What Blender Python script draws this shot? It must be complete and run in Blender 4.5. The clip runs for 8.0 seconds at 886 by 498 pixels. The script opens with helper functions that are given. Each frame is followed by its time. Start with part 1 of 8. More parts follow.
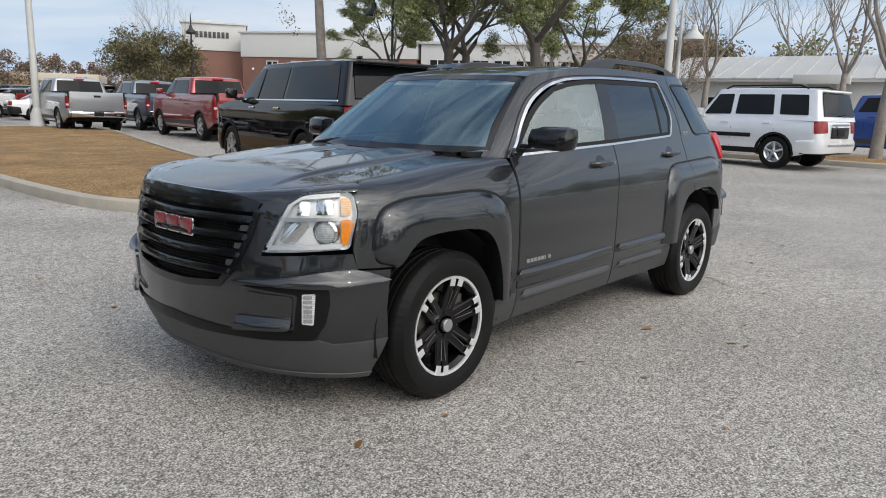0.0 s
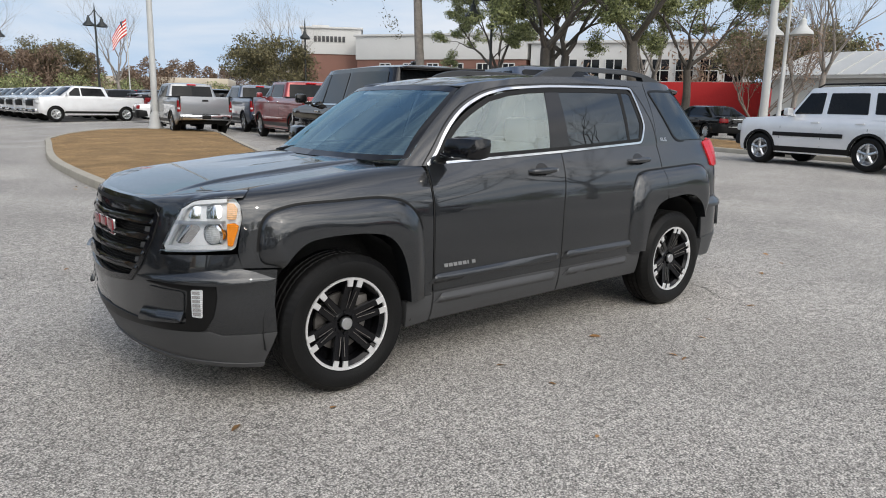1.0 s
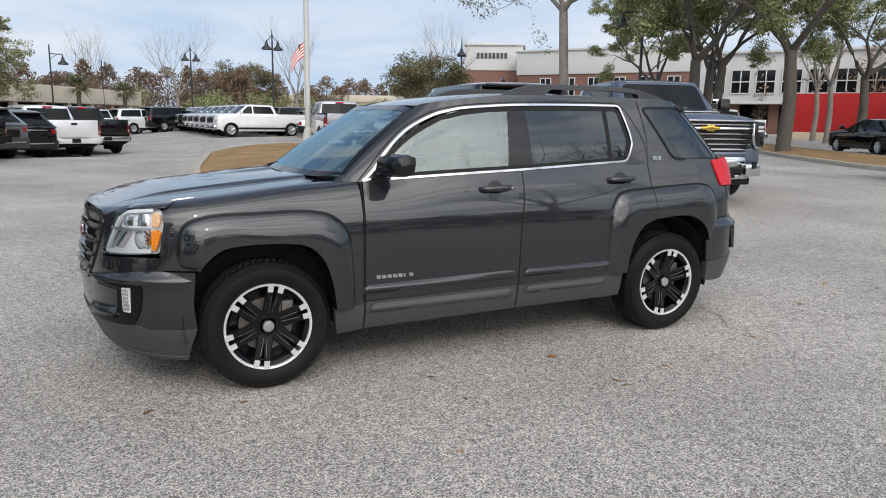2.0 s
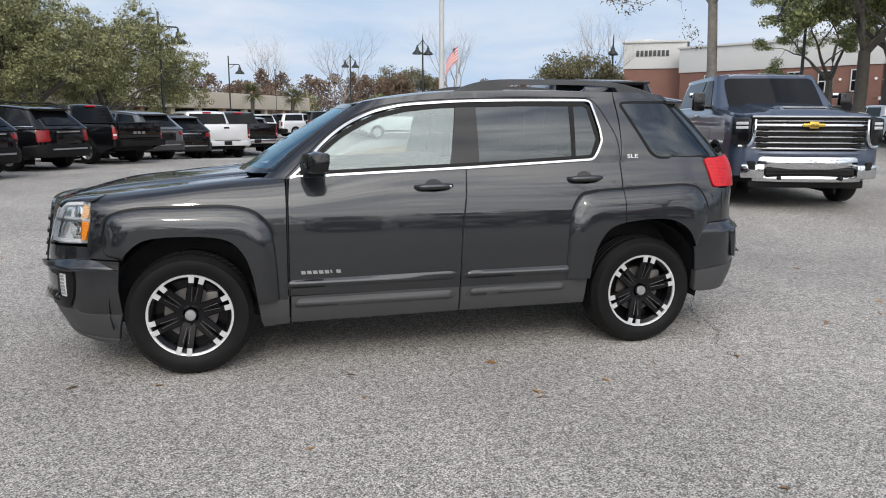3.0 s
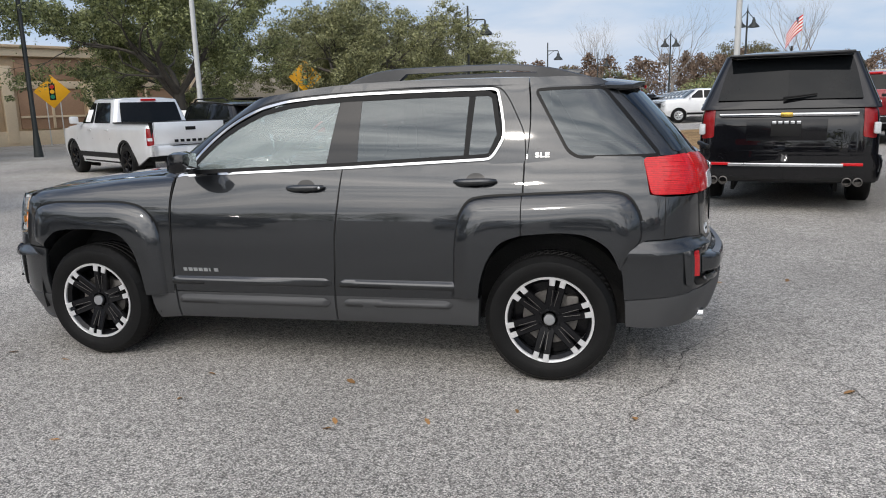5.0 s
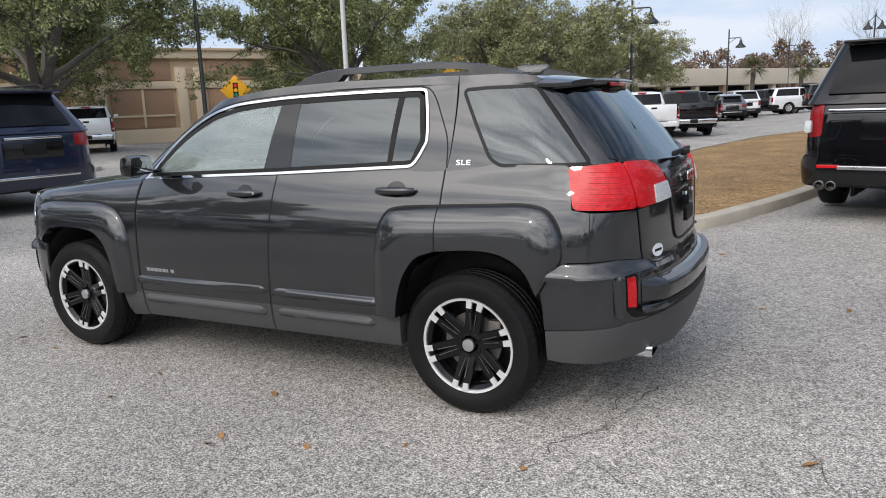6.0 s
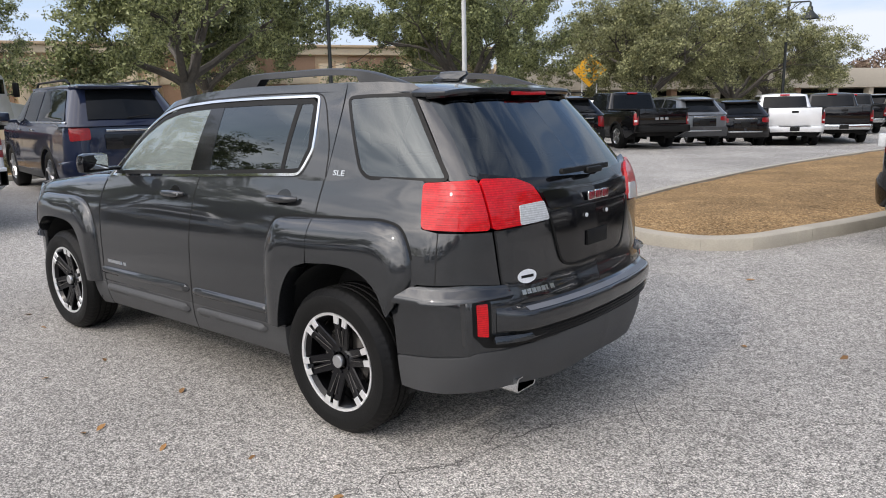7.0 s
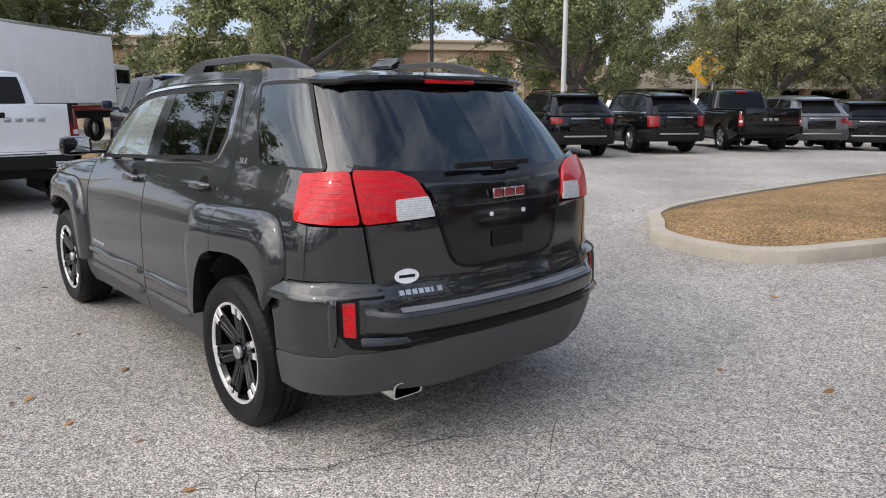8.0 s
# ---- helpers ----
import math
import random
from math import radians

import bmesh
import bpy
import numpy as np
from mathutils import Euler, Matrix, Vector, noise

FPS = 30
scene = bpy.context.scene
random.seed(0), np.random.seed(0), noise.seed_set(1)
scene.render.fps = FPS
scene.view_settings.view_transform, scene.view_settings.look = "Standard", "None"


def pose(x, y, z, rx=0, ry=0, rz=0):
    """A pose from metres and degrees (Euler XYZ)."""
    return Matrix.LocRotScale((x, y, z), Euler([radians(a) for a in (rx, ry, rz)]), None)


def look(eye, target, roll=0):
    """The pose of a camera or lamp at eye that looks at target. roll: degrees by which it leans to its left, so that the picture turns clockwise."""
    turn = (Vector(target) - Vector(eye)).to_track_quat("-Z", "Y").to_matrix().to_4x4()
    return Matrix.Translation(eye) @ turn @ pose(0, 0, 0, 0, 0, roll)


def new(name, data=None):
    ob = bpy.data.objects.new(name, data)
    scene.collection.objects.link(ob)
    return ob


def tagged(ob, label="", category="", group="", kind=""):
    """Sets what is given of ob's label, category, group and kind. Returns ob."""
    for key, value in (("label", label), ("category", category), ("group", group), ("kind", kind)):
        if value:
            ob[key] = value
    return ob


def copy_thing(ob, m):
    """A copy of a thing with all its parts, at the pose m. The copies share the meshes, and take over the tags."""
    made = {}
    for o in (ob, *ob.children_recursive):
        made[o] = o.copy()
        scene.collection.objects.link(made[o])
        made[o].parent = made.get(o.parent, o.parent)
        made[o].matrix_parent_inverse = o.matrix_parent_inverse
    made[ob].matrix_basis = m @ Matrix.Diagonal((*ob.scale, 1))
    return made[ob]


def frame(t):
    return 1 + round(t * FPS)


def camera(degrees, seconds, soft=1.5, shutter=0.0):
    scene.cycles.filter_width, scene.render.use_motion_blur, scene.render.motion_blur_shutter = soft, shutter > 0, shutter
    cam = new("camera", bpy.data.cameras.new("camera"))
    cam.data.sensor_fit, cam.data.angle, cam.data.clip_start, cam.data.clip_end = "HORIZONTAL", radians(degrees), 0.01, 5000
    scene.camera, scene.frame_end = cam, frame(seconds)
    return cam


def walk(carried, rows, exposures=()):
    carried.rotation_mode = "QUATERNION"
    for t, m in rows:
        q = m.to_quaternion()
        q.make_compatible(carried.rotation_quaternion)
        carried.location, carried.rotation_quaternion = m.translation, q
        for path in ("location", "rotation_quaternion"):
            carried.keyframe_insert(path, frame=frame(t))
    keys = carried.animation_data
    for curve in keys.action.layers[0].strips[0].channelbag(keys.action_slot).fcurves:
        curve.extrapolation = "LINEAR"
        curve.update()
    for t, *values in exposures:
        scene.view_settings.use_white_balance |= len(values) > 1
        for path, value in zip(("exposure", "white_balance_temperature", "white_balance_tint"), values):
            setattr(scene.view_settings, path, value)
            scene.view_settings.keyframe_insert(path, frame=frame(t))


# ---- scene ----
cam = camera(63.6, 8.0, soft=1.0)
METRES, EYE, TILT, LEAN, TURN = 10.274, 1.5, 0.0, 0.0, 128.0
PATH = [
    (0, (3.91, 3.024, 1.367), (2.435, 1.73, 0.984), 1.6),
    (0.5, (3.672, 3.459, 1.405), (2.289, 2.07, 1.01), 1.5),
    (1, (3.274, 3.886, 1.45), (2.027, 2.373, 1.059), 1.2),
    (1.2, (3.093, 4.074, 1.457), (1.911, 2.507, 1.07), 1.2),
    (2.3, (1.864, 4.869, 1.506), (1.122, 3.046, 1.152), 0.7),
    (2.5, (1.593, 4.942, 1.491), (0.933, 3.087, 1.137), 0.6),
    (3, (0.92, 5.114, 1.482), (0.471, 3.198, 1.123), 0.2),
    (3.5, (0.225, 5.178, 1.471), (-0.001, 3.224, 1.107), -0.1),
    (4, (-0.471, 5.128, 1.476), (-0.468, 3.163, 1.105), -0.5),
    (4.5, (-1.135, 4.94, 1.486), (-0.905, 2.99, 1.104), -0.9),
    (4.7, (-1.392, 4.846, 1.51), (-1.072, 2.91, 1.123), -1.1),
    (5.8, (-2.667, 4.057, 1.52), (-1.834, 2.282, 1.125), -2.2),
    (6, (-2.893, 3.905, 1.521), (-1.981, 2.17, 1.126), -2.1),
    (6.5, (-3.409, 3.487, 1.538), (-2.315, 1.861, 1.142), -1.7),
    (7, (-3.883, 3.062, 1.544), (-2.636, 1.549, 1.151), -1.1),
    (7.5, (-4.223, 2.622, 1.534), (-2.843, 1.228, 1.143), -0.5),
    (8, (-4.468, 2.249, 1.501), (-2.988, 0.964, 1.101), -0.1),
]
walk(cam, [(t, look(eye, target, roll)) for t, eye, target, roll in PATH],
     exposures=[(0.0, 0.47, 7000, 11), (2.5, 0.51, 6880, 12), (4.5, 0.34, 6830, 12), (6.0, 0.58, 6850, 13), (8.0, 0.71, 7020, 15)])

# ---- world, sun, exposure ----
SUN_EL, SUN_AZ = 36.0, 81.0          # degrees; azimuth counted from +x towards +y
world = bpy.data.worlds.new("sky_world")
scene.world = world
world.use_nodes = True
wn = world.node_tree.nodes
wl = world.node_tree.links
for n in list(wn):
    wn.remove(n)
w_out = wn.new("ShaderNodeOutputWorld")
w_bg = wn.new("ShaderNodeBackground")
w_sky = wn.new("ShaderNodeTexSky")
w_sky.sky_type = "NISHITA"
w_sky.sun_disc = False
w_sky.sun_elevation = radians(SUN_EL)
w_sky.sun_rotation = radians(90.0 - SUN_AZ)
w_sky.dust_density = 0.7
w_sky.ozone_density = 1.6
w_tc = wn.new("ShaderNodeTexCoord")
w_map = wn.new("ShaderNodeMapping")
w_map.inputs["Scale"].default_value = (1.6, 1.6, 6.5)
w_noise = wn.new("ShaderNodeTexNoise")
w_noise.inputs["Scale"].default_value = 1.7
w_noise.inputs["Detail"].default_value = 7.0
w_noise.inputs["Roughness"].default_value = 0.55
w_noise.inputs["Distortion"].default_value = 0.5
w_ramp = wn.new("ShaderNodeValToRGB")
w_ramp.color_ramp.elements[0].position = 0.42
w_ramp.color_ramp.elements[0].color = (0.05, 0.05, 0.05, 1)
w_ramp.color_ramp.elements[1].position = 0.66
w_ramp.color_ramp.elements[1].color = (0.80, 0.80, 0.80, 1)
w_mix = wn.new("ShaderNodeMixRGB")
w_mix.inputs["Color2"].default_value = (4.0, 4.4, 5.0, 1)
wl.new(w_tc.outputs["Generated"], w_map.inputs["Vector"])
wl.new(w_map.outputs["Vector"], w_noise.inputs["Vector"])
wl.new(w_noise.outputs["Fac"], w_ramp.inputs["Fac"])
wl.new(w_ramp.outputs["Color"], w_mix.inputs["Fac"])
# thin high haze evens out the bright rim of the sky
w_cap = wn.new("ShaderNodeVectorMath")
w_cap.operation = "MINIMUM"
w_cap.inputs[1].default_value = (2.5, 3.4, 4.6)
wl.new(w_sky.outputs["Color"], w_cap.inputs[0])
wl.new(w_cap.outputs["Vector"], w_mix.inputs["Color1"])
# thin cloud glows round the veiled sun
w_dot = wn.new("ShaderNodeVectorMath")
w_dot.operation = "DOT_PRODUCT"
w_dot.inputs[1].default_value = (math.cos(radians(SUN_EL)) * math.cos(radians(SUN_AZ)), math.cos(radians(SUN_EL)) * math.sin(radians(SUN_AZ)), math.sin(radians(SUN_EL)))
wl.new(w_tc.outputs["Generated"], w_dot.inputs[0])
w_cl = wn.new("ShaderNodeMath")
w_cl.operation = "MAXIMUM"
w_cl.inputs[1].default_value = 0.0
wl.new(w_dot.outputs["Value"], w_cl.inputs[0])
w_streak = wn.new("ShaderNodeMapRange")
w_streak.inputs["From Min"].default_value = 0.34
w_streak.inputs["From Max"].default_value = 0.66
w_streak.inputs["To Min"].default_value = 0.45
w_streak.inputs["To Max"].default_value = 1.45
wl.new(w_noise.outputs["Fac"], w_streak.inputs["Value"])
w_sum = w_mix.outputs["Color"]
for w_pow, w_amt in ((3.2, 14.0), (60.0, 4.0)):
    w_p = wn.new("ShaderNodeMath")
    w_p.operation = "POWER"
    w_p.inputs[1].default_value = w_pow
    wl.new(w_cl.outputs[0], w_p.inputs[0])
    w_s = wn.new("ShaderNodeVectorMath")
    w_s.operation = "SCALE"
    w_s.inputs[0].default_value = (w_amt, w_amt * 0.97, w_amt * 0.92)
    w_v = wn.new("ShaderNodeMath")
    w_v.operation = "MULTIPLY"
    wl.new(w_p.outputs[0], w_v.inputs[0])
    wl.new(w_streak.outputs["Result"], w_v.inputs[1])
    wl.new(w_v.outputs[0], w_s.inputs["Scale"])
    w_a = wn.new("ShaderNodeVectorMath")
    w_a.operation = "ADD"
    wl.new(w_sum, w_a.inputs[0])
    wl.new(w_s.outputs["Vector"], w_a.inputs[1])
    w_sum = w_a.outputs["Vector"]
wl.new(w_sum, w_bg.inputs["Color"])
wl.new(w_bg.outputs["Background"], w_out.inputs["Surface"])
w_bg.inputs["Strength"].default_value = 0.14

sun_data = bpy.data.lights.new("sun", "SUN")
sun_data.energy = 0.4
sun_data.angle = radians(2.0)
sun_data.color = (1.0, 0.96, 0.90)
sun_ob = new("sun", sun_data)
_se, _sa = radians(SUN_EL), radians(SUN_AZ)
sun_ob.matrix_world = look((30 * math.cos(_se) * math.cos(_sa), 30 * math.cos(_se) * math.sin(_sa), 30 * math.sin(_se)), (0, 0, 0))

# ---- materials ----
def _nodes(name):
    m = bpy.data.materials.new(name)
    m.use_nodes = True
    nt = m.node_tree
    return m, nt, nt.nodes["Principled BSDF"]


def rgb(c, k=1.0):
    return (c[0] * k, c[1] * k, c[2] * k, 1.0)


def plain(name, color, rough=0.5, metal=0.0, vary=0.12, scale=6.0, grain=60.0, bump=0.0, coat=0.0, spec=0.5, each=0.0):
    """A surface with colour drift at two scales, roughness drift and fine relief."""
    m, nt, p = _nodes(name)
    N, Lk = nt.nodes, nt.links
    tc = N.new("ShaderNodeTexCoord")
    n1 = N.new("ShaderNodeTexNoise")
    n1.inputs["Scale"].default_value = scale
    n1.inputs["Detail"].default_value = 6.0
    n2 = N.new("ShaderNodeTexNoise")
    n2.inputs["Scale"].default_value = grain
    n2.inputs["Detail"].default_value = 4.0
    for n in (n1, n2):
        Lk.new(tc.outputs["Object"], n.inputs["Vector"])
    add = N.new("ShaderNodeMath")
    add.operation = "ADD"
    Lk.new(n1.outputs["Fac"], add.inputs[0])
    Lk.new(n2.outputs["Fac"], add.inputs[1])
    ramp = N.new("ShaderNodeMapRange")
    ramp.inputs["From Min"].default_value = 0.6
    ramp.inputs["From Max"].default_value = 1.4
    ramp.inputs["To Min"].default_value = 1.0 - vary
    ramp.inputs["To Max"].default_value = 1.0 + vary
    Lk.new(add.outputs[0], ramp.inputs["Value"])
    mul = N.new("ShaderNodeVectorMath")
    mul.operation = "SCALE"
    mul.inputs[0].default_value = color[:3]
    Lk.new(ramp.outputs["Result"], mul.inputs["Scale"])
    col = mul.outputs["Vector"]
    if each > 0:
        oi = N.new("ShaderNodeObjectInfo")
        r2 = N.new("ShaderNodeMapRange")
        r2.inputs["To Min"].default_value = 1.0 - each
        r2.inputs["To Max"].default_value = 1.0 + each
        Lk.new(oi.outputs["Random"], r2.inputs["Value"])
        m2 = N.new("ShaderNodeVectorMath")
        m2.operation = "SCALE"
        Lk.new(col, m2.inputs[0])
        Lk.new(r2.outputs["Result"], m2.inputs["Scale"])
        col = m2.outputs["Vector"]
    Lk.new(col, p.inputs["Base Color"])
    rr = N.new("ShaderNodeMapRange")
    rr.inputs["To Min"].default_value = max(0.0, rough * (1 - vary))
    rr.inputs["To Max"].default_value = min(1.0, rough * (1 + vary))
    Lk.new(n1.outputs["Fac"], rr.inputs["Value"])
    Lk.new(rr.outputs["Result"], p.inputs["Roughness"])
    p.inputs["Metallic"].default_value = metal
    p.inputs["Specular IOR Level"].default_value = spec
    p.inputs["Coat Weight"].default_value = coat
    p.inputs["Coat Roughness"].default_value = 0.03
    if bump > 0:
        b = N.new("ShaderNodeBump")
        b.inputs["Strength"].default_value = min(1.0, bump)
        b.inputs["Distance"].default_value = 0.01
        Lk.new(n2.outputs["Fac"], b.inputs["Height"])
        Lk.new(b.outputs["Normal"], p.inputs["Normal"])
    return m


def paint(name, color, flake=0.35, rough=0.32, dust=0.06, metal=0.35, spec=0.5, coat_ior=1.55):
    """Clear-coated car paint with fine flake and a film of road dust."""
    m, nt, p = _nodes(name)
    N, Lk = nt.nodes, nt.links
    tc = N.new("ShaderNodeTexCoord")
    vo = N.new("ShaderNodeTexVoronoi")
    vo.inputs["Scale"].default_value = 900.0
    Lk.new(tc.outputs["Object"], vo.inputs["Vector"])
    fm = N.new("ShaderNodeMapRange")
    fm.inputs["To Min"].default_value = 1.0 - flake * 0.5
    fm.inputs["To Max"].default_value = 1.0 + flake
    sep = N.new("ShaderNodeSeparateColor")
    Lk.new(vo.outputs["Color"], sep.inputs[0])
    Lk.new(sep.outputs[0], fm.inputs["Value"])
    sc = N.new("ShaderNodeVectorMath")
    sc.operation = "SCALE"
    sc.inputs[0].default_value = color[:3]
    Lk.new(fm.outputs["Result"], sc.inputs["Scale"])
    nz = N.new("ShaderNodeTexNoise")
    nz.inputs["Scale"].default_value = 2.3
    nz.inputs["Detail"].default_value = 8.0
    Lk.new(tc.outputs["Object"], nz.inputs["Vector"])
    dm = N.new("ShaderNodeMapRange")
    dm.inputs["From Min"].default_value = 0.42
    dm.inputs["From Max"].default_value = 0.75
    dm.inputs["To Max"].default_value = dust
    Lk.new(nz.outputs["Fac"], dm.inputs["Value"])
    mx = N.new("ShaderNodeMixRGB")
    mx.inputs["Color2"].default_value = (0.30, 0.28, 0.25, 1)
    Lk.new(dm.outputs["Result"], mx.inputs["Fac"])
    Lk.new(sc.outputs["Vector"], mx.inputs["Color1"])
    Lk.new(mx.outputs["Color"], p.inputs["Base Color"])
    p.inputs["Metallic"].default_value = metal
    p.inputs["Specular IOR Level"].default_value = spec
    p.inputs["Roughness"].default_value = rough
    p.inputs["Coat Weight"].default_value = 1.0
    p.inputs["Coat IOR"].default_value = coat_ior
    cr = N.new("ShaderNodeMapRange")
    cr.inputs["From Min"].default_value = 0.35
    cr.inputs["From Max"].default_value = 0.8
    cr.inputs["To Min"].default_value = 0.015
    cr.inputs["To Max"].default_value = 0.07
    Lk.new(nz.outputs["Fac"], cr.inputs["Value"])
    Lk.new(cr.outputs["Result"], p.inputs["Coat Roughness"])
    return m


def glass(name, tint, trans, rough=0.008, ior=1.85, film=0.0, film_color=(0.7, 0.8, 0.76)):
    """Window glass: a clear gloss over a tinted see-through sheet; film mixes a pale haze into its colour."""
    m, nt, p = _nodes(name)
    N, Lk = nt.nodes, nt.links
    out = N["Material Output"]
    tr = N.new("ShaderNodeBsdfTransparent")
    tr.inputs["Color"].default_value = rgb(tint, trans)
    gl = N.new("ShaderNodeBsdfGlossy")
    gl.inputs["Roughness"].default_value = rough
    gl.inputs["Color"].default_value = (0.86, 0.95, 1.0, 1)
    fr = N.new("ShaderNodeFresnel")
    fr.inputs["IOR"].default_value = ior
    mx = N.new("ShaderNodeMixShader")
    Lk.new(fr.outputs["Fac"], mx.inputs["Fac"])
    body = tr.outputs["BSDF"]
    if film > 0:
        df = N.new("ShaderNodeBsdfDiffuse")
        df.inputs["Color"].default_value = rgb(film_color)
        fm = N.new("ShaderNodeMixShader")
        nz = N.new("ShaderNodeTexNoise")
        nz.inputs["Scale"].default_value = 2.5
        nz.inputs["Detail"].default_value = 6.0
        fr2 = N.new("ShaderNodeMapRange")
        fr2.inputs["To Min"].default_value = film * 0.6
        fr2.inputs["To Max"].default_value = film * 1.4
        Lk.new(nz.outputs["Fac"], fr2.inputs["Value"])
        Lk.new(fr2.outputs["Result"], fm.inputs["Fac"])
        Lk.new(body, fm.inputs[1])
        Lk.new(df.outputs["BSDF"], fm.inputs[2])
        body = fm.outputs["Shader"]
    Lk.new(body, mx.inputs[1])
    Lk.new(gl.outputs["BSDF"], mx.inputs[2])
    Lk.new(mx.outputs["Shader"], out.inputs["Surface"])
    N.remove(p)
    return m


def lens(name, color, rough=0.08, trans=0.0):
    m, nt, p = _nodes(name)
    N, Lk = nt.nodes, nt.links
    tc = N.new("ShaderNodeTexCoord")
    wv = N.new("ShaderNodeTexWave")
    wv.bands_direction = "Z"
    wv.inputs["Scale"].default_value = 34.0
    wv.inputs["Distortion"].default_value = 0.4
    Lk.new(tc.outputs["Object"], wv.inputs["Vector"])
    mp = N.new("ShaderNodeMapRange")
    mp.inputs["To Min"].default_value = 0.80
    mp.inputs["To Max"].default_value = 1.12
    Lk.new(wv.outputs["Fac"], mp.inputs["Value"])
    # small prisms of uneven depth behind the face
    vo = N.new("ShaderNodeTexVoronoi")
    vo.distance = "CHEBYCHEV"
    vo.inputs["Scale"].default_value = 95.0
    vo.inputs["Randomness"].default_value = 0.35
    Lk.new(tc.outputs["Object"], vo.inputs["Vector"])
    sp = N.new("ShaderNodeSeparateColor")
    Lk.new(vo.outputs["Color"], sp.inputs[0])
    mq = N.new("ShaderNodeMapRange")
    mq.inputs["To Min"].default_value = 0.84
    mq.inputs["To Max"].default_value = 1.10
    Lk.new(sp.outputs[0], mq.inputs["Value"])
    mm = N.new("ShaderNodeMath")
    mm.operation = "MULTIPLY"
    Lk.new(mp.outputs["Result"], mm.inputs[0])
    Lk.new(mq.outputs["Result"], mm.inputs[1])
    sc = N.new("ShaderNodeVectorMath")
    sc.operation = "SCALE"
    sc.inputs[0].default_value = color[:3]
    Lk.new(mm.outputs[0], sc.inputs["Scale"])
    Lk.new(sc.outputs["Vector"], p.inputs["Base Color"])
    p.inputs["Roughness"].default_value = 0.3
    p.inputs["Transmission Weight"].default_value = trans
    p.inputs["Specular IOR Level"].default_value = 0.15
    p.inputs["Coat Weight"].default_value = 0.6
    p.inputs["Coat Roughness"].default_value = rough * 0.3
    return m


def speckled(name, dark, light, mid, size, stain=0.25, bump=0.5, rough=0.9, big=0.35):
    """Exposed aggregate: stones of mixed grey in a binder, with stains at larger scale."""
    m, nt, p = _nodes(name)
    N, Lk = nt.nodes, nt.links
    tc = N.new("ShaderNodeTexCoord")
    vo = N.new("ShaderNodeTexVoronoi")
    vo.inputs["Scale"].default_value = 1.0 / size
    Lk.new(tc.outputs["Object"], vo.inputs["Vector"])
    sep = N.new("ShaderNodeSeparateColor")
    Lk.new(vo.outputs["Color"], sep.inputs[0])
    ramp = N.new("ShaderNodeValToRGB")
    e = ramp.color_ramp.elements
    e[0].position, e[0].color = 0.0, rgb(dark)
    e[1].position, e[1].color = 1.0, rgb(light)
    k = e.new(0.45)
    k.color = rgb(mid)
    Lk.new(sep.outputs[0], ramp.inputs["Fac"])
    # dark binder between the stones
    dm = N.new("ShaderNodeMapRange")
    dm.inputs["From Min"].default_value = 0.35
    dm.inputs["From Max"].default_value = 0.75
    dm.inputs["To Min"].default_value = 1.0
    dm.inputs["To Max"].default_value = 0.45
    Lk.new(vo.outputs["Distance"], dm.inputs["Value"])
    n1 = N.new("ShaderNodeTexNoise")
    n1.inputs["Scale"].default_value = big
    n1.inputs["Detail"].default_value = 9.0
    n1.inputs["Roughness"].default_value = 0.62
    Lk.new(tc.outputs["Object"], n1.inputs["Vector"])
    sm = N.new("ShaderNodeMapRange")
    sm.inputs["From Min"].default_value = 0.3
    sm.inputs["From Max"].default_value = 0.7
    sm.inputs["To Min"].default_value = 1.0 - stain
    sm.inputs["To Max"].default_value = 1.0 + stain
    Lk.new(n1.outputs["Fac"], sm.inputs["Value"])
    n3 = N.new("ShaderNodeTexNoise")
    n3.inputs["Scale"].default_value = 22.0
    n3.inputs["Detail"].default_value = 5.0
    Lk.new(tc.outputs["Object"], n3.inputs["Vector"])
    s3 = N.new("ShaderNodeMapRange")
    s3.inputs["From Min"].default_value = 0.3
    s3.inputs["From Max"].default_value = 0.7
    s3.inputs["To Min"].default_value = 0.8
    s3.inputs["To Max"].default_value = 1.2
    Lk.new(n3.outputs["Fac"], s3.inputs["Value"])
    m1 = N.new("ShaderNodeMath")
    m1.operation = "MULTIPLY"
    Lk.new(dm.outputs["Result"], m1.inputs[0])
    Lk.new(sm.outputs["Result"], m1.inputs[1])
    m2 = N.new("ShaderNodeMath")
    m2.operation = "MULTIPLY"
    Lk.new(m1.outputs[0], m2.inputs[0])
    Lk.new(s3.outputs["Result"], m2.inputs[1])
    sc = N.new("ShaderNodeVectorMath")
    sc.operation = "SCALE"
    Lk.new(ramp.outputs["Color"], sc.inputs[0])
    Lk.new(m2.outputs[0], sc.inputs["Scale"])
    Lk.new(sc.outputs["Vector"], p.inputs["Base Color"])
    p.inputs["Roughness"].default_value = rough
    p.inputs["Specular IOR Level"].default_value = 0.25
    b = N.new("ShaderNodeBump")
    b.invert = True
    b.inputs["Strength"].default_value = bump
    b.inputs["Distance"].default_value = size * 0.5
    Lk.new(vo.outputs["Distance"], b.inputs["Height"])
    Lk.new(b.outputs["Normal"], p.inputs["Normal"])
    return m


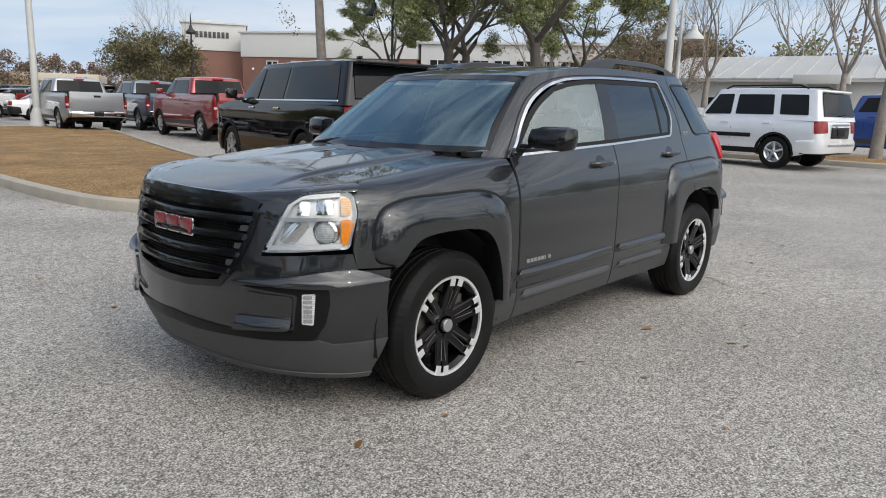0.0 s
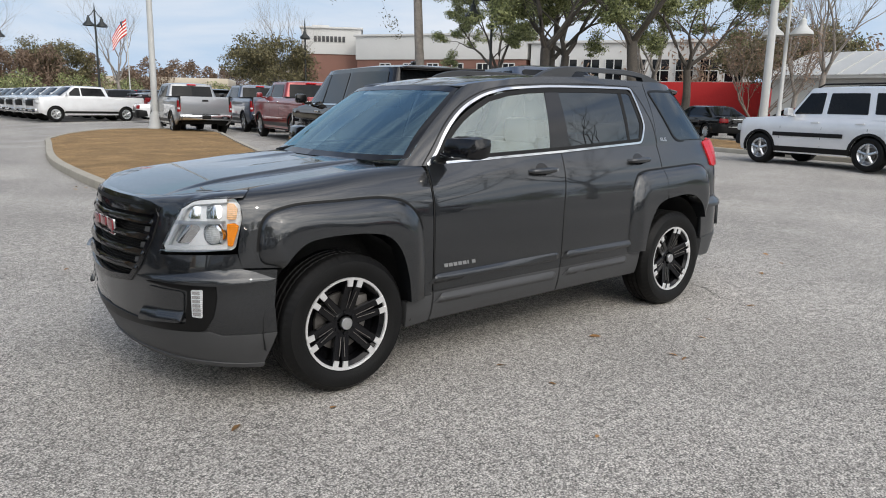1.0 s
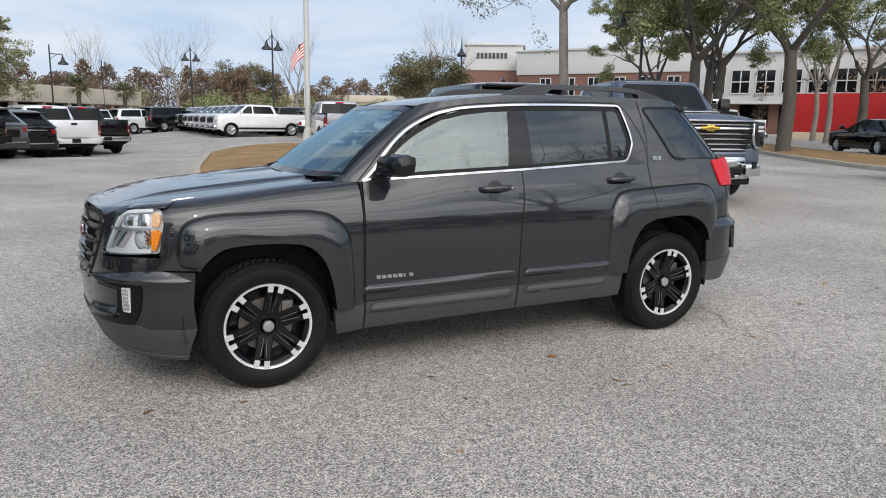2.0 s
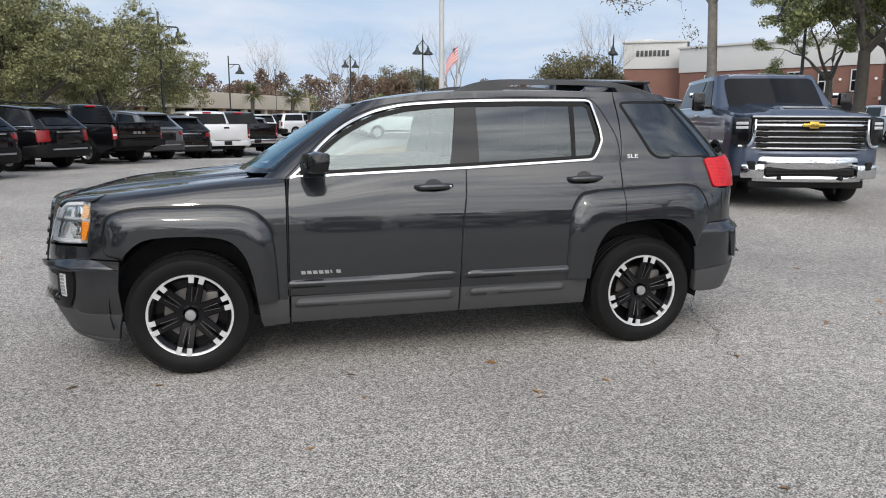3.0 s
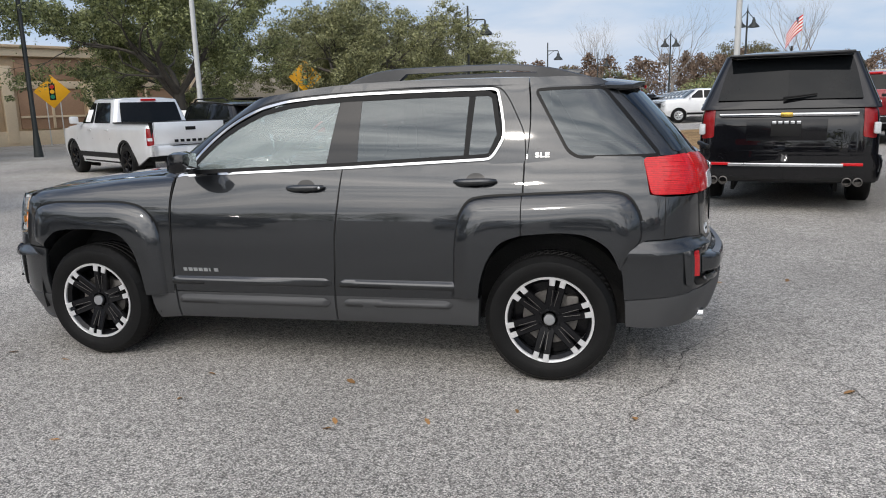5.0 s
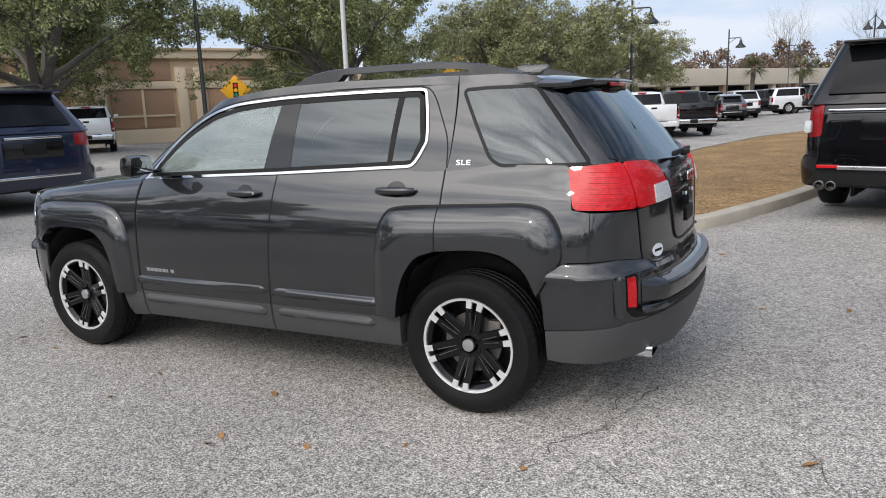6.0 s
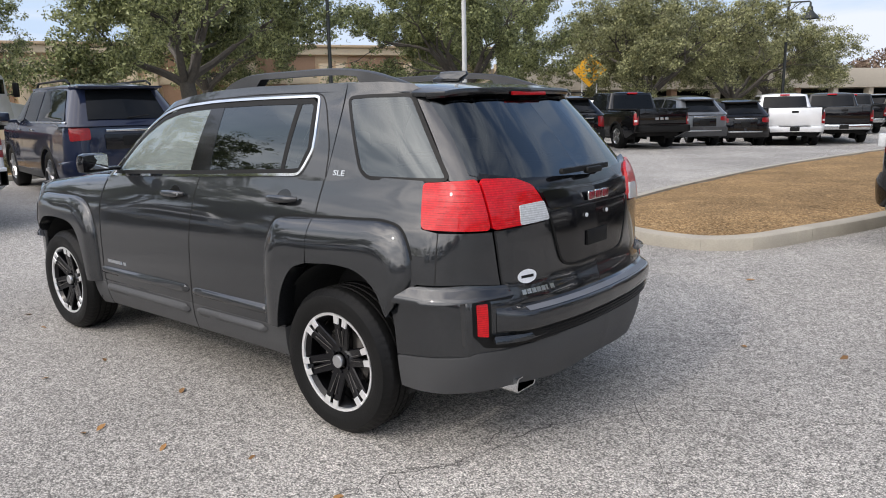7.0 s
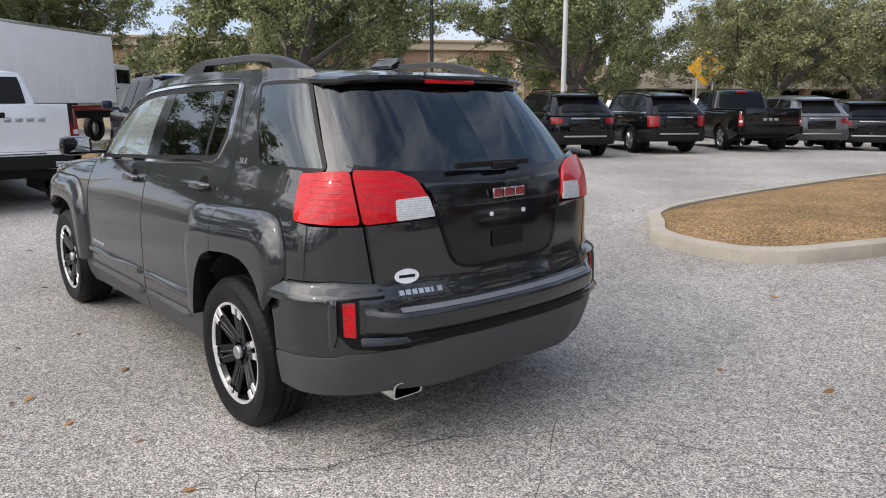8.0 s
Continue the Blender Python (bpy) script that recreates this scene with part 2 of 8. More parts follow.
def leafy(name, a, b, rough=0.55, trans=0.25):
    """Leaves: colour varies leaf by leaf."""
    m, nt, p = _nodes(name)
    N, Lk = nt.nodes, nt.links
    g = N.new("ShaderNodeNewGeometry")
    ramp = N.new("ShaderNodeValToRGB")
    ramp.color_ramp.elements[0].color = rgb(a)
    ramp.color_ramp.elements[1].color = rgb(b)
    Lk.new(g.outputs["Random Per Island"], ramp.inputs["Fac"])
    Lk.new(ramp.outputs["Color"], p.inputs["Base Color"])
    p.inputs["Roughness"].default_value = rough
    out = N["Material Output"]
    tl = N.new("ShaderNodeBsdfTranslucent")
    Lk.new(ramp.outputs["Color"], tl.inputs["Color"])
    mx = N.new("ShaderNodeMixShader")
    mx.inputs["Fac"].default_value = trans
    Lk.new(p.outputs["BSDF"], mx.inputs[1])
    Lk.new(tl.outputs["BSDF"], mx.inputs[2])
    Lk.new(mx.outputs["Shader"], out.inputs["Surface"])
    return m


M_ASPHALT = speckled("exposed_aggregate", (0.15, 0.147, 0.138), (0.72, 0.685, 0.63), (0.43, 0.405, 0.37), 0.0072, 0.24, 0.5)
M_MULCH = speckled("pine_straw", (0.17, 0.10, 0.042), (0.54, 0.37, 0.19), (0.36, 0.22, 0.10), 0.015, 0.30, 0.9, 0.95, 1.2)
M_KERB = plain("kerb_concrete", (0.38, 0.35, 0.29), 0.9, 0, 0.22, 3.0, 90, 0.35)
M_PAINT_GREY = paint("graphite_paint", (0.0210, 0.0230, 0.0255), 0.6, 0.40, 0.003, 0.75, 0.06, 1.66)
M_BLACKGLOSS = plain("gloss_black", (0.005, 0.005, 0.006), 0.14, 0, 0.1, 4, 50, 0, 0.25, 0.35)
M_BLACKSATIN = plain("satin_black", (0.005, 0.005, 0.005), 0.4, 0, 0.15, 6, 90, 0.05, 0, 0.22)
M_TRIM = plain("black_trim", (0.010, 0.010, 0.010), 0.55, 0, 0.15, 9, 140, 0.1, 0, 0.2)
M_CLAD = plain("grey_cladding", (0.047, 0.048, 0.050), 0.5, 0, 0.1, 5, 220, 0.12)
# near-black for dark parts, and for shade painted into openings
M_DARK = plain("dark_parts_and_depth_shade", (0.006, 0.006, 0.006), 0.9, 0, 0.2)
M_LINER = plain("wheel_liner", (0.012, 0.012, 0.012), 0.85, 0, 0.25, 12, 80, 0.3)
M_CHROME = plain("chrome", (0.66, 0.67, 0.68), 0.06, 1.0, 0.05, 3, 40)
M_SATIN = plain("satin_silver", (0.62, 0.63, 0.64), 0.28, 1.0, 0.08, 8, 120)
M_MACHINED = plain("machined_alloy", (0.85, 0.85, 0.85), 0.3, 0.7, 0.06, 30, 300)
M_RUBBER = plain("tyre_rubber", (0.006, 0.006, 0.006), 0.5, 0, 0.3, 10, 120, 0.15, spec=0.2)
M_RIMBLACK = plain("rim_black", (0.005, 0.005, 0.006), 0.2, 0.0, 0.1, 6, 60, 0, 0.08, 0.25)
M_GLASS_DARK = glass("privacy_glass", (0.75, 0.78, 0.8), 0.10, 0.006, 1.80)
# the film's pale haze stands in for bright light seen through the window
M_GLASS_CLEAR = glass("clear_glass", (0.88, 0.98, 0.95), 0.97, 0.008, 1.70, 0.24)
# blue film and gloss colours paint in the sky's reflection
M_GLASS_SHIELD = glass("windscreen_glass", (0.72, 0.90, 0.97), 0.9, 0.006, 2.7, 0.03, (0.45, 0.80, 0.95))
M_GLASS_SHIELD.node_tree.nodes["Glossy BSDF"].inputs["Color"].default_value = (0.62, 0.88, 1.0, 1)
M_GLASS_BG = plain("dark_window", (0.006, 0.007, 0.008), 0.05, 0, 0.2, 2, 20, 0, 0.0, 0.22)
M_RED = lens("red_lens", (0.55, 0.006, 0.011))
M_WHITELENS = lens("clear_lens", (0.55, 0.57, 0.58))
M_AMBER = lens("amber_lens", (0.95, 0.30, 0.015))
M_PLATE = plain("plate_white", (0.72, 0.74, 0.76), 0.4, 0, 0.08)
M_WHITEPAPER = plain("white_paper", (0.8, 0.8, 0.78), 0.8, 0, 0.05)
M_LAMPBLACK = plain("lamp_black", (0.02, 0.024, 0.023), 0.45, 0, 0.2, 8, 90, 0.1)
# blue-grey for the sky reflected in the bumper step, put into the colour
M_STEPSKY = plain("step_sky_reflection", (0.15, 0.16, 0.18), 0.45, 0, 0.1, 6, 160, 0.1)
M_POLEGREY = plain("pole_grey", (0.50, 0.51, 0.50), 0.55, 0.0, 0.1, 3, 60, 0.1)
M_BARK = plain("oak_bark", (0.085, 0.074, 0.062), 0.95, 0, 0.5, 7, 45, 0.9)
M_BARKPALE = plain("pale_bark", (0.24, 0.215, 0.19), 0.95, 0, 0.4, 6, 40, 0.8)
M_TWIG = plain("bare_twig", (0.17, 0.135, 0.11), 0.95, 0, 0.3, 5, 40, 0.2)
M_LEAF = leafy("oak_leaf", (0.052, 0.072, 0.028), (0.42, 0.45, 0.20), 0.45, 0.30)
M_LEAFOLIVE = leafy("green_olive_leaf", (0.075, 0.085, 0.036), (0.46, 0.46, 0.23), 0.5, 0.30)
M_LEAFDRY = leafy("olive_leaf", (0.060, 0.056, 0.026), (0.25, 0.22, 0.11), 0.55, 0.25)
M_WOODS = leafy("winter_woods", (0.12, 0.08, 0.055), (0.27, 0.19, 0.135), 0.7, 0.2)
M_LEAFRUST = leafy("rust_leaf", (0.19, 0.12, 0.085), (0.36, 0.25, 0.175), 0.6, 0.3)
M_PALM = leafy("palm_frond", (0.06, 0.075, 0.025), (0.17, 0.17, 0.07))
M_BRICK = plain("red_brick", (0.19, 0.095, 0.072), 0.9, 0, 0.2, 0.6, 9, 0.3, each=0.25)
M_WHITEWALL = plain("white_render", (0.52, 0.52, 0.505), 0.8, 0, 0.06, 0.3, 8, 0.1)
M_ROOFGREY = plain("metal_roof", (0.52, 0.52, 0.50), 0.5, 0.2, 0.1, 0.4, 10, 0.1)
M_TAN = plain("tan_render", (0.56, 0.42, 0.28), 0.9, 0, 0.12, 0.5, 14, 0.2)
M_TANDARK = plain("brown_render", (0.36, 0.225, 0.145), 0.9, 0, 0.12, 0.5, 14, 0.2)
M_CREAM = plain("cream_render", (0.68, 0.56, 0.40), 0.9, 0, 0.1, 0.5, 14, 0.2)
M_CONCRETE = plain("concrete_deck", (0.52, 0.46, 0.37), 0.9, 0, 0.1, 0.3, 8, 0.2)
M_REDWALL = plain("red_panel", (0.55, 0.02, 0.02), 0.6, 0, 0.1, 0.4, 8)
M_YELLOW = plain("sign_yellow", (0.85, 0.42, 0.01), 0.5, 0, 0.06)
M_GREEN = plain("sign_green", (0.01, 0.22, 0.12), 0.5, 0, 0.06)
M_SIGNRED = plain("sign_red", (0.55, 0.02, 0.015), 0.5, 0, 0.06)
M_GOLD = plain("gold_badge", (0.62, 0.42, 0.10), 0.25, 1.0, 0.1)
M_LINING = plain("pale_lining", (0.50, 0.50, 0.47), 0.9, 0, 0.1, 8, 200, 0.2)
M_SEAT = plain("grey_seat_cloth", (0.34, 0.34, 0.325), 0.9, 0, 0.15, 8, 200, 0.3)
M_DASH = plain("dashboard_plastic", (0.03, 0.03, 0.03), 0.7, 0, 0.1, 8, 200, 0.2)
M_BRAKE = plain("brake_steel", (0.16, 0.15, 0.14), 0.5, 0.7, 0.25, 12, 90)
M_REDDARK = lens("dark_red_lens", (0.26, 0.008, 0.010))

# ---- modelling tools ----
from mathutils.geometry import delaunay_2d_cdt


def smooth(t):
    t = min(1.0, max(0.0, t))
    return t * t * (3 - 2 * t)


def ground_z(x, y):
    """The lot is level round the grey car, rises gently away from it and dips towards the far row."""
    dip = 0.26 * smooth((-y - 19.0) / 8.0) * smooth((x + 5.0) / 6.0)
    return -dip + min(0.27, 0.12 * max(smooth((-y - 1.5) / 3.5), smooth((x - 3.0) / 4.0)) + 0.02 * max(0.0, -x - 1.5))


def finish(name, me, material, parent, label=""):
    ob = new(name, me)
    if material is not None:
        me.materials.append(material)
    ob.parent = parent
    if label:
        tagged(ob, label)
    return ob


def part(name, bm, material, parent, label="", shade=True):
    me = bpy.data.meshes.new(name)
    bm.normal_update()
    bm.to_mesh(me)
    bm.free()
    if shade:
        for p in me.polygons:
            p.use_smooth = True
        me.set_sharp_from_angle(angle=radians(38))
    return finish(name, me, material, parent, label)


def thing(name, label, category, m=None, group="", kind=""):
    ob = new(name)
    ob.empty_display_size = 0.2
    if m is not None:
        ob.matrix_world = m
    return tagged(ob, label, category, group, kind)


def box(bm, cx, cy, cz, sx, sy, sz, bevel=0.0, rot=None):
    """A bevelled block."""
    m = Matrix.Translation((cx, cy, cz))
    if rot is not None:
        m = m @ rot
    r = bmesh.ops.create_cube(bm, size=1.0, matrix=m @ Matrix.Diagonal((sx, sy, sz, 1)))
    if bevel > 0:
        es = list({e for v in r["verts"] for e in v.link_edges})
        bmesh.ops.bevel(bm, geom=es, offset=min(bevel, 0.45 * min(sx, sy, sz)), segments=2, affect="EDGES", profile=0.6)
    return bm


def block(name, c, s, material, parent, label="", bevel=0.01, rot=None):
    bm = bmesh.new()
    box(bm, *c, *s, bevel, rot)
    return part(name, bm, material, parent, label)


def tube(bm, pts, radii, sides=8, caps=True):
    """A tapered tube along points."""
    rings = []
    pts = [Vector(p) for p in pts]
    n = len(pts)
    up = Vector((0.137, 0.31, 0.94))
    for i in range(n):
        d = (pts[min(i + 1, n - 1)] - pts[max(i - 1, 0)]).normalized()
        if abs(d.dot(up)) > 0.95:
            up = Vector((0.9, 0.3, 0.1))
        a = d.cross(up).normalized()
        b = d.cross(a).normalized()
        r = radii[i] if isinstance(radii, (list, tuple)) else radii
        rings.append([bm.verts.new(pts[i] + r * (math.cos(6.28319 * k / sides) * a + math.sin(6.28319 * k / sides) * b)) for k in range(sides)])
    for i in range(n - 1):
        for k in range(sides):
            bm.faces.new((rings[i][k], rings[i][(k + 1) % sides], rings[i + 1][(k + 1) % sides], rings[i + 1][k]))
    if caps:
        bm.faces.new(rings[0][::-1])
        bm.faces.new(rings[-1])
    return bm


def lathe(bm, profile, sides=32, axis="y", m=None, close=False):
    """Turn a profile of (radius, along) about an axis."""
    m = m or Matrix()
    rings = []
    for r, a in profile:
        ring = []
        for k in range(sides):
            c, s = math.cos(6.2831853 * k / sides), math.sin(6.2831853 * k / sides)
            v = (r * c, a, r * s) if axis == "y" else ((r * c, r * s, a) if axis == "z" else (a, r * c, r * s))
            ring.append(bm.verts.new(m @ Vector(v)))
        rings.append(ring)
    for i in range(len(rings) - 1):
        for k in range(sides):
            bm.faces.new((rings[i][k], rings[i][(k + 1) % sides], rings[i + 1][(k + 1) % sides], rings[i + 1][k]))
    if close:
        bm.faces.new(rings[0][::-1])
        bm.faces.new(rings[-1])
    return bm


def catmull(P, n=14):
    """A smooth curve through points (centripetal)."""
    P = [np.array(p, float) for p in P]
    Q = [2 * P[0] - P[1]] + P + [2 * P[-1] - P[-2]]
    out = []
    for i in range(1, len(Q) - 2):
        p0, p1, p2, p3 = Q[i - 1:i + 3]
        t1 = np.linalg.norm(p1 - p0) ** 0.5
        t2 = t1 + np.linalg.norm(p2 - p1) ** 0.5
        t3 = t2 + np.linalg.norm(p3 - p2) ** 0.5
        for k in range(n):
            t = t1 + (t2 - t1) * k / n
            a1 = (t1 - t) / t1 * p0 + t / t1 * p1
            a2 = (t2 - t) / (t2 - t1) * p1 + (t - t1) / (t2 - t1) * p2
            a3 = (t3 - t) / (t3 - t2) * p2 + (t - t2) / (t3 - t2) * p3
            b1 = (t2 - t) / t2 * a1 + t / t2 * a2
            b2 = (t3 - t) / (t3 - t1) * a2 + (t - t1) / (t3 - t1) * a3
            out.append((t2 - t) / (t2 - t1) * b1 + (t - t1) / (t2 - t1) * b2)
    out.append(P[-1])
    return np.array(out)


def rounded(poly, r, n=5):
    """A closed outline with its corners rounded."""
    out = []
    N = len(poly)
    for i in range(N):
        a, b, c = (np.array(poly[(i + k) % N], float) for k in (-1, 0, 1))
        la, lc = np.linalg.norm(a - b), np.linalg.norm(c - b)
        rr = min(r, 0.45 * la, 0.45 * lc)
        p, q = b + (a - b) / la * rr, b + (c - b) / lc * rr
        for k in range(n + 1):
            t = k / n
            out.append((1 - t) ** 2 * p + 2 * t * (1 - t) * b + t * t * q)
    return [tuple(p) for p in out]


def inset(poly, d):
    """An outline moved inwards by d (outwards if negative)."""
    P = [np.array(p, float) for p in poly]
    area = sum(P[i][0] * P[(i + 1) % len(P)][1] - P[(i + 1) % len(P)][0] * P[i][1] for i in range(len(P)))
    s = 1 if area > 0 else -1
    out = []
    for i in range(len(P)):
        t = P[(i + 1) % len(P)] - P[i - 1]
        t /= max(1e-9, np.linalg.norm(t))
        out.append(tuple(P[i] + s * d * np.array((-t[1], t[0]))))
    return out


def band(line, w):
    """The outline of a strip of width w along an open line (w may be a list)."""
    P = [np.array(p, float) for p in line]
    L, R = [], []
    for i in range(len(P)):
        t = P[min(i + 1, len(P) - 1)] - P[max(i - 1, 0)]
        t /= max(1e-9, np.linalg.norm(t))
        k = (w[i] if isinstance(w, (list, tuple)) else w) / 2
        nrm = np.array((-t[1], t[0]))
        L.append(tuple(P[i] + k * nrm))
        R.append(tuple(P[i] - k * nrm))
    return L + R[::-1]


def dense(poly, step, closed=True):
    out = []
    n = len(poly)
    for i in range(n if closed else n - 1):
        a, b = np.array(poly[i], float), np.array(poly[(i + 1) % n], float)
        k = max(1, int(math.ceil(np.linalg.norm(b - a) / step)))
        for j in range(k):
            out.append(tuple(a + (b - a) * j / k))
    if not closed:
        out.append(tuple(poly[-1]))
    return out


def in_poly(p, poly):
    x, y = p
    c = False
    j = len(poly) - 1
    for i in range(len(poly)):
        xi, yi = poly[i]
        xj, yj = poly[j]
        if (yi > y) != (yj > y) and x < (xj - xi) * (y - yi) / (yj - yi) + xi:
            c = not c
        j = i
    return c


def sheet(name, outline, f, material, parent, label="", step=0.05, thick=0.012, mirror=False, flip=False, inner=0.0):
    """A panel: an outline in two parameters, laid on the surface f(u, v), with a turned-in edge and true surface normals."""
    if inner:
        outline = inset(outline, inner)
    O = dense(outline, step)
    arr = np.array(O)
    lo, hi = arr.min(0), arr.max(0)
    pts = [Vector(p) for p in O]
    for u in np.arange(lo[0] + step * 0.5, hi[0], step):
        for v in np.arange(lo[1] + step * 0.5, hi[1], step):
            if in_poly((u, v), O) and np.min((arr[:, 0] - u) ** 2 + (arr[:, 1] - v) ** 2) > (0.45 * step) ** 2:
                pts.append(Vector((u, v)))
    vs, _, fs, *_ = delaunay_2d_cdt(pts, [], [list(range(len(O)))], 1, 1e-6)
    e = 1e-3
    sy = -1.0 if mirror else 1.0

    def F(u, v):
        p = f(u, v)
        return Vector((p[0], sy * p[1], p[2]))
    co, no = [], []
    for q in vs:
        p = F(q.x, q.y)
        d1 = F(q.x + e, q.y) - F(q.x - e, q.y)
        d2 = F(q.x, q.y + e) - F(q.x, q.y - e)
        n = d1.cross(d2)
        n = n.normalized() if n.length > 1e-12 else Vector((0, 0, 1))
        if flip != mirror:
            n = -n
        co.append(p)
        no.append(n)
    faces = []
    for t in fs:
        t = list(t)
        nn = (co[t[1]] - co[t[0]]).cross(co[t[2]] - co[t[0]])
        faces.append(t if nn.dot(no[t[0]]) >= 0 else t[::-1])
    cnt = {}
    for t in faces:
        for i in range(len(t)):
            a, b = t[i], t[(i + 1) % len(t)]
            cnt[(a, b)] = 1
    rim = [(a, b) for (a, b) in cnt if (b, a) not in cnt]
    normals = list(no)
    for a, b in rim:
        tang = (co[b] - co[a])
        out = tang.cross(no[a])
        out = out.normalized() if out.length > 1e-12 else no[a]
        k = len(co)
        co += [co[a], co[b], co[b] - no[b] * thick, co[a] - no[a] * thick]
        normals += [(out + 0.5 * no[a]).normalized(), (out + 0.5 * no[b]).normalized(), out, out]
        faces.append([k, k + 3, k + 2, k + 1])
    me = bpy.data.meshes.new(name)
    me.from_pydata([tuple(c) for c in co], [], faces)
    for p in me.polygons:
        p.use_smooth = True
    me.normals_split_custom_set_from_vertices([tuple(n) for n in normals])
    return finish(name, me, material, parent, label)


def raised(f, h, flip=False):
    """The surface f moved out along its normal by h (a number or a function of u, v)."""
    def g(u, v):
        e = 2e-3
        p = np.array(f(u, v), float)
        a = np.array(f(u + e, v)) - np.array(f(u - e, v))
        b = np.array(f(u, v + e)) - np.array(f(u, v - e))
        n = np.cross(a, b)
        n = n / max(1e-12, np.linalg.norm(n))
        k = h(u, v) if callable(h) else h
        return p + (-n if flip else n) * k
    return g


def text_mesh(name, body, size, depth, material, parent, m, label=""):
    """Raised lettering in the built-in font."""
    cu = bpy.data.curves.new(name, "FONT")
    cu.body, cu.size, cu.extrude, cu.align_x, cu.align_y = body, size, depth, "CENTER", "CENTER"
    cu.resolution_u = 3
    tmp = new("lettering", cu)
    me = bpy.data.meshes.new_from_object(tmp.evaluated_get(bpy.context.evaluated_depsgraph_get()))
    bpy.data.objects.remove(tmp)
    bpy.data.curves.remove(cu)
    me.name = name
    me.transform(m)
    return finish(name, me, material, parent, label)

# ---- ground ----
def build_ground():
    xs = sorted(set([-900, -500, -250, -120, -80, -60, -45, -35] + list(np.arange(-30, 30.1, 1.0)) + [40, 60, 90, 130, 250, 500, 900]))
    ys = sorted(set([-900, -500, -250, -160, -120, -90, -70, -55, -42] + list(np.arange(-34, 12.1, 1.0)) + [16, 25, 40, 60, 120, 300, 900]))
    verts = [(x, y, ground_z(x, y)) for y in ys for x in xs]
    n = len(xs)
    faces = [(j * n + i, j * n + i + 1, (j + 1) * n + i + 1, (j + 1) * n + i) for j in range(len(ys) - 1) for i in range(n - 1)]
    me = bpy.data.meshes.new("ground")
    me.from_pydata(verts, [], faces)
    for p in me.polygons:
        p.use_smooth = True
    me.materials.append(M_ASPHALT)
    g = new("ground", me)
    tagged(g, "worn light grey exposed-aggregate asphalt parking lot", "ground", kind="structure")


build_ground()

# ---- the grey sport utility vehicle: x forward, y to its left, on level ground ----
def curve_fn(points):
    c = catmull(points, 10)
    xs, ys = c[:, 0], c[:, 1]
    if xs[0] > xs[-1]:
        xs, ys = xs[::-1], ys[::-1]
    return lambda t: float(np.interp(t, xs, ys))


PLAN = catmull([(-2.335, 0), (-2.325, .25), (-2.29, .48), (-2.235, .66), (-2.15, .79), (-2.03, .86), (-1.85, .885), (-1.6, .89), (-1.0, .888),
                (0, .885), (1.0, .888), (1.6, .885), (1.82, .868), (1.98, .82), (2.12, .72), (2.23, .56), (2.30, .34), (2.335, .12), (2.34, 0)])
PLAN_U = np.concatenate(([0], np.cumsum(np.linalg.norm(np.diff(PLAN, axis=0), axis=1))))
PLAN_U -= np.interp(0.0, PLAN[90:190, 0], PLAN_U[90:190])
U_REAR, U_FRONT = float(PLAN_U[0]), float(PLAN_U[-1])
# the outline runs on across the middle at both ends
PLAN_E = np.concatenate((PLAN[1:9][::-1] * (1, -1), PLAN, PLAN[-9:-1][::-1] * (1, -1)))
PLAN_EU = np.concatenate((2 * U_REAR - PLAN_U[1:9][::-1], PLAN_U, 2 * U_FRONT - PLAN_U[-9:-1][::-1]))

SIDE_D = curve_fn([(.15, -.09), (.22, -.065), (.32, -.022), (.44, -.004), (.6, 0), (.8, -.003), (.95, -.015), (1.05, -.037), (1.13, -.067), (1.2, -.0985), (1.3, -.136)])
FRONT_D = curve_fn([(.15, -.15), (.22, -.095), (.30, -.05), (.40, -.012), (.5, 0), (.65, 0), (.8, -.02), (.95, -.045), (1.03, -.075), (1.12, -.13), (1.3, -.3)])
REAR_D = curve_fn([(.2, -.12), (.33, -.05), (.42, -.015), (.5, .006), (.62, .006), (.72, .0), (.8, -.022), (1.0, -.028), (1.1, -.038), (1.18, -.06), (1.25, -.1), (1.3, -.14)])


def low(u, z):
    """The flank, nose and tail below the windows: u runs along the plan, z up."""
    x, y = float(np.interp(u, PLAN_EU, PLAN_E[:, 0])), float(np.interp(u, PLAN_EU, PLAN_E[:, 1]))
    e = 0.05
    tx = np.interp(u + e, PLAN_EU, PLAN_E[:, 0]) - np.interp(u - e, PLAN_EU, PLAN_E[:, 0])
    ty = np.interp(u + e, PLAN_EU, PLAN_E[:, 1]) - np.interp(u - e, PLAN_EU, PLAN_E[:, 1])
    n = math.hypot(tx, ty)
    nx, ny = -ty / n, tx / n
    wf, wr = smooth((x - 1.8) / 0.4), smooth((-x - 1.95) / 0.25)
    d = SIDE_D(z) * (1 - wf - wr) + FRONT_D(z) * wf + REAR_D(z) * wr
    d -= 0.035 * smooth((x - 0.1) / 1.0) * (1 - wf) * smooth((z - 0.92) / 0.25)
    return (x + nx * d, y + ny * d, z)


UP_B = catmull([(-2.27, 0), (-2.265, .3), (-2.23, .52), (-2.15, .68), (-2.0, .765), (-1.7, .797), (-1.0, .805), (0, .805), (.5, .797), (.83, .765), (.95, .715), (1.05, .58), (1.12, .35), (1.15, 0)])
UP_T = catmull([(-1.88, 0), (-1.875, .26), (-1.85, .42), (-1.79, .53), (-1.68, .598), (-1.45, .63), (-1.0, .638), (-.2, .638), (.12, .63), (.28, .60), (.36, .555), (.39, .47), (.41, .28), (.42, 0)])
UP_U = np.linspace(0, 13, len(UP_B))


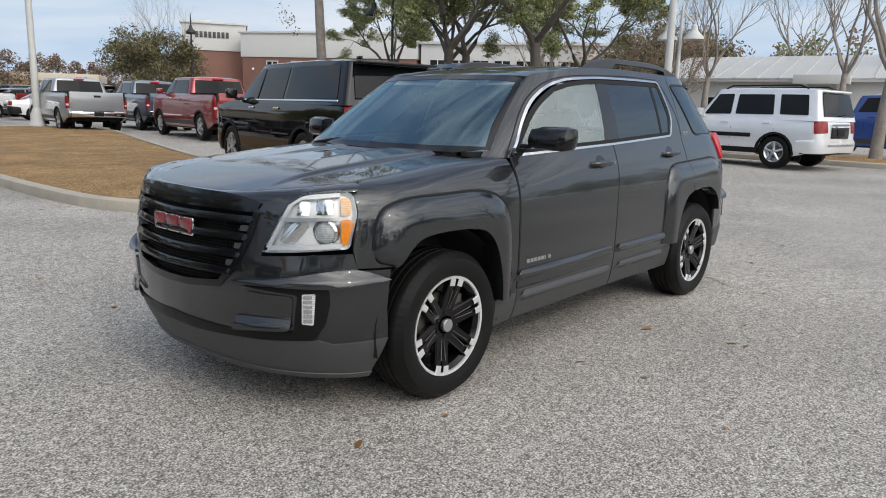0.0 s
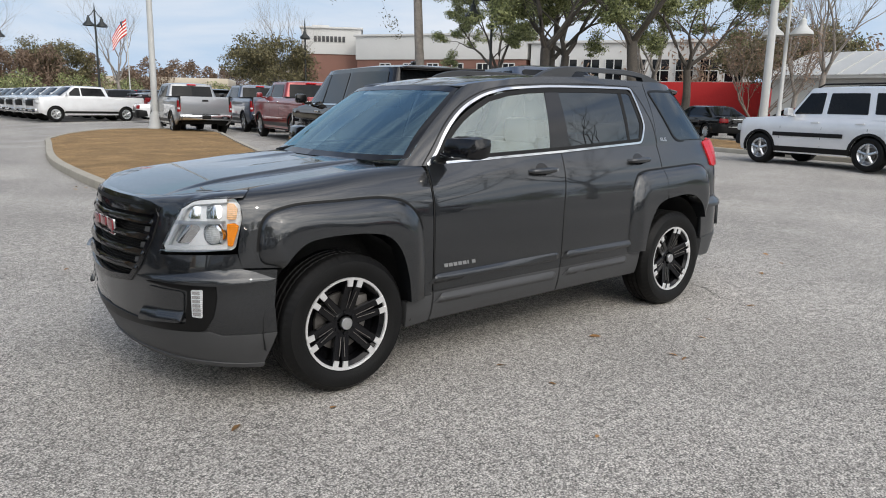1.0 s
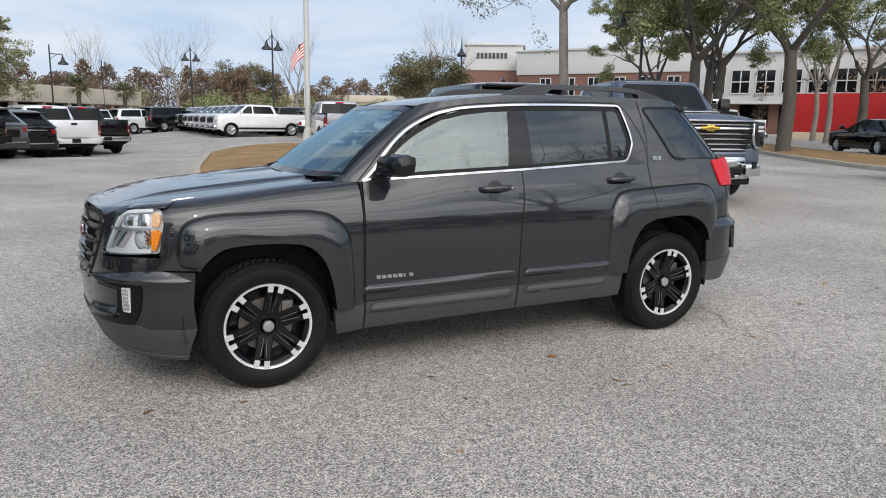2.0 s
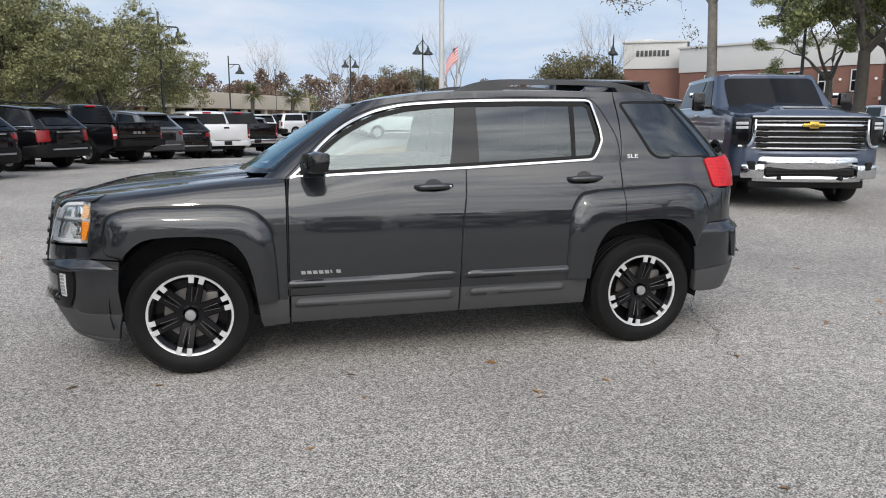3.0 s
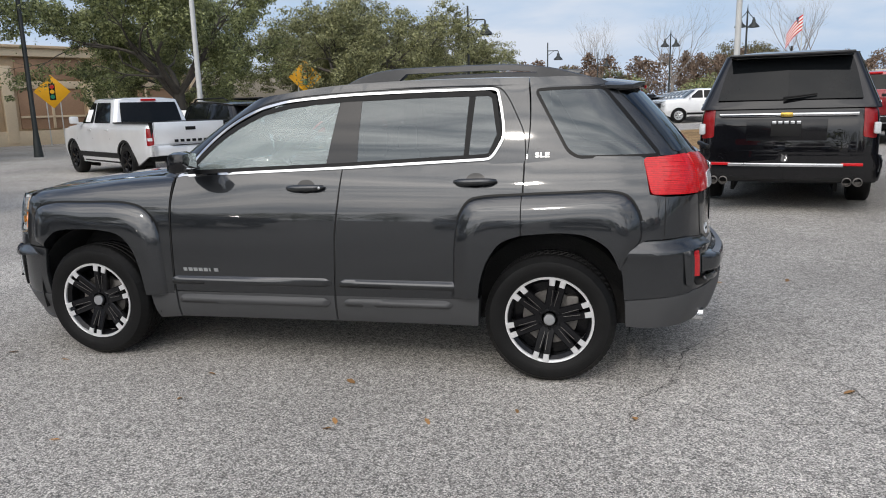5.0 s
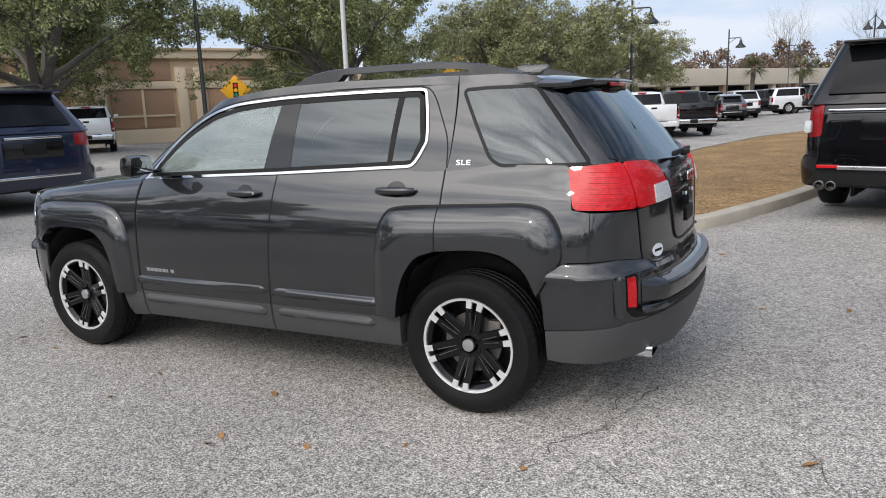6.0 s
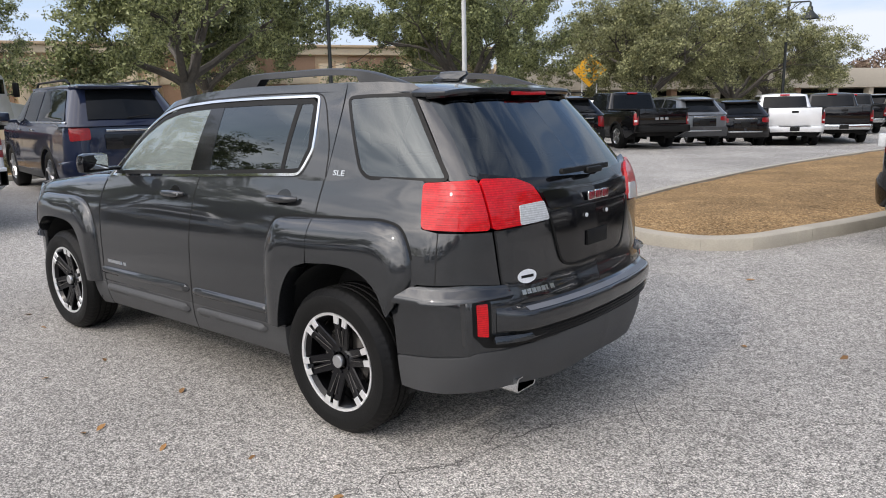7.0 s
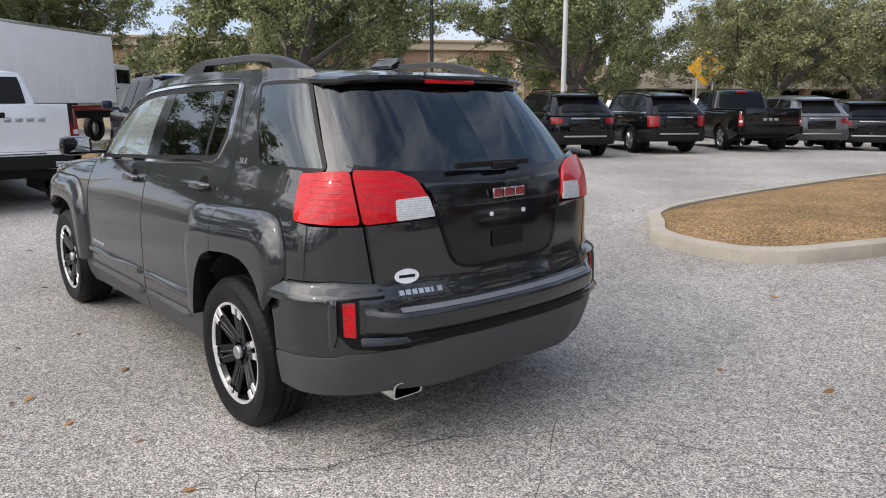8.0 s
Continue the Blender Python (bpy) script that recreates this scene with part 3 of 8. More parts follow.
def up(u, z):
    """The glasshouse: u counts along the outline from the tail (0) to the windscreen's middle (13)."""
    s = (z - 1.15) / 0.45
    bx, by = np.interp(u, UP_U, UP_B[:, 0]), np.interp(u, UP_U, UP_B[:, 1])
    tx, ty = np.interp(u, UP_U, UP_T[:, 0]), np.interp(u, UP_U, UP_T[:, 1])
    k = 0.014 * math.sin(math.pi * min(1, max(0, s)))
    wside = smooth((u - 3.5) / 1.5) * smooth((10.2 - u) / 1.0)
    wend = 1.0 - wside
    x = bx + (tx - bx) * s + (k * 1.6 * wend if u > 8 else -k * 1.2 * wend)
    y = by + (ty - by) * s + k * wside
    return (float(x), float(y), float(z))


def up_u(x, z):
    """The glasshouse's u at a side point of given x and height."""
    us = np.linspace(3.0, 11.0, 161)
    xs = [up(u, z)[0] for u in us]
    return float(np.interp(x, xs, us))


def on_side(poly, step=0.04, closed=True):
    return [(up_u(x, z), z) for x, z in dense(poly, step, closed)]


def on_face(poly, rear, step=0.04):
    """Outline given as (y, z) on the windscreen or the rear glass."""
    us = np.linspace(0.0, 4.6, 93) if rear else np.linspace(9.4, 13.0, 93)
    out = []
    for y, z in dense(poly, step):
        ys = [up(u, z)[1] for u in us]
        if rear:
            out.append((float(np.interp(y, ys, us)), z))
        else:
            out.append((float(np.interp(y, ys[::-1], us[::-1])), z))
    return out


ROOF_C = curve_fn([(-2.1, 1.60), (-1.9, 1.625), (-1.7, 1.65), (-1.3, 1.674), (-.8, 1.682), (-.32, 1.676), (-.04, 1.658), (.2, 1.627), (.42, 1.576), (.6, 1.50)])
HOOD_C = curve_fn([(.8, 1.165), (1.0, 1.15), (1.2, 1.137), (1.55, 1.102), (2.0, 1.05), (2.2, 1.005), (2.32, .96)])
HOOD_NOSE = curve_fn([(0, 2.285), (.25, 2.265), (.45, 2.205), (.6, 2.09), (.7, 1.96), (.75, 1.9)])


def roof(x, y):
    a = abs(y)
    return (x, y, ROOF_C(x) - 0.010 * (a / .6) ** 2 - 0.045 * (a / .63) ** 7)


def hood(x, y):
    a = abs(y)
    z = HOOD_C(x) - 0.016 * (a / .7) ** 2
    z += 0.016 * smooth((0.47 + 0.03 * (2 - x) - a) / 0.045) * smooth((2.18 - x) / 0.35)
    z -= 0.012 * smooth((0.20 - a) / 0.06) * smooth((1.75 - x) / 0.5) * smooth((x - 1.0) / 0.2)
    d = HOOD_NOSE(a) - x
    r = 0.05
    if d < r:
        q = min(1.0, (r - d) / r)
        z -= r * (1 - math.sqrt(max(0.0, 1 - 0.96 * q * q)))
    return (x, y, z)


def fender(u, v):
    """Front wing: the flank, rolling over into the edge of the bonnet."""
    xs = low(u, 1.0)[0]
    zt = hood(xs, 0.70)[2]
    za = zt - 0.07
    if v <= za:
        return low(u, v)
    t = min(1.3, (v - za) / 0.16)
    p0, p1 = np.array(low(u, za)), np.array(low(u, zt - 0.012))
    p2 = np.array(hood(xs, min(0.70, p1[1] - 0.02)))
    p1 = p1 + (p1 - p0) * 0.1
    return tuple((1 - t) ** 2 * p0 + 2 * t * (1 - t) * p1 + t * t * p2)


ARCH_F = [(1.862, .226), (1.838, .40), (1.822, .52), (1.785, .66), (1.735, .745), (1.66, .80), (1.56, .818), (1.30, .814), (1.19, .785), (1.12, .715), (1.07, .58), (1.04, .42), (1.025, .245)]
ARCH_R = [(-1.025, .291), (-1.036, .40), (-1.052, .56), (-1.095, .69), (-1.17, .785), (-1.29, .828), (-1.50, .842), (-1.63, .825), (-1.735, .762), (-1.795, .65), (-1.82, .50), (-1.832, .336)]
FLARE_F = [(1.80, .70), (1.872, .725), (1.872, .86), (1.838, .937), (1.726, .975), (1.45, .985), (1.173, .982), (1.05, .95), (.975, .88), (.945, .80), (.925, .60), (.918, .42)]
FLARE_R = [(-.885, .47), (-.893, .64), (-.905, .82), (-.925, .91), (-.985, 1.005), (-1.05, 1.025), (-1.273, 1.040), (-1.55, 1.052), (-1.741, 1.056), (-1.831, 1.032), (-1.885, .957), (-1.905, .873), (-1.90, .80), (-1.84, .725)]


def resample(line, n):
    c = catmull(line, 12)
    s = np.concatenate(([0], np.cumsum(np.linalg.norm(np.diff(c, axis=0), axis=1))))
    t = np.linspace(0, s[-1], n)
    return np.column_stack((np.interp(t, s, c[:, 0]), np.interp(t, s, c[:, 1])))


FLARE_LIFT = curve_fn([(0, -.006), (.006, .004), (.015, .014), (.03, .022), (.05, .030), (.075, .039), (.10, .0445), (.13, .0465), (.18, .046), (.4, .044)])


def flare(name, outer, inner, mat, parent, mirror, n=64):
    """A wheel-arch flare: a chamfered shelf between an outer line and the arch, turned in at the arch."""
    O, A = resample(outer, n), resample(inner, n)
    s = -1.0 if mirror else 1.0
    rows = [0, .004, .008, .013, .02, .028, .036, .044, .052, .06, .07]
    bm = bmesh.new()
    cols = []
    for i in range(n):
        w = A[i] - O[i]
        L = float(np.linalg.norm(w))
        ds = [d for d in rows if d < L * .8]
        ds += [L * .8] * (len(rows) - len(ds))
        ds += list(np.linspace(ds[-1], L, 6)[1:])
        col = []
        for d in ds:
            q = O[i] + w * (d / L)
            p = raised(low, FLARE_LIFT(d), True)(q[0], q[1])
            col.append(bm.verts.new((p[0], s * p[1], p[2])))
        q = A[i] + w / L * .004
        for dep in (.012, -.05):
            p = raised(low, dep, True)(q[0], q[1])
            col.append(bm.verts.new((p[0], s * p[1], p[2])))
        cols.append(col)
    for i in range(n - 1):
        for k in range(len(cols[0]) - 1):
            q = (cols[i][k], cols[i + 1][k], cols[i + 1][k + 1], cols[i][k + 1])
            bm.faces.new(q if mirror else q[::-1])
    bmesh.ops.remove_doubles(bm, verts=bm.verts, dist=1e-5)
    return part(name, bm, mat, parent)


def gap(name, line, surf, parent, mirror, w=0.006, lift=0.0012):
    """A shut line: a narrow dark groove strip."""
    return sheet(name, band(dense(line, 0.05, False), w), raised(surf, lift, True), M_DARK, parent, step=0.06, thick=0.001, mirror=mirror, flip=True)


def make_wheel(parent, x, y, r, rim_r, width, side, style="twin", steps=48, rim_mat=None, z=None, detail=True):
    """A wheel: rim with its spokes, tyre, cap and brake disc. side is +1 for the left."""
    rim_mat = rim_mat or M_RIMBLACK
    z = r if z is None else z
    s = side
    m = Matrix.Translation((x, y, z)) @ Matrix.Diagonal((1, s, 1, 1))
    bm = bmesh.new()
    lathe(bm, [(rim_r * 0.90, -width * .5), (rim_r * 0.86, -width * .2), (rim_r * 0.86, -0.03), (rim_r * 0.93, -0.012), (rim_r * 0.965, -0.004), (rim_r, -0.006), (rim_r * 1.0, -0.03)], steps)
    lathe(bm, [(rim_r * 0.88, -width * .45), (0.02, -width * .45)], steps)
    w = part("wheel", bm, rim_mat, parent)
    w.matrix_parent_inverse = Matrix()
    w.matrix_basis = m
    bm = bmesh.new()
    prof = [(rim_r * .985, -width * .92), (rim_r * 1.02, -width * 1.0), (rim_r + (r - rim_r) * .55, -width * 1.03), (r - .02, -width * .97), (r - .004, -width * .88), (r, -width * .5), (r - .004, -width * .10),
            (r - .018, -0.002), (rim_r + (r - rim_r) * .72, 0.012), (rim_r + (r - rim_r) * .5, 0.016), (rim_r + (r - rim_r) * .22, 0.010), (rim_r * 1.015, 0.002), (rim_r * .985, -0.012)]
    if detail:
        # tread: cross grooves cut in blocks, round grooves between the ribs
        prof = prof[:3] + [(r - .022, -width * .975), (r - .006, -width * .90), (r, -width * .86), (r, -width * .70), (r - .008, -width * .69), (r - .008, -width * .655), (r, -width * .645), (r, -width * .52), (r - .008, -width * .51), (r - .008, -width * .475), (r, -width * .465),
                           (r, -width * .34), (r - .008, -width * .33), (r - .008, -width * .295), (r, -width * .285), (r, -width * .13), (r - .006, -width * .09), (r - .022, -0.003)] + prof[8:]
        n = 60 * 4
        rings = []
        for i, (rr, aa) in enumerate(prof):
            ring = []
            for k in range(n):
                cut = .0035 if (rr > r - .0065 and (k + int(-aa * 60)) % 4 == 0) else 0.0
                th = 6.2831853 * k / n
                ring.append(bm.verts.new(((rr - cut) * math.cos(th), aa, (rr - cut) * math.sin(th))))
            rings.append(ring)
        for i in range(len(rings) - 1):
            for k in range(n):
                bm.faces.new((rings[i][k], rings[i][(k + 1) % n], rings[i + 1][(k + 1) % n], rings[i + 1][k]))
    else:
        lathe(bm, prof, steps + 8)
    t = part("tyre", bm, M_RUBBER, w, "black rubber tyre with a worn tread" if detail else "")
    # disc behind the spokes
    bm = bmesh.new()
    if style == "plain":
        bm.free()
        bm = bmesh.new()
    lathe(bm, [(0.05, -0.075), (rim_r * .62, -0.075), (rim_r * .62, -0.095)], 32)
    part("brake_disc", bm, M_BRAKE, w)
    if style == "twin":
        for k in range(6):
            a = radians(90 + 60 * k + (12 if s > 0 else -12))
            for q in (-1, 1):
                bm = bmesh.new()
                for lo_, hi_, wd0, wd1, y0 in ((0.045, rim_r * .93, .026, .0185, -0.020),):
                    da = 0.13 * q
                    p0 = Vector((0.055 * math.cos(a + q * .32), y0 - .022, 0.055 * math.sin(a + q * .32)))
                    p1 = Vector((rim_r * .92 * math.cos(a + da), y0 + .012, rim_r * .92 * math.sin(a + da)))
                    d = (p1 - p0).normalized()
                    sdv = d.cross(Vector((0, 1, 0))).normalized()
                    vs = []
                    for pp, wd, dep in ((p0, wd0, .035), (p0 + (p1 - p0) * .55, wd0 * .85, .03), (p1, wd1, .03)):
                        for c in ((-1, 0), (-.8, .006), (.8, .006), (1, 0), (.8, -dep), (-.8, -dep)):
                            vs.append(bm.verts.new(pp + sdv * wd * c[0] + Vector((0, c[1], 0))))
                    for i in range(2):
                        for j in range(6):
                            bm.faces.new((vs[i * 6 + j], vs[i * 6 + (j + 1) % 6], vs[i * 6 + 6 + (j + 1) % 6], vs[i * 6 + 6 + j]))
                    bm.faces.new(vs[12:18])
                bmesh.ops.recalc_face_normals(bm, faces=bm.faces)
                part("spoke", bm, rim_mat, w)
                # machined face near the rim and along one edge
                bm = bmesh.new()
                p0 = Vector((rim_r * .80 * math.cos(a + da * 1.04), -0.0005, rim_r * .80 * math.sin(a + da * 1.04)))
                p1 = Vector((rim_r * .985 * math.cos(a + da), 0.0025, rim_r * .985 * math.sin(a + da)))
                d = (p1 - p0).normalized()
                sdv = d.cross(Vector((0, 1, 0))).normalized()
                vs = []
                for pp, wd in ((p0, .0155), (p0 + (p1 - p0) * .5, .0165), (p1, .018)):
                    for c in ((-1, -.006), (-.85, .0), (.85, .0), (1, -.006)):
                        vs.append(bm.verts.new(pp + sdv * wd * c[0] + Vector((0, c[1], 0))))
                for i in range(2):
                    for j in range(3):
                        bm.faces.new((vs[i * 4 + j], vs[i * 4 + j + 1], vs[i * 4 + 5 + j], vs[i * 4 + 4 + j]))
                bmesh.ops.recalc_face_normals(bm, faces=bm.faces)
                part("spoke_face", bm, M_MACHINED, w, "bright machined spoke end")
                # thin bright line down the spoke's inner edge
                bm = bmesh.new()
                p0 = Vector((0.075 * math.cos(a + q * .12), -0.032, 0.075 * math.sin(a + q * .12)))
                p1 = Vector((rim_r * .70 * math.cos(a + da * .72), -0.004, rim_r * .70 * math.sin(a + da * .72)))
                tube(bm, [p0, p1], [.0012, .0020], 5)
                part("spoke_edge", bm, M_BRAKE, w)
        bm = bmesh.new()
        lathe(bm, [(rim_r * .935, -0.010), (rim_r * .945, -.0015), (rim_r * .995, 0.001), (rim_r * 1.0, -0.004)], steps + 16)
        part("rim_lip", bm, M_MACHINED, w, "bright machined rim lip")
        bm = bmesh.new()
        lathe(bm, [(0.075, -0.06), (0.070, -0.038), (0.045, -0.034), (0.0445, -0.030)], 32)
        part("hub", bm, rim_mat, w)
        bm = bmesh.new()
        lathe(bm, [(0.033, -0.034), (0.033, -0.014), (0.030, -0.010), (0.012, -0.0085), (0.0005, -0.008)], 28)
        part("centre_cap", bm, M_SATIN, w, "silver wheel centre cap")
        for k in range(6):
            a = radians(60 * k + 30)
            bm = bmesh.new()
            lathe(bm, [(0.009, -0.05), (0.009, -0.030), (0.006, -0.027), (0.0005, -0.027)], 6, m=Matrix.Translation((0.056 * math.cos(a), 0, 0.056 * math.sin(a))))
            part("wheel_nut", bm, M_RIMBLACK, w)
        bm = bmesh.new()
        box(bm, -0.12, -0.085, 0.06, 0.07, 0.05, 0.13, 0.012)
        part("brake_caliper", bm, M_BRAKE, w)
    elif style == "plain":
        bm = bmesh.new()
        for k in range(6):
            a = radians(90 + 60 * k)
            tube(bm, [(0.03 * math.cos(a), -.025, 0.03 * math.sin(a)), (rim_r * .93 * math.cos(a), -.012, rim_r * .93 * math.sin(a))], [rim_r * .2, rim_r * .15], 5)
        part("rim", bm, rim_mat, w)
    else:
        ns = {"five": 5, "six": 6, "many": 9}[style]
        for k in range(ns):
            a = radians(90 + 360 / ns * k)
            bm = bmesh.new()
            p0 = Vector((0.03 * math.cos(a), -.025, 0.03 * math.sin(a)))
            p1 = Vector((rim_r * .93 * math.cos(a), -.012, rim_r * .93 * math.sin(a)))
            tube(bm, [p0, (p0 + p1) / 2, p1], [rim_r * .17, rim_r * .12, rim_r * .15], 6)
            part("spoke", bm, rim_mat, w)
        bm = bmesh.new()
        lathe(bm, [(rim_r * .25, -.04), (rim_r * .24, 0.0), (rim_r * .08, .006), (.0005, .006)], 14)
        part("centre_cap", bm, rim_mat, w)
    return w


def build_hero():
    car = thing("sport_utility_vehicle", "dark graphite grey sport utility vehicle parked on the lot, black grille", "car")
    P, S, LF = M_PAINT_GREY, 0.045, {"flip": True}
    cat = lambda pts, n=4: [tuple(p) for p in catmull(pts, n)]
    arch_f, arch_r, fl_f, fl_r = cat(ARCH_F), cat(ARCH_R), cat(FLARE_F), cat(FLARE_R)
    for mir in (False, True):
        kw = dict(mirror=mir, flip=True)
        # --- front wing
        sheet("front_wing", [(.872, .42), (.868, .84), (.866, 1.0), (.868, 1.205), (1.0, 1.222), (1.3, 1.205), (1.6, 1.175), (1.80, 1.145), (1.925, 1.10), (1.962, 1.03), (1.948, .94), (1.975, .78), (1.957, .70), (1.775, .69), (1.735, .745), (1.66, .80), (1.56, .818), (1.30, .814), (1.19, .785), (1.12, .715), (1.07, .58), (1.045, .42)],
              fender, P, car, step=0.035, thick=0.03, inner=0.0025, **kw)
        flare("wheel_arch_flare", FLARE_F, [(1.775, .69), (1.735, .745), (1.66, .80), (1.56, .818), (1.30, .814), (1.19, .785), (1.12, .715), (1.07, .58), (1.045, .42)], P, car, mir, 80)
        sheet("flare_groove", band(dense(cat(FLARE_F, 10)[14:-20], .02, False), .013), raised(low, .0016, True), M_BLACKSATIN, car, step=0.03, thick=0.001, **kw)
        sheet("flare_groove", band(dense([p for p in cat(FLARE_R, 10) if p[1] > .90], .02, False), .013), raised(low, .0016, True), M_BLACKSATIN, car, step=0.03, thick=0.001, **kw)
        # --- doors
        fdoor = [(.860, .44), (.858, .84), (.855, 1.0), (.845, 1.128), (.80, 1.142), (.3, 1.162), (-.235, 1.183), (-.222, 1.0), (-.198, .816), (-.182, .44)]
        sheet("front_door", fdoor, low, P, car, step=0.04, thick=0.02, inner=0.003, **kw)
        rdoor = [(-.186, .44), (-.202, .816), (-.226, 1.0), (-.240, 1.183), (-.7, 1.203), (-1.06, 1.222), (-1.12, 1.25), (-1.275, 1.25), (-1.281, 1.178), (-1.275, .84), (-1.17, .785), (-1.095, .69), (-1.052, .56), (-1.04, .45)]
        sheet("rear_door", rdoor, low, P, car, step=0.04, thick=0.02, inner=0.003, **kw)
        # flare over the rear wheel, split at the door's edge
        flare("door_arch_flare", FLARE_R[:6] + [(-1.274, 1.040)], [(-1.04, .47), (-1.052, .56), (-1.095, .69), (-1.17, .785), (-1.274, .825)], P, car, mir, 40)
        flare("wheel_arch_flare", [(-1.279, 1.0405)] + FLARE_R[7:], [(-1.279, .826), (-1.50, .842), (-1.63, .825), (-1.735, .762), (-1.795, .65)], P, car, mir, 56)
        # quarter panel
        quarter = [(-1.279, .83), (-1.285, 1.178), (-1.283, 1.25), (-1.5, 1.25), (-1.6, 1.238), (-1.9, 1.234), (-1.918, 1.222), (-1.944, 1.040), (-2.03, 1.028), (-2.285, 1.028), (-2.32, .80), (-2.16, .812), (-1.93, .803), (-1.84, .735), (-1.80, .65), (-1.735, .762), (-1.63, .825), (-1.50, .842), (-1.29, .83)]
        sheet("quarter_panel", quarter, low, P, car, step=0.04, thick=0.02, inner=0.002, **kw)
        # --- sill cladding and ribs
        sheet("sill_front_piece", [(.868, .262), (.866, .438), (.93, .44), (1.046, .405), (1.035, .30), (1.02, .246)], low, M_CLAD, car, step=0.05, thick=0.05, inner=0.002, **kw)
        sheet("sill_cladding", [(.858, .266), (.855, .436), (.2, .444), (-.178, .446), (-.178, .282), (.3, .274)], low, M_CLAD, car, step=0.05, thick=0.08, inner=0.002, **kw)
        sheet("sill_cladding", [(-.184, .282), (-.184, .446), (-.6, .450), (-1.04, .455), (-1.028, .291), (-.6, .288)], low, M_CLAD, car, step=0.05, thick=0.08, inner=0.002, **kw)

        def rib(u0, u1, z0, z1, h, name, mat, slope=0.0):
            o = rounded([(u0, z0), (u0 - .05, z1), (u1 + .04, z1 + slope), (u1, (z0 + z1) / 2 + slope), (u1 + .04, z0 + slope), (u0 - .05, z0 - .004)], 0.02)
            mid, hw = (z0 + z1) / 2, (z1 - z0) / 2

            def k(u, z):
                q = abs(z - mid - slope * (u0 - u) / max(.01, u0 - u1)) / hw
                return 0.003 + h * smooth((1.15 - q) / 0.75) * smooth((u0 - u) / .06) * smooth((u - u1) / .06)
            sheet(name, o, raised(low, k, True), mat, car, step=0.02, thick=0.02, **kw)
        rib(.862, -.16, .368, .424, .022, "sill_rib", M_CLAD, .006)
        rib(-.21, -.90, .384, .432, .022, "sill_rib", M_CLAD, .010)
        rib(.905, -.176, .486, .538, .018, "door_crease", P, .012)
        rib(-.19, -.945, .497, .548, .018, "door_crease", P, .006)
        # --- nose
        bump = [(1.795, .684), (1.953, .693), (1.975, .765), (2.13, .762), (2.375, .748), (2.315, .87), (2.262, .972), (2.30, .995), (2.375, .965), (2.398, .935), (2.43, .82), (2.50, .69), (2.59, .608), (2.78, .588), (U_FRONT, .585),
                (U_FRONT, .435), (2.75, .405), (2.50, .388), (2.13, .403), (2.06, .380), (1.80, .380), (1.812, .52)]
        sheet("front_bumper", bump, low, P, car, step=0.035, thick=0.03, **kw)
        sheet("bumper_ledge", [(2.50, .640), (2.3, .662), (2.1, .692), (1.978, .703), (1.90, .683), (1.812, .648), (1.95, .634), (2.074, .626), (2.3, .632)], raised(low, lambda u, z: .003 + .034 * smooth((.70 - z) / .06), True), P, car, step=0.025, thick=0.04, **kw)
        sheet("fog_surround", rounded([(2.46, .618), (2.078, .628), (2.072, .56), (2.092, .47), (2.135, .405), (2.46, .390), (2.52, .405), (2.40, .425), (2.225, .436), (2.205, .596), (2.30, .606)], .015), raised(low, .010, True), M_BLACKSATIN, car, step=0.03, thick=0.02, **kw)
        sheet("fog_wing", rounded([(2.44, .598), (2.225, .588), (2.235, .450), (2.40, .440), (2.50, .43)], .02), raised(low, lambda u, z: .008 + .03 * smooth((.50 - z) / .05), True), P, car, step=0.03, thick=0.02, **kw)
        fog = sheet("fog_lamp", rounded([(2.186, .602), (2.132, .604), (2.140, .470), (2.188, .474)], .008), raised(low, .014, True), M_WHITELENS, car, "clear upright fog lamp", step=0.02, thick=0.03, **kw)
        for k in range(6):
            sheet("lamp_cell", [(2.180, .483 + k * .02), (2.145, .483 + k * .02), (2.145, .497 + k * .02), (2.180, .497 + k * .02)], raised(low, .018, True), M_CHROME, fog, step=0.03, thick=0.006, **kw)
        sheet("front_valance", [(1.80, .376), (2.06, .376), (2.12, .398), (2.50, .383), (2.75, .372), (U_FRONT, .378), (U_FRONT, .245), (2.6, .228), (2.13, .215), (1.858, .205)], raised(low, .004, True), M_CLAD, car, "unpainted grey plastic valance", step=0.04, thick=0.04, **kw)
        sheet("valance_lip", [(1.85, .215), (2.13, .228), (2.6, .24), (U_FRONT, .258), (U_FRONT, .238), (2.6, .218), (2.13, .205), (1.86, .195)], raised(low, .010, True), M_CLAD, car, step=0.04, thick=0.03, **kw)
        sheet("lower_intake", [(2.36, .398), (2.50, .384), (2.75, .374), (U_FRONT, .379), (U_FRONT, .430), (2.78, .424), (2.62, .418), (2.48, .416), (2.38, .414)], raised(low, .006, True), M_BLACKSATIN, car, step=0.03, thick=0.01, **kw)
        ztop = curve_fn([(1.93, 1.035), (1.98, 1.033), (2.05, 1.030), (2.20, 1.015), (2.26, .980), (2.30, .993), (2.38, .968), (2.46, .985), (2.6, .995), (2.8, .999), (U_FRONT + .02, 1.0)])

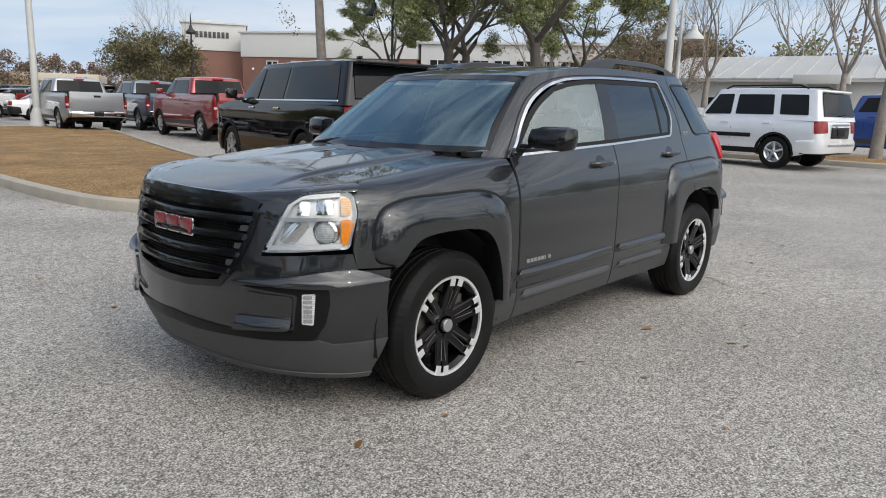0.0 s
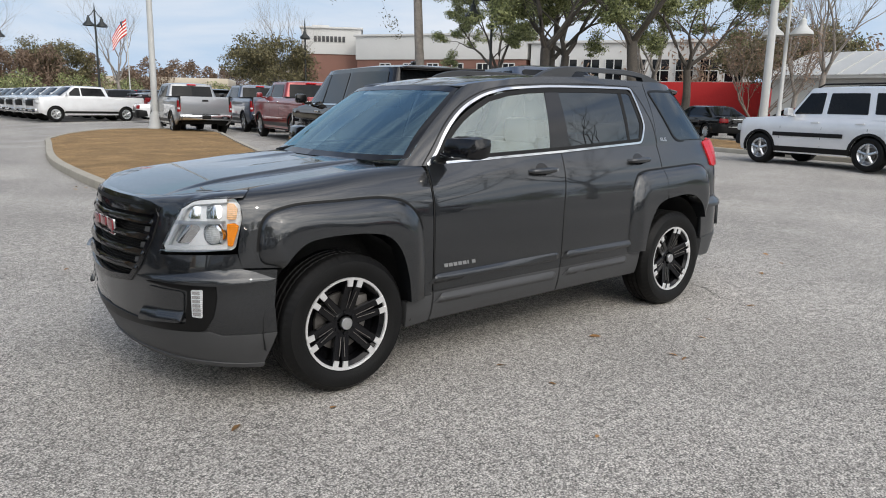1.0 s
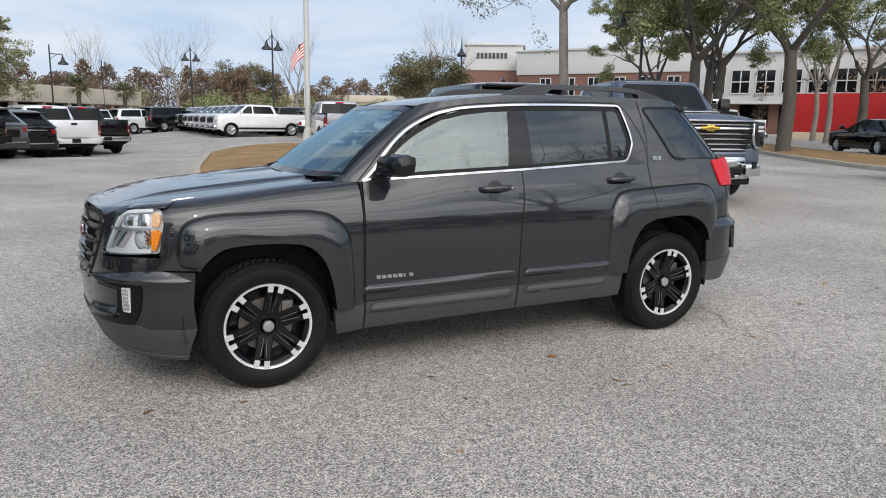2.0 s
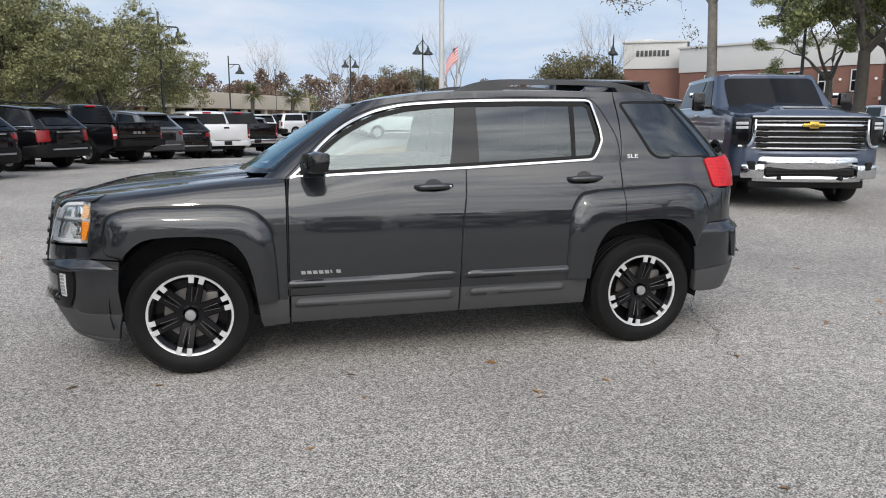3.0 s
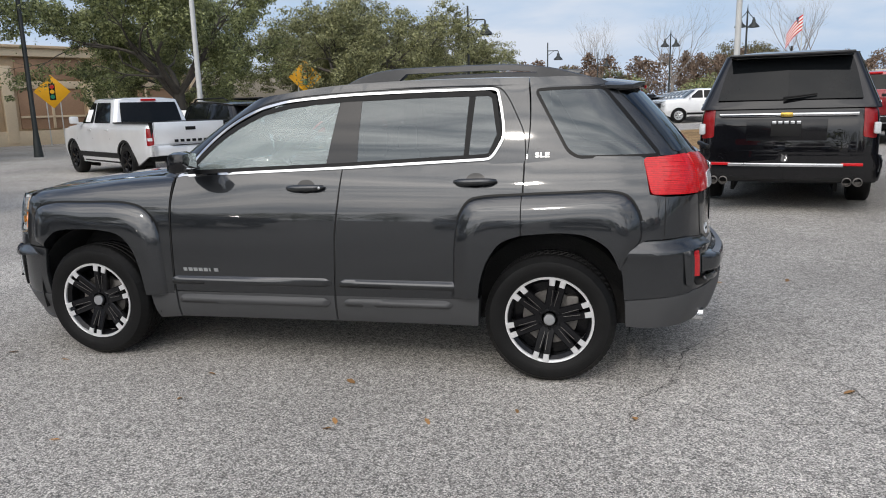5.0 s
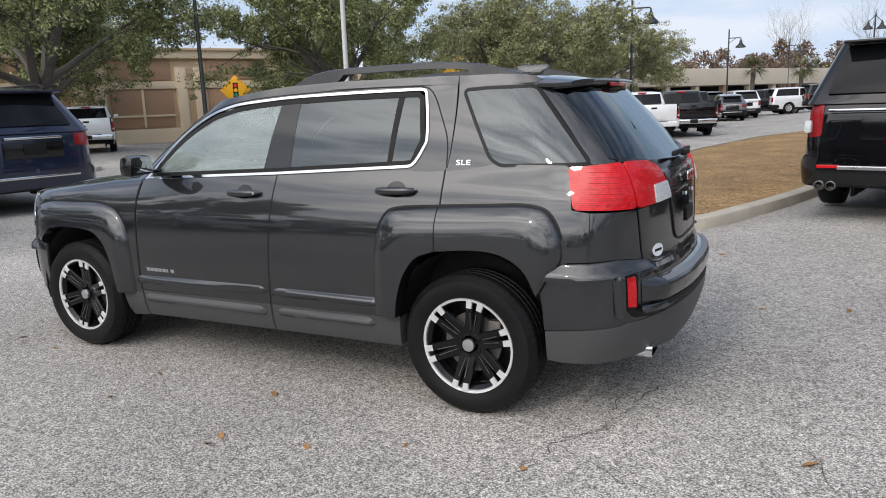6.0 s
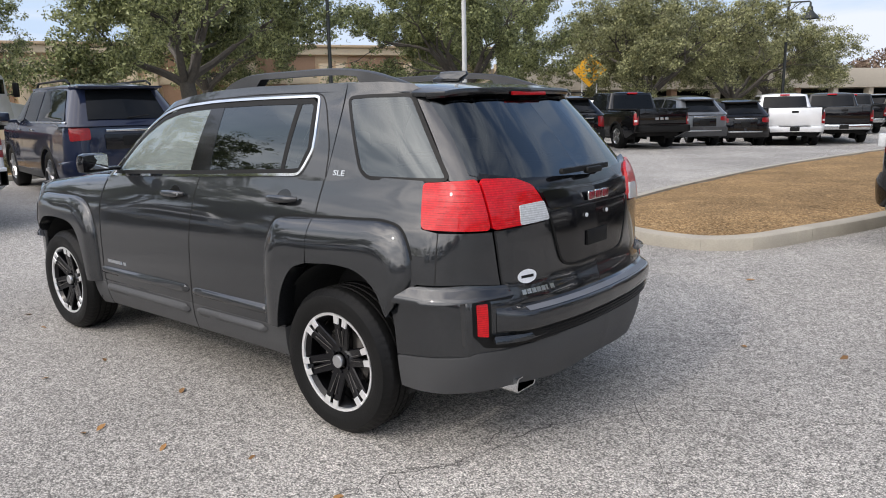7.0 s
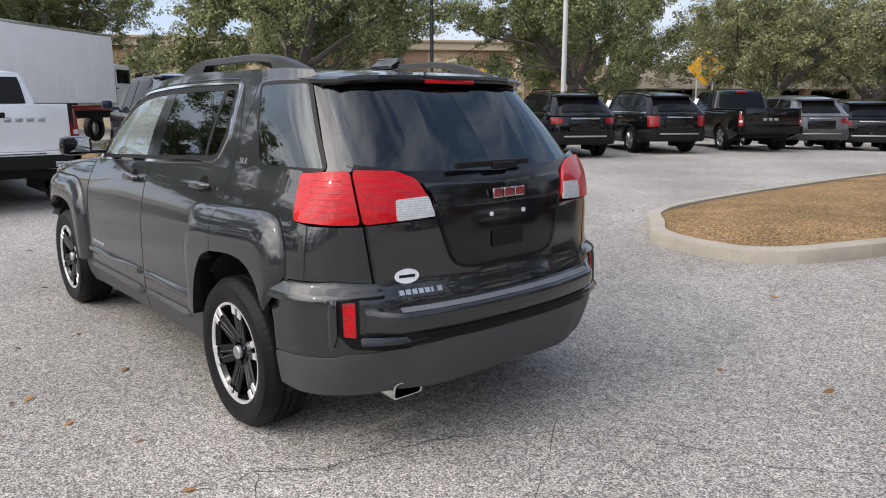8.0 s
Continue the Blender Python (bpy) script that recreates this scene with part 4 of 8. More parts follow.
        def nose_top(u, t):
            a_ = np.array(low(u, ztop(u) - .012))
            yy = min(abs(a_[1]), .735) * (1 if a_[1] >= 0 else -1)
            b_ = np.array(hood(min(HOOD_NOSE(abs(yy)) - .055, 2.3), yy))
            b_[2] -= .002
            m_ = np.array((a_[0] * .75 + b_[0] * .25, a_[1], max(a_[2], b_[2]) - .006))
            return tuple((1 - t) ** 2 * a_ + 2 * t * (1 - t) * m_ + t * t * b_)
        sheet("nose_panel", [(1.94, 0), (2.2, 0), (2.6, 0), (U_FRONT, 0), (U_FRONT, 1), (2.6, 1), (2.2, 1), (1.94, 1)], nose_top, P, car, step=0.05, thick=0.01, **kw)
        # --- head lamp
        hl = rounded([(2.372, .762), (2.308, .882), (2.258, .975), (2.205, 1.013), (2.01, 1.030), (1.960, 1.008), (1.950, .932), (1.988, .786), (2.129, .776)], .02)
        sheet("head_lamp_housing", hl, raised(low, -.035, True), M_LAMPWHITE, car, step=0.05, thick=0.01, **kw)
        lampg = sheet("head_lamp", hl, raised(low, .006, True), M_HEADGLASS, car, "clear head lamp with an amber corner", step=0.04, thick=0.05, inner=0.002, **kw)
        sheet("amber_marker", rounded([(2.020, .805), (1.997, .80), (1.965, .895), (1.985, .91), (2.022, .905)], .008), raised(low, -.012, True), M_AMBER, lampg, step=0.03, thick=0.01, **kw)
        sheet("amber_marker", rounded([(2.022, .925), (1.978, .925), (1.968, .975), (1.985, 1.000), (2.020, 1.000)], .008), raised(low, -.012, True), M_AMBERPALE, lampg, step=0.03, thick=0.01, **kw)
        sheet("high_beam", rounded([(2.235, .925), (2.05, .93), (2.05, .995), (2.205, .99)], .02), raised(low, lambda u, z: -.030 + .008 * math.sin(u * 46), True), M_CHROME, lampg, step=0.015, thick=0.01, **kw)
        sheet("lamp_divider", [(2.325, .895), (2.03, .905), (2.03, .918), (2.312, .912)], raised(low, -.004, True), M_SATIN, lampg, step=0.03, thick=0.02, **kw)
        sheet("lamp_frame", band([(2.345, .785), (2.295, .88), (2.245, .972), (2.2, .997), (2.02, 1.012)], .018), raised(low, -.006, True), M_PLATE, lampg, step=0.03, thick=0.02, **kw)
        sheet("lamp_frame", band([(2.345, .785), (2.13, .795), (2.02, .80)], .02), raised(low, -.006, True), M_PLATE, lampg, step=0.03, thick=0.02, **kw)
        c = Vector(low(2.10, .85))
        c.y *= -1 if mir else 1
        bm = bmesh.new()
        nrm = Vector((c.x - 1.6, c.y * .35, 0)).normalized()
        rm = Matrix.Translation(c - nrm * .03) @ nrm.to_track_quat("Z", "Y").to_matrix().to_4x4()
        lathe(bm, [(.056, -.02), (.056, .008), (.046, .014), (.043, .006)], 28, "z", rm)
        part("projector_ring", bm, M_CHROME, lampg)
        bm = bmesh.new()
        lathe(bm, [(.043, .004), (.036, .016), (.022, .024), (.0005, .027)], 24, "z", rm)
        part("projector_lens", bm, M_WHITELENS, lampg)
        sheet("low_beam_reflector", rounded([(2.30, .81), (2.17, .80), (2.165, .895), (2.275, .895)], .02), raised(low, lambda u, z: -.031 + .008 * math.sin(u * 34 + z * 30), True), M_CHROME, lampg, step=0.015, thick=0.01, **kw)
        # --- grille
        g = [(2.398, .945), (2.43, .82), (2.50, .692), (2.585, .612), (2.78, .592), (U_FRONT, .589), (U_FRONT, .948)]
        # near-black sheet puts the shade behind the bars into its colour
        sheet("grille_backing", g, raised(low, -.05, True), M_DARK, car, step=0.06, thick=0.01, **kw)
        fr = band([(2.62, .948), (2.415, .943), (2.402, .925), (2.435, .82), (2.502, .695), (2.585, .612), (2.78, .592), (U_FRONT, .589)], .03)
        sheet("grille_surround", fr, raised(low, .008, True), M_BLACKGLOSS, car, step=0.025, thick=0.06, **kw)
        sheet("grille_header", [(2.385, .965), (2.41, .925), (2.62, .925), (U_FRONT, .925), (U_FRONT, 1.000), (2.6, .995), (2.47, .985)], raised(low, .006, True), M_BLACKGLOSS, car, step=0.035, thick=0.05, **kw)
        sheet("header_slot", [(2.50, .968), (2.60, .960), (U_FRONT, .957), (U_FRONT, .975), (2.6, .977)], raised(low, .0085, True), M_BLACKSATIN, car, step=0.05, thick=0.002, **kw)
        for zc, ue in ((.895, 2.425), (.820, 2.445), (.745, 2.478), (.672, 2.525)):
            sheet("grille_bar", [(ue, zc - .014), (ue - .008, zc + .014), (2.7, zc + .012), (U_FRONT, zc + .010), (U_FRONT, zc - .018), (2.7, zc - .016)], raised(low, lambda u, z, zc=zc: .004 + .012 * smooth((zc + .014 - z) / .02), True), M_BLACKGLOSS, car, step=0.025, thick=0.05, **kw)
        for k in range(26):
            uk = 2.43 + k * .02
            z0 = .60 if uk > 2.6 else (.69 - (uk - 2.5) * .9 if uk > 2.5 else .82 - (uk - 2.43) * 1.86)
            sheet("grille_rib", [(uk, z0), (uk, .93), (uk + .004, .93), (uk + .004, z0)], raised(low, -.03, True), M_TRIM, car, step=0.4, thick=0.02, **kw)
        for k in range(22):
            zk = .612 + k * .0145
            ue = 2.60 if zk < .62 else np.interp(zk, [.612, .69, .82, .93], [2.60, 2.51, 2.44, 2.412])
            sheet("grille_rib", [(ue, zk), (ue, zk + .003), (U_FRONT, zk + .003), (U_FRONT, zk)], raised(low, -.028, True), M_TRIM, car, step=0.1, thick=0.018, **kw)
        for zc, ue in ((.858, 2.44), (.782, 2.465), (.708, 2.505)):
            sheet("grille_clip", rounded([(ue, zc - .014), (ue + .004, zc + .012), (ue + .045, zc + .01), (ue + .05, zc - .014)], .006), raised(low, .002, True), M_CLAD, car, step=0.02, thick=0.03, **kw)
        # --- glasshouse
        chrome_top = [(.835, 1.128), (.759, 1.196), (.69, 1.275), (.618, 1.345), (.55, 1.40), (.482, 1.445), (.40, 1.487), (.309, 1.523), (.22, 1.545), (.136, 1.561), (-.05, 1.577), (-.251, 1.589), (-.65, 1.598), (-1.084, 1.601)]
        chrome_rear = [(-1.084, 1.601), (-1.115, 1.592), (-1.130, 1.555), (-1.166, 1.353), (-1.150, 1.31), (-1.114, 1.249), (-1.09, 1.228), (-1.058, 1.222)]
        chrome_low = [(-1.058, 1.222), (-.65, 1.202), (-.235, 1.181), (.3, 1.160), (.835, 1.135)]
        top = cat(chrome_top, 3)
        ring_line = top + cat(chrome_rear, 3)[1:] + chrome_low[1:]
        for ln in (top + cat(chrome_rear, 3)[1:], chrome_low):
            bandp = band(dense(ln, .04, False), .0135)
            sheet("window_chrome", [(up_u(x, z), z) for x, z in bandp], raised(up, .008, True), M_CHROME, car, "bright chrome window surround", step=0.05, thick=0.012, **kw)
        for ln in ([(.775, 1.160), (.69, 1.243), (.60, 1.325), (.53, 1.377), (.46, 1.42), (.38, 1.460), (.29, 1.500), (.13, 1.535), (-.05, 1.555), (-.25, 1.566), (-.65, 1.576), (-1.07, 1.578), (-1.10, 1.56), (-1.14, 1.355), (-1.095, 1.25)], [(-1.09, 1.243), (-1.05, 1.238), (-.65, 1.218), (-.235, 1.197), (.3, 1.177), (.775, 1.155)]):
            sheet("window_seal", [(up_u(x, z), z) for x, z in band(dense(ln, .05, False), .026)], raised(up, .003, True), M_TRIM, car, step=0.05, thick=0.02, **kw)
        sheet("pillar_cover", on_side([(-.135, 1.185), (-.20, 1.565), (-.33, 1.575), (-.325, 1.192)]), raised(up, .002, True), M_BLACKGLOSS, car, step=0.06, thick=0.02, **kw)
        sheet("window_divider", on_side([(-.945, 1.21), (-.962, 1.585), (-.998, 1.585), (-.972, 1.21)]), raised(up, .002, True), M_TRIM, car, step=0.06, thick=0.02, **kw)
        sheet("front_window", on_side([(.79, 1.150), (.60, 1.335), (.42, 1.455), (.206, 1.54), (-.197, 1.572), (-.135, 1.180)]), up, M_GLASS_CLEAR, car, "clear side window", step=0.08, thick=0.004, **kw)
        sheet("rear_window", on_side([(-.325, 1.57), (-.964, 1.582), (-.948, 1.210), (-.320, 1.186)]), up, M_GLASS_DARK, car, "dark privacy glass", step=0.08, thick=0.004, **kw)
        sheet("rear_window", on_side([(-.994, 1.582), (-1.08, 1.578), (-1.140, 1.354), (-1.085, 1.228), (-.97, 1.212)]), up, M_GLASS_DARK, car, step=0.08, thick=0.004, **kw)
        qw = rounded([(-1.330, 1.588), (-1.45, 1.594), (-1.693, 1.594), (-1.99, 1.234), (-1.57, 1.230), (-1.515, 1.262)], .03)
        sheet("quarter_window", on_side(inset(qw, .006)), raised(up, .003, True), M_GLASS_DARK, car, "dark privacy glass", step=0.08, thick=0.02, **kw)
        for ln in (qw[:len(qw) // 2 + 1], qw[len(qw) // 2:] + qw[:1]):
            sheet("quarter_seal", [(up_u(x, z), z) for x, z in band(dense(ln, .03, False), .016)], raised(up, .0045, True), M_BLACKSATIN, car, step=0.06, thick=0.012, **kw)
        # painted pillars and cant rail, with the window opening left free
        uA = 10.15
        pillar = [(up_u(x, z), z) for x, z in dense(top, .04, False)] + [(up_u(-1.115, 1.592), 1.592), (up_u(-1.13, 1.555), 1.555), (up_u(-1.166, 1.353), 1.353), (up_u(-1.114, 1.249), 1.249), (up_u(-1.06, 1.222), 1.222), (up_u(-1.10, 1.20), 1.20)]
        pillar += [(up_u(-1.29, 1.20), 1.20), (up_u(-1.29, 1.61), 1.61)]
        pillar += [(up_u(-1.29, 1.66), 1.66), (up_u(-.6, 1.665), 1.665), (up_u(-.1, 1.645), 1.645), (up_u(.15, 1.615), 1.615), (9.9, 1.585), (uA, 1.56), (uA, 1.45), (uA, 1.30), (uA, 1.18), (uA, 1.13)]
        sheet("roof_pillar", pillar, up, P, car, step=0.05, thick=0.02, **kw)
        qpan = [(up_u(-1.292, 1.20), 1.20), (up_u(-1.292, 1.66), 1.66), (up_u(-1.5, 1.66), 1.66), (up_u(-1.68, 1.645), 1.645), (up_u(-1.706, 1.60), 1.60), (up_u(-1.693, 1.594), 1.594), (up_u(-1.45, 1.594), 1.594), (up_u(-1.345, 1.589), 1.589), (up_u(-1.332, 1.575), 1.575), (up_u(-1.505, 1.275), 1.275), (up_u(-1.53, 1.245), 1.245), (up_u(-1.57, 1.230), 1.230), (up_u(-1.99, 1.232), 1.232), (up_u(-1.99, 1.20), 1.20)]
        sheet("quarter_pillar", qpan, up, P, car, step=0.05, thick=0.02, **kw)
        sheet("tail_pillar", [(up_u(-1.700, 1.60), 1.60), (up_u(-1.68, 1.64), 1.64), (3.6, 1.625), (3.25, 1.60), (3.05, 1.45), (2.95, 1.235), (up_u(-2.055, 1.232), 1.232), (up_u(-1.993, 1.232), 1.232)], up, P, car, step=0.05, thick=0.02, **kw)
        gap("shut_line", [(.866, .44), (.863, .84), (.860, 1.0), (.856, 1.13)], low, car, mir)
        gap("shut_line", [(-.184, .29), (-.200, .816), (-.224, 1.0), (-.238, 1.183)], low, car, mir)
        gap("shut_line", [(-1.276, .84), (-1.283, 1.178), (-1.283, 1.235)], low, car, mir)
        doorline = [(-1.290, 1.22), (-1.278, 1.353), (-1.23, 1.462), (-1.172, 1.565), (-1.13, 1.605), (-1.05, 1.618), (-.25, 1.607), (.136, 1.58), (.33, 1.540), (.50, 1.460), (.64, 1.355), (.79, 1.205), (.865, 1.13)]
        sheet("shut_line", [(up_u(x, z), z) for x, z in band(dense(cat(doorline, 3), .04, False), .006)], raised(up, .0012, True), M_DARK, car, step=0.06, thick=0.001, **kw)
        # --- tail
        tl1 = rounded([(-1.912, 1.222), (-2.235, 1.238), (-2.275, 1.036), (-1.95, 1.038)], .025)
        a = sheet("tail_lamp", tl1, raised(low, .012, True), M_RED, car, "bright red tail lamp", step=0.03, thick=0.04, **kw)
        tl2 = rounded([(-2.247, 1.238), (-2.44, 1.232), (-2.53, 1.20), (-2.585, 1.11), (-2.592, 1.052), (-2.286, 1.036)], .02)
        b = sheet("tail_lamp", tl2, raised(low, .014, True), M_RED, car, "bright red tail lamp with a clear reversing lens", step=0.03, thick=0.04, **kw)
        sheet("reversing_lens", rounded([(-2.425, 1.125), (-2.572, 1.132), (-2.598, 1.052), (-2.425, 1.044)], .012), raised(low, .019, True), M_WHITELENS, b, "clear ribbed reversing lens", step=0.03, thick=0.008, **kw)
        for k in range(7):
            zz = 1.060 + k * .023
            sheet("lens_rib", [(-2.02, zz), (-2.19, zz), (-2.19, zz + .008), (-2.02, zz + .008)], raised(low, .0145, True), M_RED, a, step=0.05, thick=0.003, **kw)
        gate = [(-2.345, .712), (-2.30, 1.030), (-2.60, 1.044), (-2.602, 1.13), (-2.56, 1.19), (-2.64, 1.185), (U_REAR, 1.172), (U_REAR, .700), (-2.62, .700)]
        sheet("tailgate", gate, low, P, car, step=0.04, thick=0.03, inner=0.002, **kw)
        sheet("tailgate", [(-2.243, 1.24), (-2.26, 1.265), (-2.5, 1.235), (U_REAR, 1.215), (U_REAR, 1.165), (-2.55, 1.185), (-2.44, 1.236)], low, M_BLACKGLOSS, car, step=0.04, thick=0.03, **kw)
        sheet("tailgate_trim", rounded([(-2.585, 1.168), (-2.64, 1.172), (U_REAR + .0, 1.160), (U_REAR, 1.085), (-2.64, 1.088), (-2.612, 1.10)], .006), raised(low, .008, True), M_BLACKGLOSS, car, step=0.03, thick=0.01, **kw)
        sheet("plate_recess", rounded([(-2.612, 1.078), (-2.66, .93), (-2.70, .85), (-2.76, .828), (U_REAR, .828), (U_REAR, 1.078)], .012), raised(low, .0035, True), M_BLACKGLOSS, car, step=0.04, thick=0.008, **kw)
        sheet("recess_rim", band(cat([(-2.612, 1.075), (-2.66, .93), (-2.70, .852), (-2.765, .826), (U_REAR, .824)], 4), .012), raised(low, .007, True), M_BLACKSATIN, car, step=0.03, thick=0.008, **kw)
        gap("shut_line", [(-2.342, .715), (-2.296, 1.03)], low, car, mir, .008)
        gap("shut_line", [(-2.03, 1.03), (-2.02, .81)], low, car, mir, .004)
        # rear bumper
        rb = [(-1.822, .482), (-1.812, .60), (-1.80, .66), (-1.86, .75), (-1.935, .80), (-2.16, .808), (-2.34, .795), (-2.36, .72), (-2.50, .69), (-2.62, .695), (U_REAR, .695), (U_REAR, .50), (-2.60, .495), (-2.40, .50), (-2.27, .492), (-2.16, .512)]
        sheet("rear_bumper", rb, raised(low, .003, True), P, car, step=0.035, thick=0.03, **kw)
        sheet("bumper_ledge", [(-1.822, .722), (-1.85, .768), (-1.91, .795), (-2.16, .812), (-2.345, .797), (-2.36, .752), (-2.19, .742), (-1.95, .722)], raised(low, lambda u, z: .004 + .034 * smooth((.802 - z) / .06), True), P, car, step=0.025, thick=0.04, **kw)
        sheet("reflector_recess", rounded([(-2.175, .738), (-2.26, .742), (-2.26, .60), (-2.34, .565), (-2.62, .555), (-2.66, .535), (-2.36, .53), (-2.23, .545), (-2.18, .60)], .012), raised(low, .008, True), M_BLACKSATIN, car, step=0.03, thick=0.02, **kw)
        sheet("reflector_lip", rounded([(-2.128, .752), (-2.150, .758), (-2.176, .748), (-2.178, .60), (-2.162, .548), (-2.140, .56)], .008), raised(low, lambda u, z: .004 + .026 * smooth((-2.126 - u) / .03), True), P, car, step=0.012, thick=0.03, **kw)
        sheet("rear_reflector", rounded([(-2.196, .730), (-2.244, .732), (-2.246, .592), (-2.200, .598)], .006), raised(low, .012, True), M_RED, car, "red upright bumper reflector", step=0.03, thick=0.008, **kw)
        sheet("bumper_wing", rounded([(-2.262, .596), (-2.40, .588), (-2.50, .590), (-2.545, .620), (-2.60, .628), (-2.57, .596), (-2.515, .568), (-2.40, .560), (-2.262, .566)], .008), raised(low, lambda u, z: .014 + .03 * smooth((.62 - z) / .05), True), P, car, step=0.02, thick=0.02, **kw)
        sheet("rear_valance", [(-1.826, .476), (-2.16, .508), (-2.20, .522), (-2.30, .524), (-2.45, .532), (-2.55, .552), (U_REAR, .558), (U_REAR, .375), (-2.6, .355), (-2.30, .335), (-1.90, .330), (-1.833, .336)], raised(low, lambda u, z: .009 + .034 * smooth((-2.36 - u) / .28), True), M_CLAD, car, "unpainted grey plastic valance", step=0.035, thick=0.05, **kw)
        # exhaust tip
        s = -1 if mir else 1
        bm = bmesh.new()
        ex = rounded([(-.075, -.032), (.085, -.032), (.075, .034), (-.07, .034)], .02)
        rings = []
        for xx, sc in ((-1.90, .86), (-2.255, 1.0), (-2.255, .86), (-2.14, .84)):
            rings.append([bm.verts.new((xx - .02 * q[1], s * (.52 + q[0] * sc), .335 + q[1] * sc)) for q in ex])
        for i in range(3):
            for k in range(len(ex)):
                bm.faces.new((rings[i][k], rings[i][(k + 1) % len(ex)], rings[i + 1][(k + 1) % len(ex)], rings[i + 1][k]))
        bmesh.ops.recalc_face_normals(bm, faces=bm.faces)
        if mir:
            bm.free()
        else:
            part("exhaust_tip", bm, M_CHROME, car, "polished exhaust tip")
        # --- door handles
        for x0, z0 in ((-.022, 1.074), (-1.02, 1.108)):
            rec = [(x0 + .055 * math.cos(t), z0 + .004 + .040 * math.sin(t)) for t in np.linspace(0, 6.283, 21)[:-1]]
            sheet("handle_recess", rec, raised(low, .001, True), M_BLACKGLOSS, car, step=0.03, thick=0.002, **kw)
            hb = bmesh.new()
            yo = low(x0, z0)[1]
            pts = [(x0 + .115, yo - .004, z0 - .004), (x0 + .09, yo + .026, z0 - .002), (x0, yo + .036, z0), (x0 - .08, yo + .032, z0 + .002), (x0 - .115, yo + .012, z0 + .003)]
            pts = [tuple(p) for p in catmull(pts, 4)]
            rad = [0.009 + .008 * math.sin(math.pi * min(1, max(.12, i / (len(pts) - 1)))) for i in range(len(pts))]
            tube(hb, pts, rad, 10)
            for v in hb.verts:
                v.co.z = z0 + (v.co.z - z0) * 1.15
                if mir:
                    v.co.y *= -1
            if mir:
                bmesh.ops.reverse_faces(hb, faces=hb.faces)
            h = part("door_handle", hb, P, car, "door handle in body colour")
            if x0 > -.5 and not mir:
                bm = bmesh.new()
                lathe(bm, [(.008, 0), (.008, .004), (.0005, .005)], 14, "y", Matrix.Translation((x0 - .098, yo + .038, z0 + .002)))
                part("lock_cylinder", bm, M_SATIN, h)
        # --- mirrors
        mb = bmesh.new()
        box(mb, .70, .965, 1.232, .13, .20, .125, .045)
        for v in mb.verts:
            v.co.x += (v.co.y - .965) * -.25 - (v.co.z - 1.232) * .15
            if v.co.x > .70:
                v.co.y += -(v.co.x - .70) * .35
                v.co.z = 1.232 + (v.co.z - 1.232) * (1 - 1.1 * (v.co.x - .70))
        box(mb, .72, .84, 1.188, .07, .12, .022, .009)
        mg = bmesh.new()
        box(mg, .638, .972, 1.238, .010, .155, .090, .004)
        for bmx in (mb, mg):
            if mir:
                for v in bmx.verts:
                    v.co.y *= -1
                bmesh.ops.reverse_faces(bmx, faces=bmx.faces)
        mo = part("door_mirror", mb, M_BLACKGLOSS, car, "gloss black door mirror")
        part("mirror_glass", mg, M_CHROME, mo)
        # --- roof rail
        rb_ = bmesh.new()
        yr = .555
        rail = catmull([(-.20, yr + .01, 1.650), (-.30, yr + .005, 1.695), (-.45, yr, 1.728), (-.8, yr, 1.738), (-1.2, yr, 1.735), (-1.40, yr, 1.712), (-1.56, yr + .003, 1.672), (-1.64, yr + .005, 1.648)], 5)
        n = len(rail)
        prev = None
        for i, p in enumerate(rail):
            hgt = .03 + .0 * i
            zl = max(roof(p[0], yr)[2] - .01, p[2] - (.034 if -1.36 < p[0] < -.52 else 1.0))
            ring = [rb_.verts.new((p[0], yr - .022, zl)), rb_.verts.new((p[0], yr + .034, zl)), rb_.verts.new((p[0], yr + .028, p[2] - .006)), rb_.verts.new((p[0], yr + .012, p[2])), rb_.verts.new((p[0], yr - .012, p[2])), rb_.verts.new((p[0], yr - .02, p[2] - .006))]
            if prev:
                for k in range(6):
                    rb_.faces.new((prev[k], prev[(k + 1) % 6], ring[(k + 1) % 6], ring[k]))
            else:
                rb_.faces.new(ring)
            prev = ring
        rb_.faces.new(prev[::-1])
        if mir:
            for v in rb_.verts:
                v.co.y *= -1
        bmesh.ops.recalc_face_normals(rb_, faces=rb_.faces)
        part("roof_rail", rb_, M_RAIL, car, "dark grey roof rail")
        # --- wheel arch liners
        for xc in (1.4285, -1.4285):
            bm = bmesh.new()
            prev = None
            for k in range(21):
                a = radians(-15 + 210 * k / 20)
                rr = .44
                ring = [bm.verts.new((xc + rr * math.cos(a), s * yy, .40 + rr * .98 * math.sin(a))) for yy in (.86, .52)]
                if prev:
                    bm.faces.new((prev[0], ring[0], ring[1], prev[1]))
                prev = ring
            box(bm, xc, s * .50, .55, .95, .03, .62)
            part("wheel_liner", bm, M_LINER, car)
    # --- bonnet, roof, spoiler, glass (whole width)
    half = [(2.275, 0), (2.262, .22), (2.215, .42), (2.13, .55), (2.02, .64), (1.93, .682), (1.7, .702), (1.4, .706), (1.2, .700), (1.11, .675), (1.07, .60), (1.10, .45), (1.15, .22), (1.165, 0)]
    sheet("bonnet", half + [(x, -y) for x, y in half[::-1][1:-1]], hood, P, car, "grey bonnet with raised creases", step=0.03, thick=0.03)
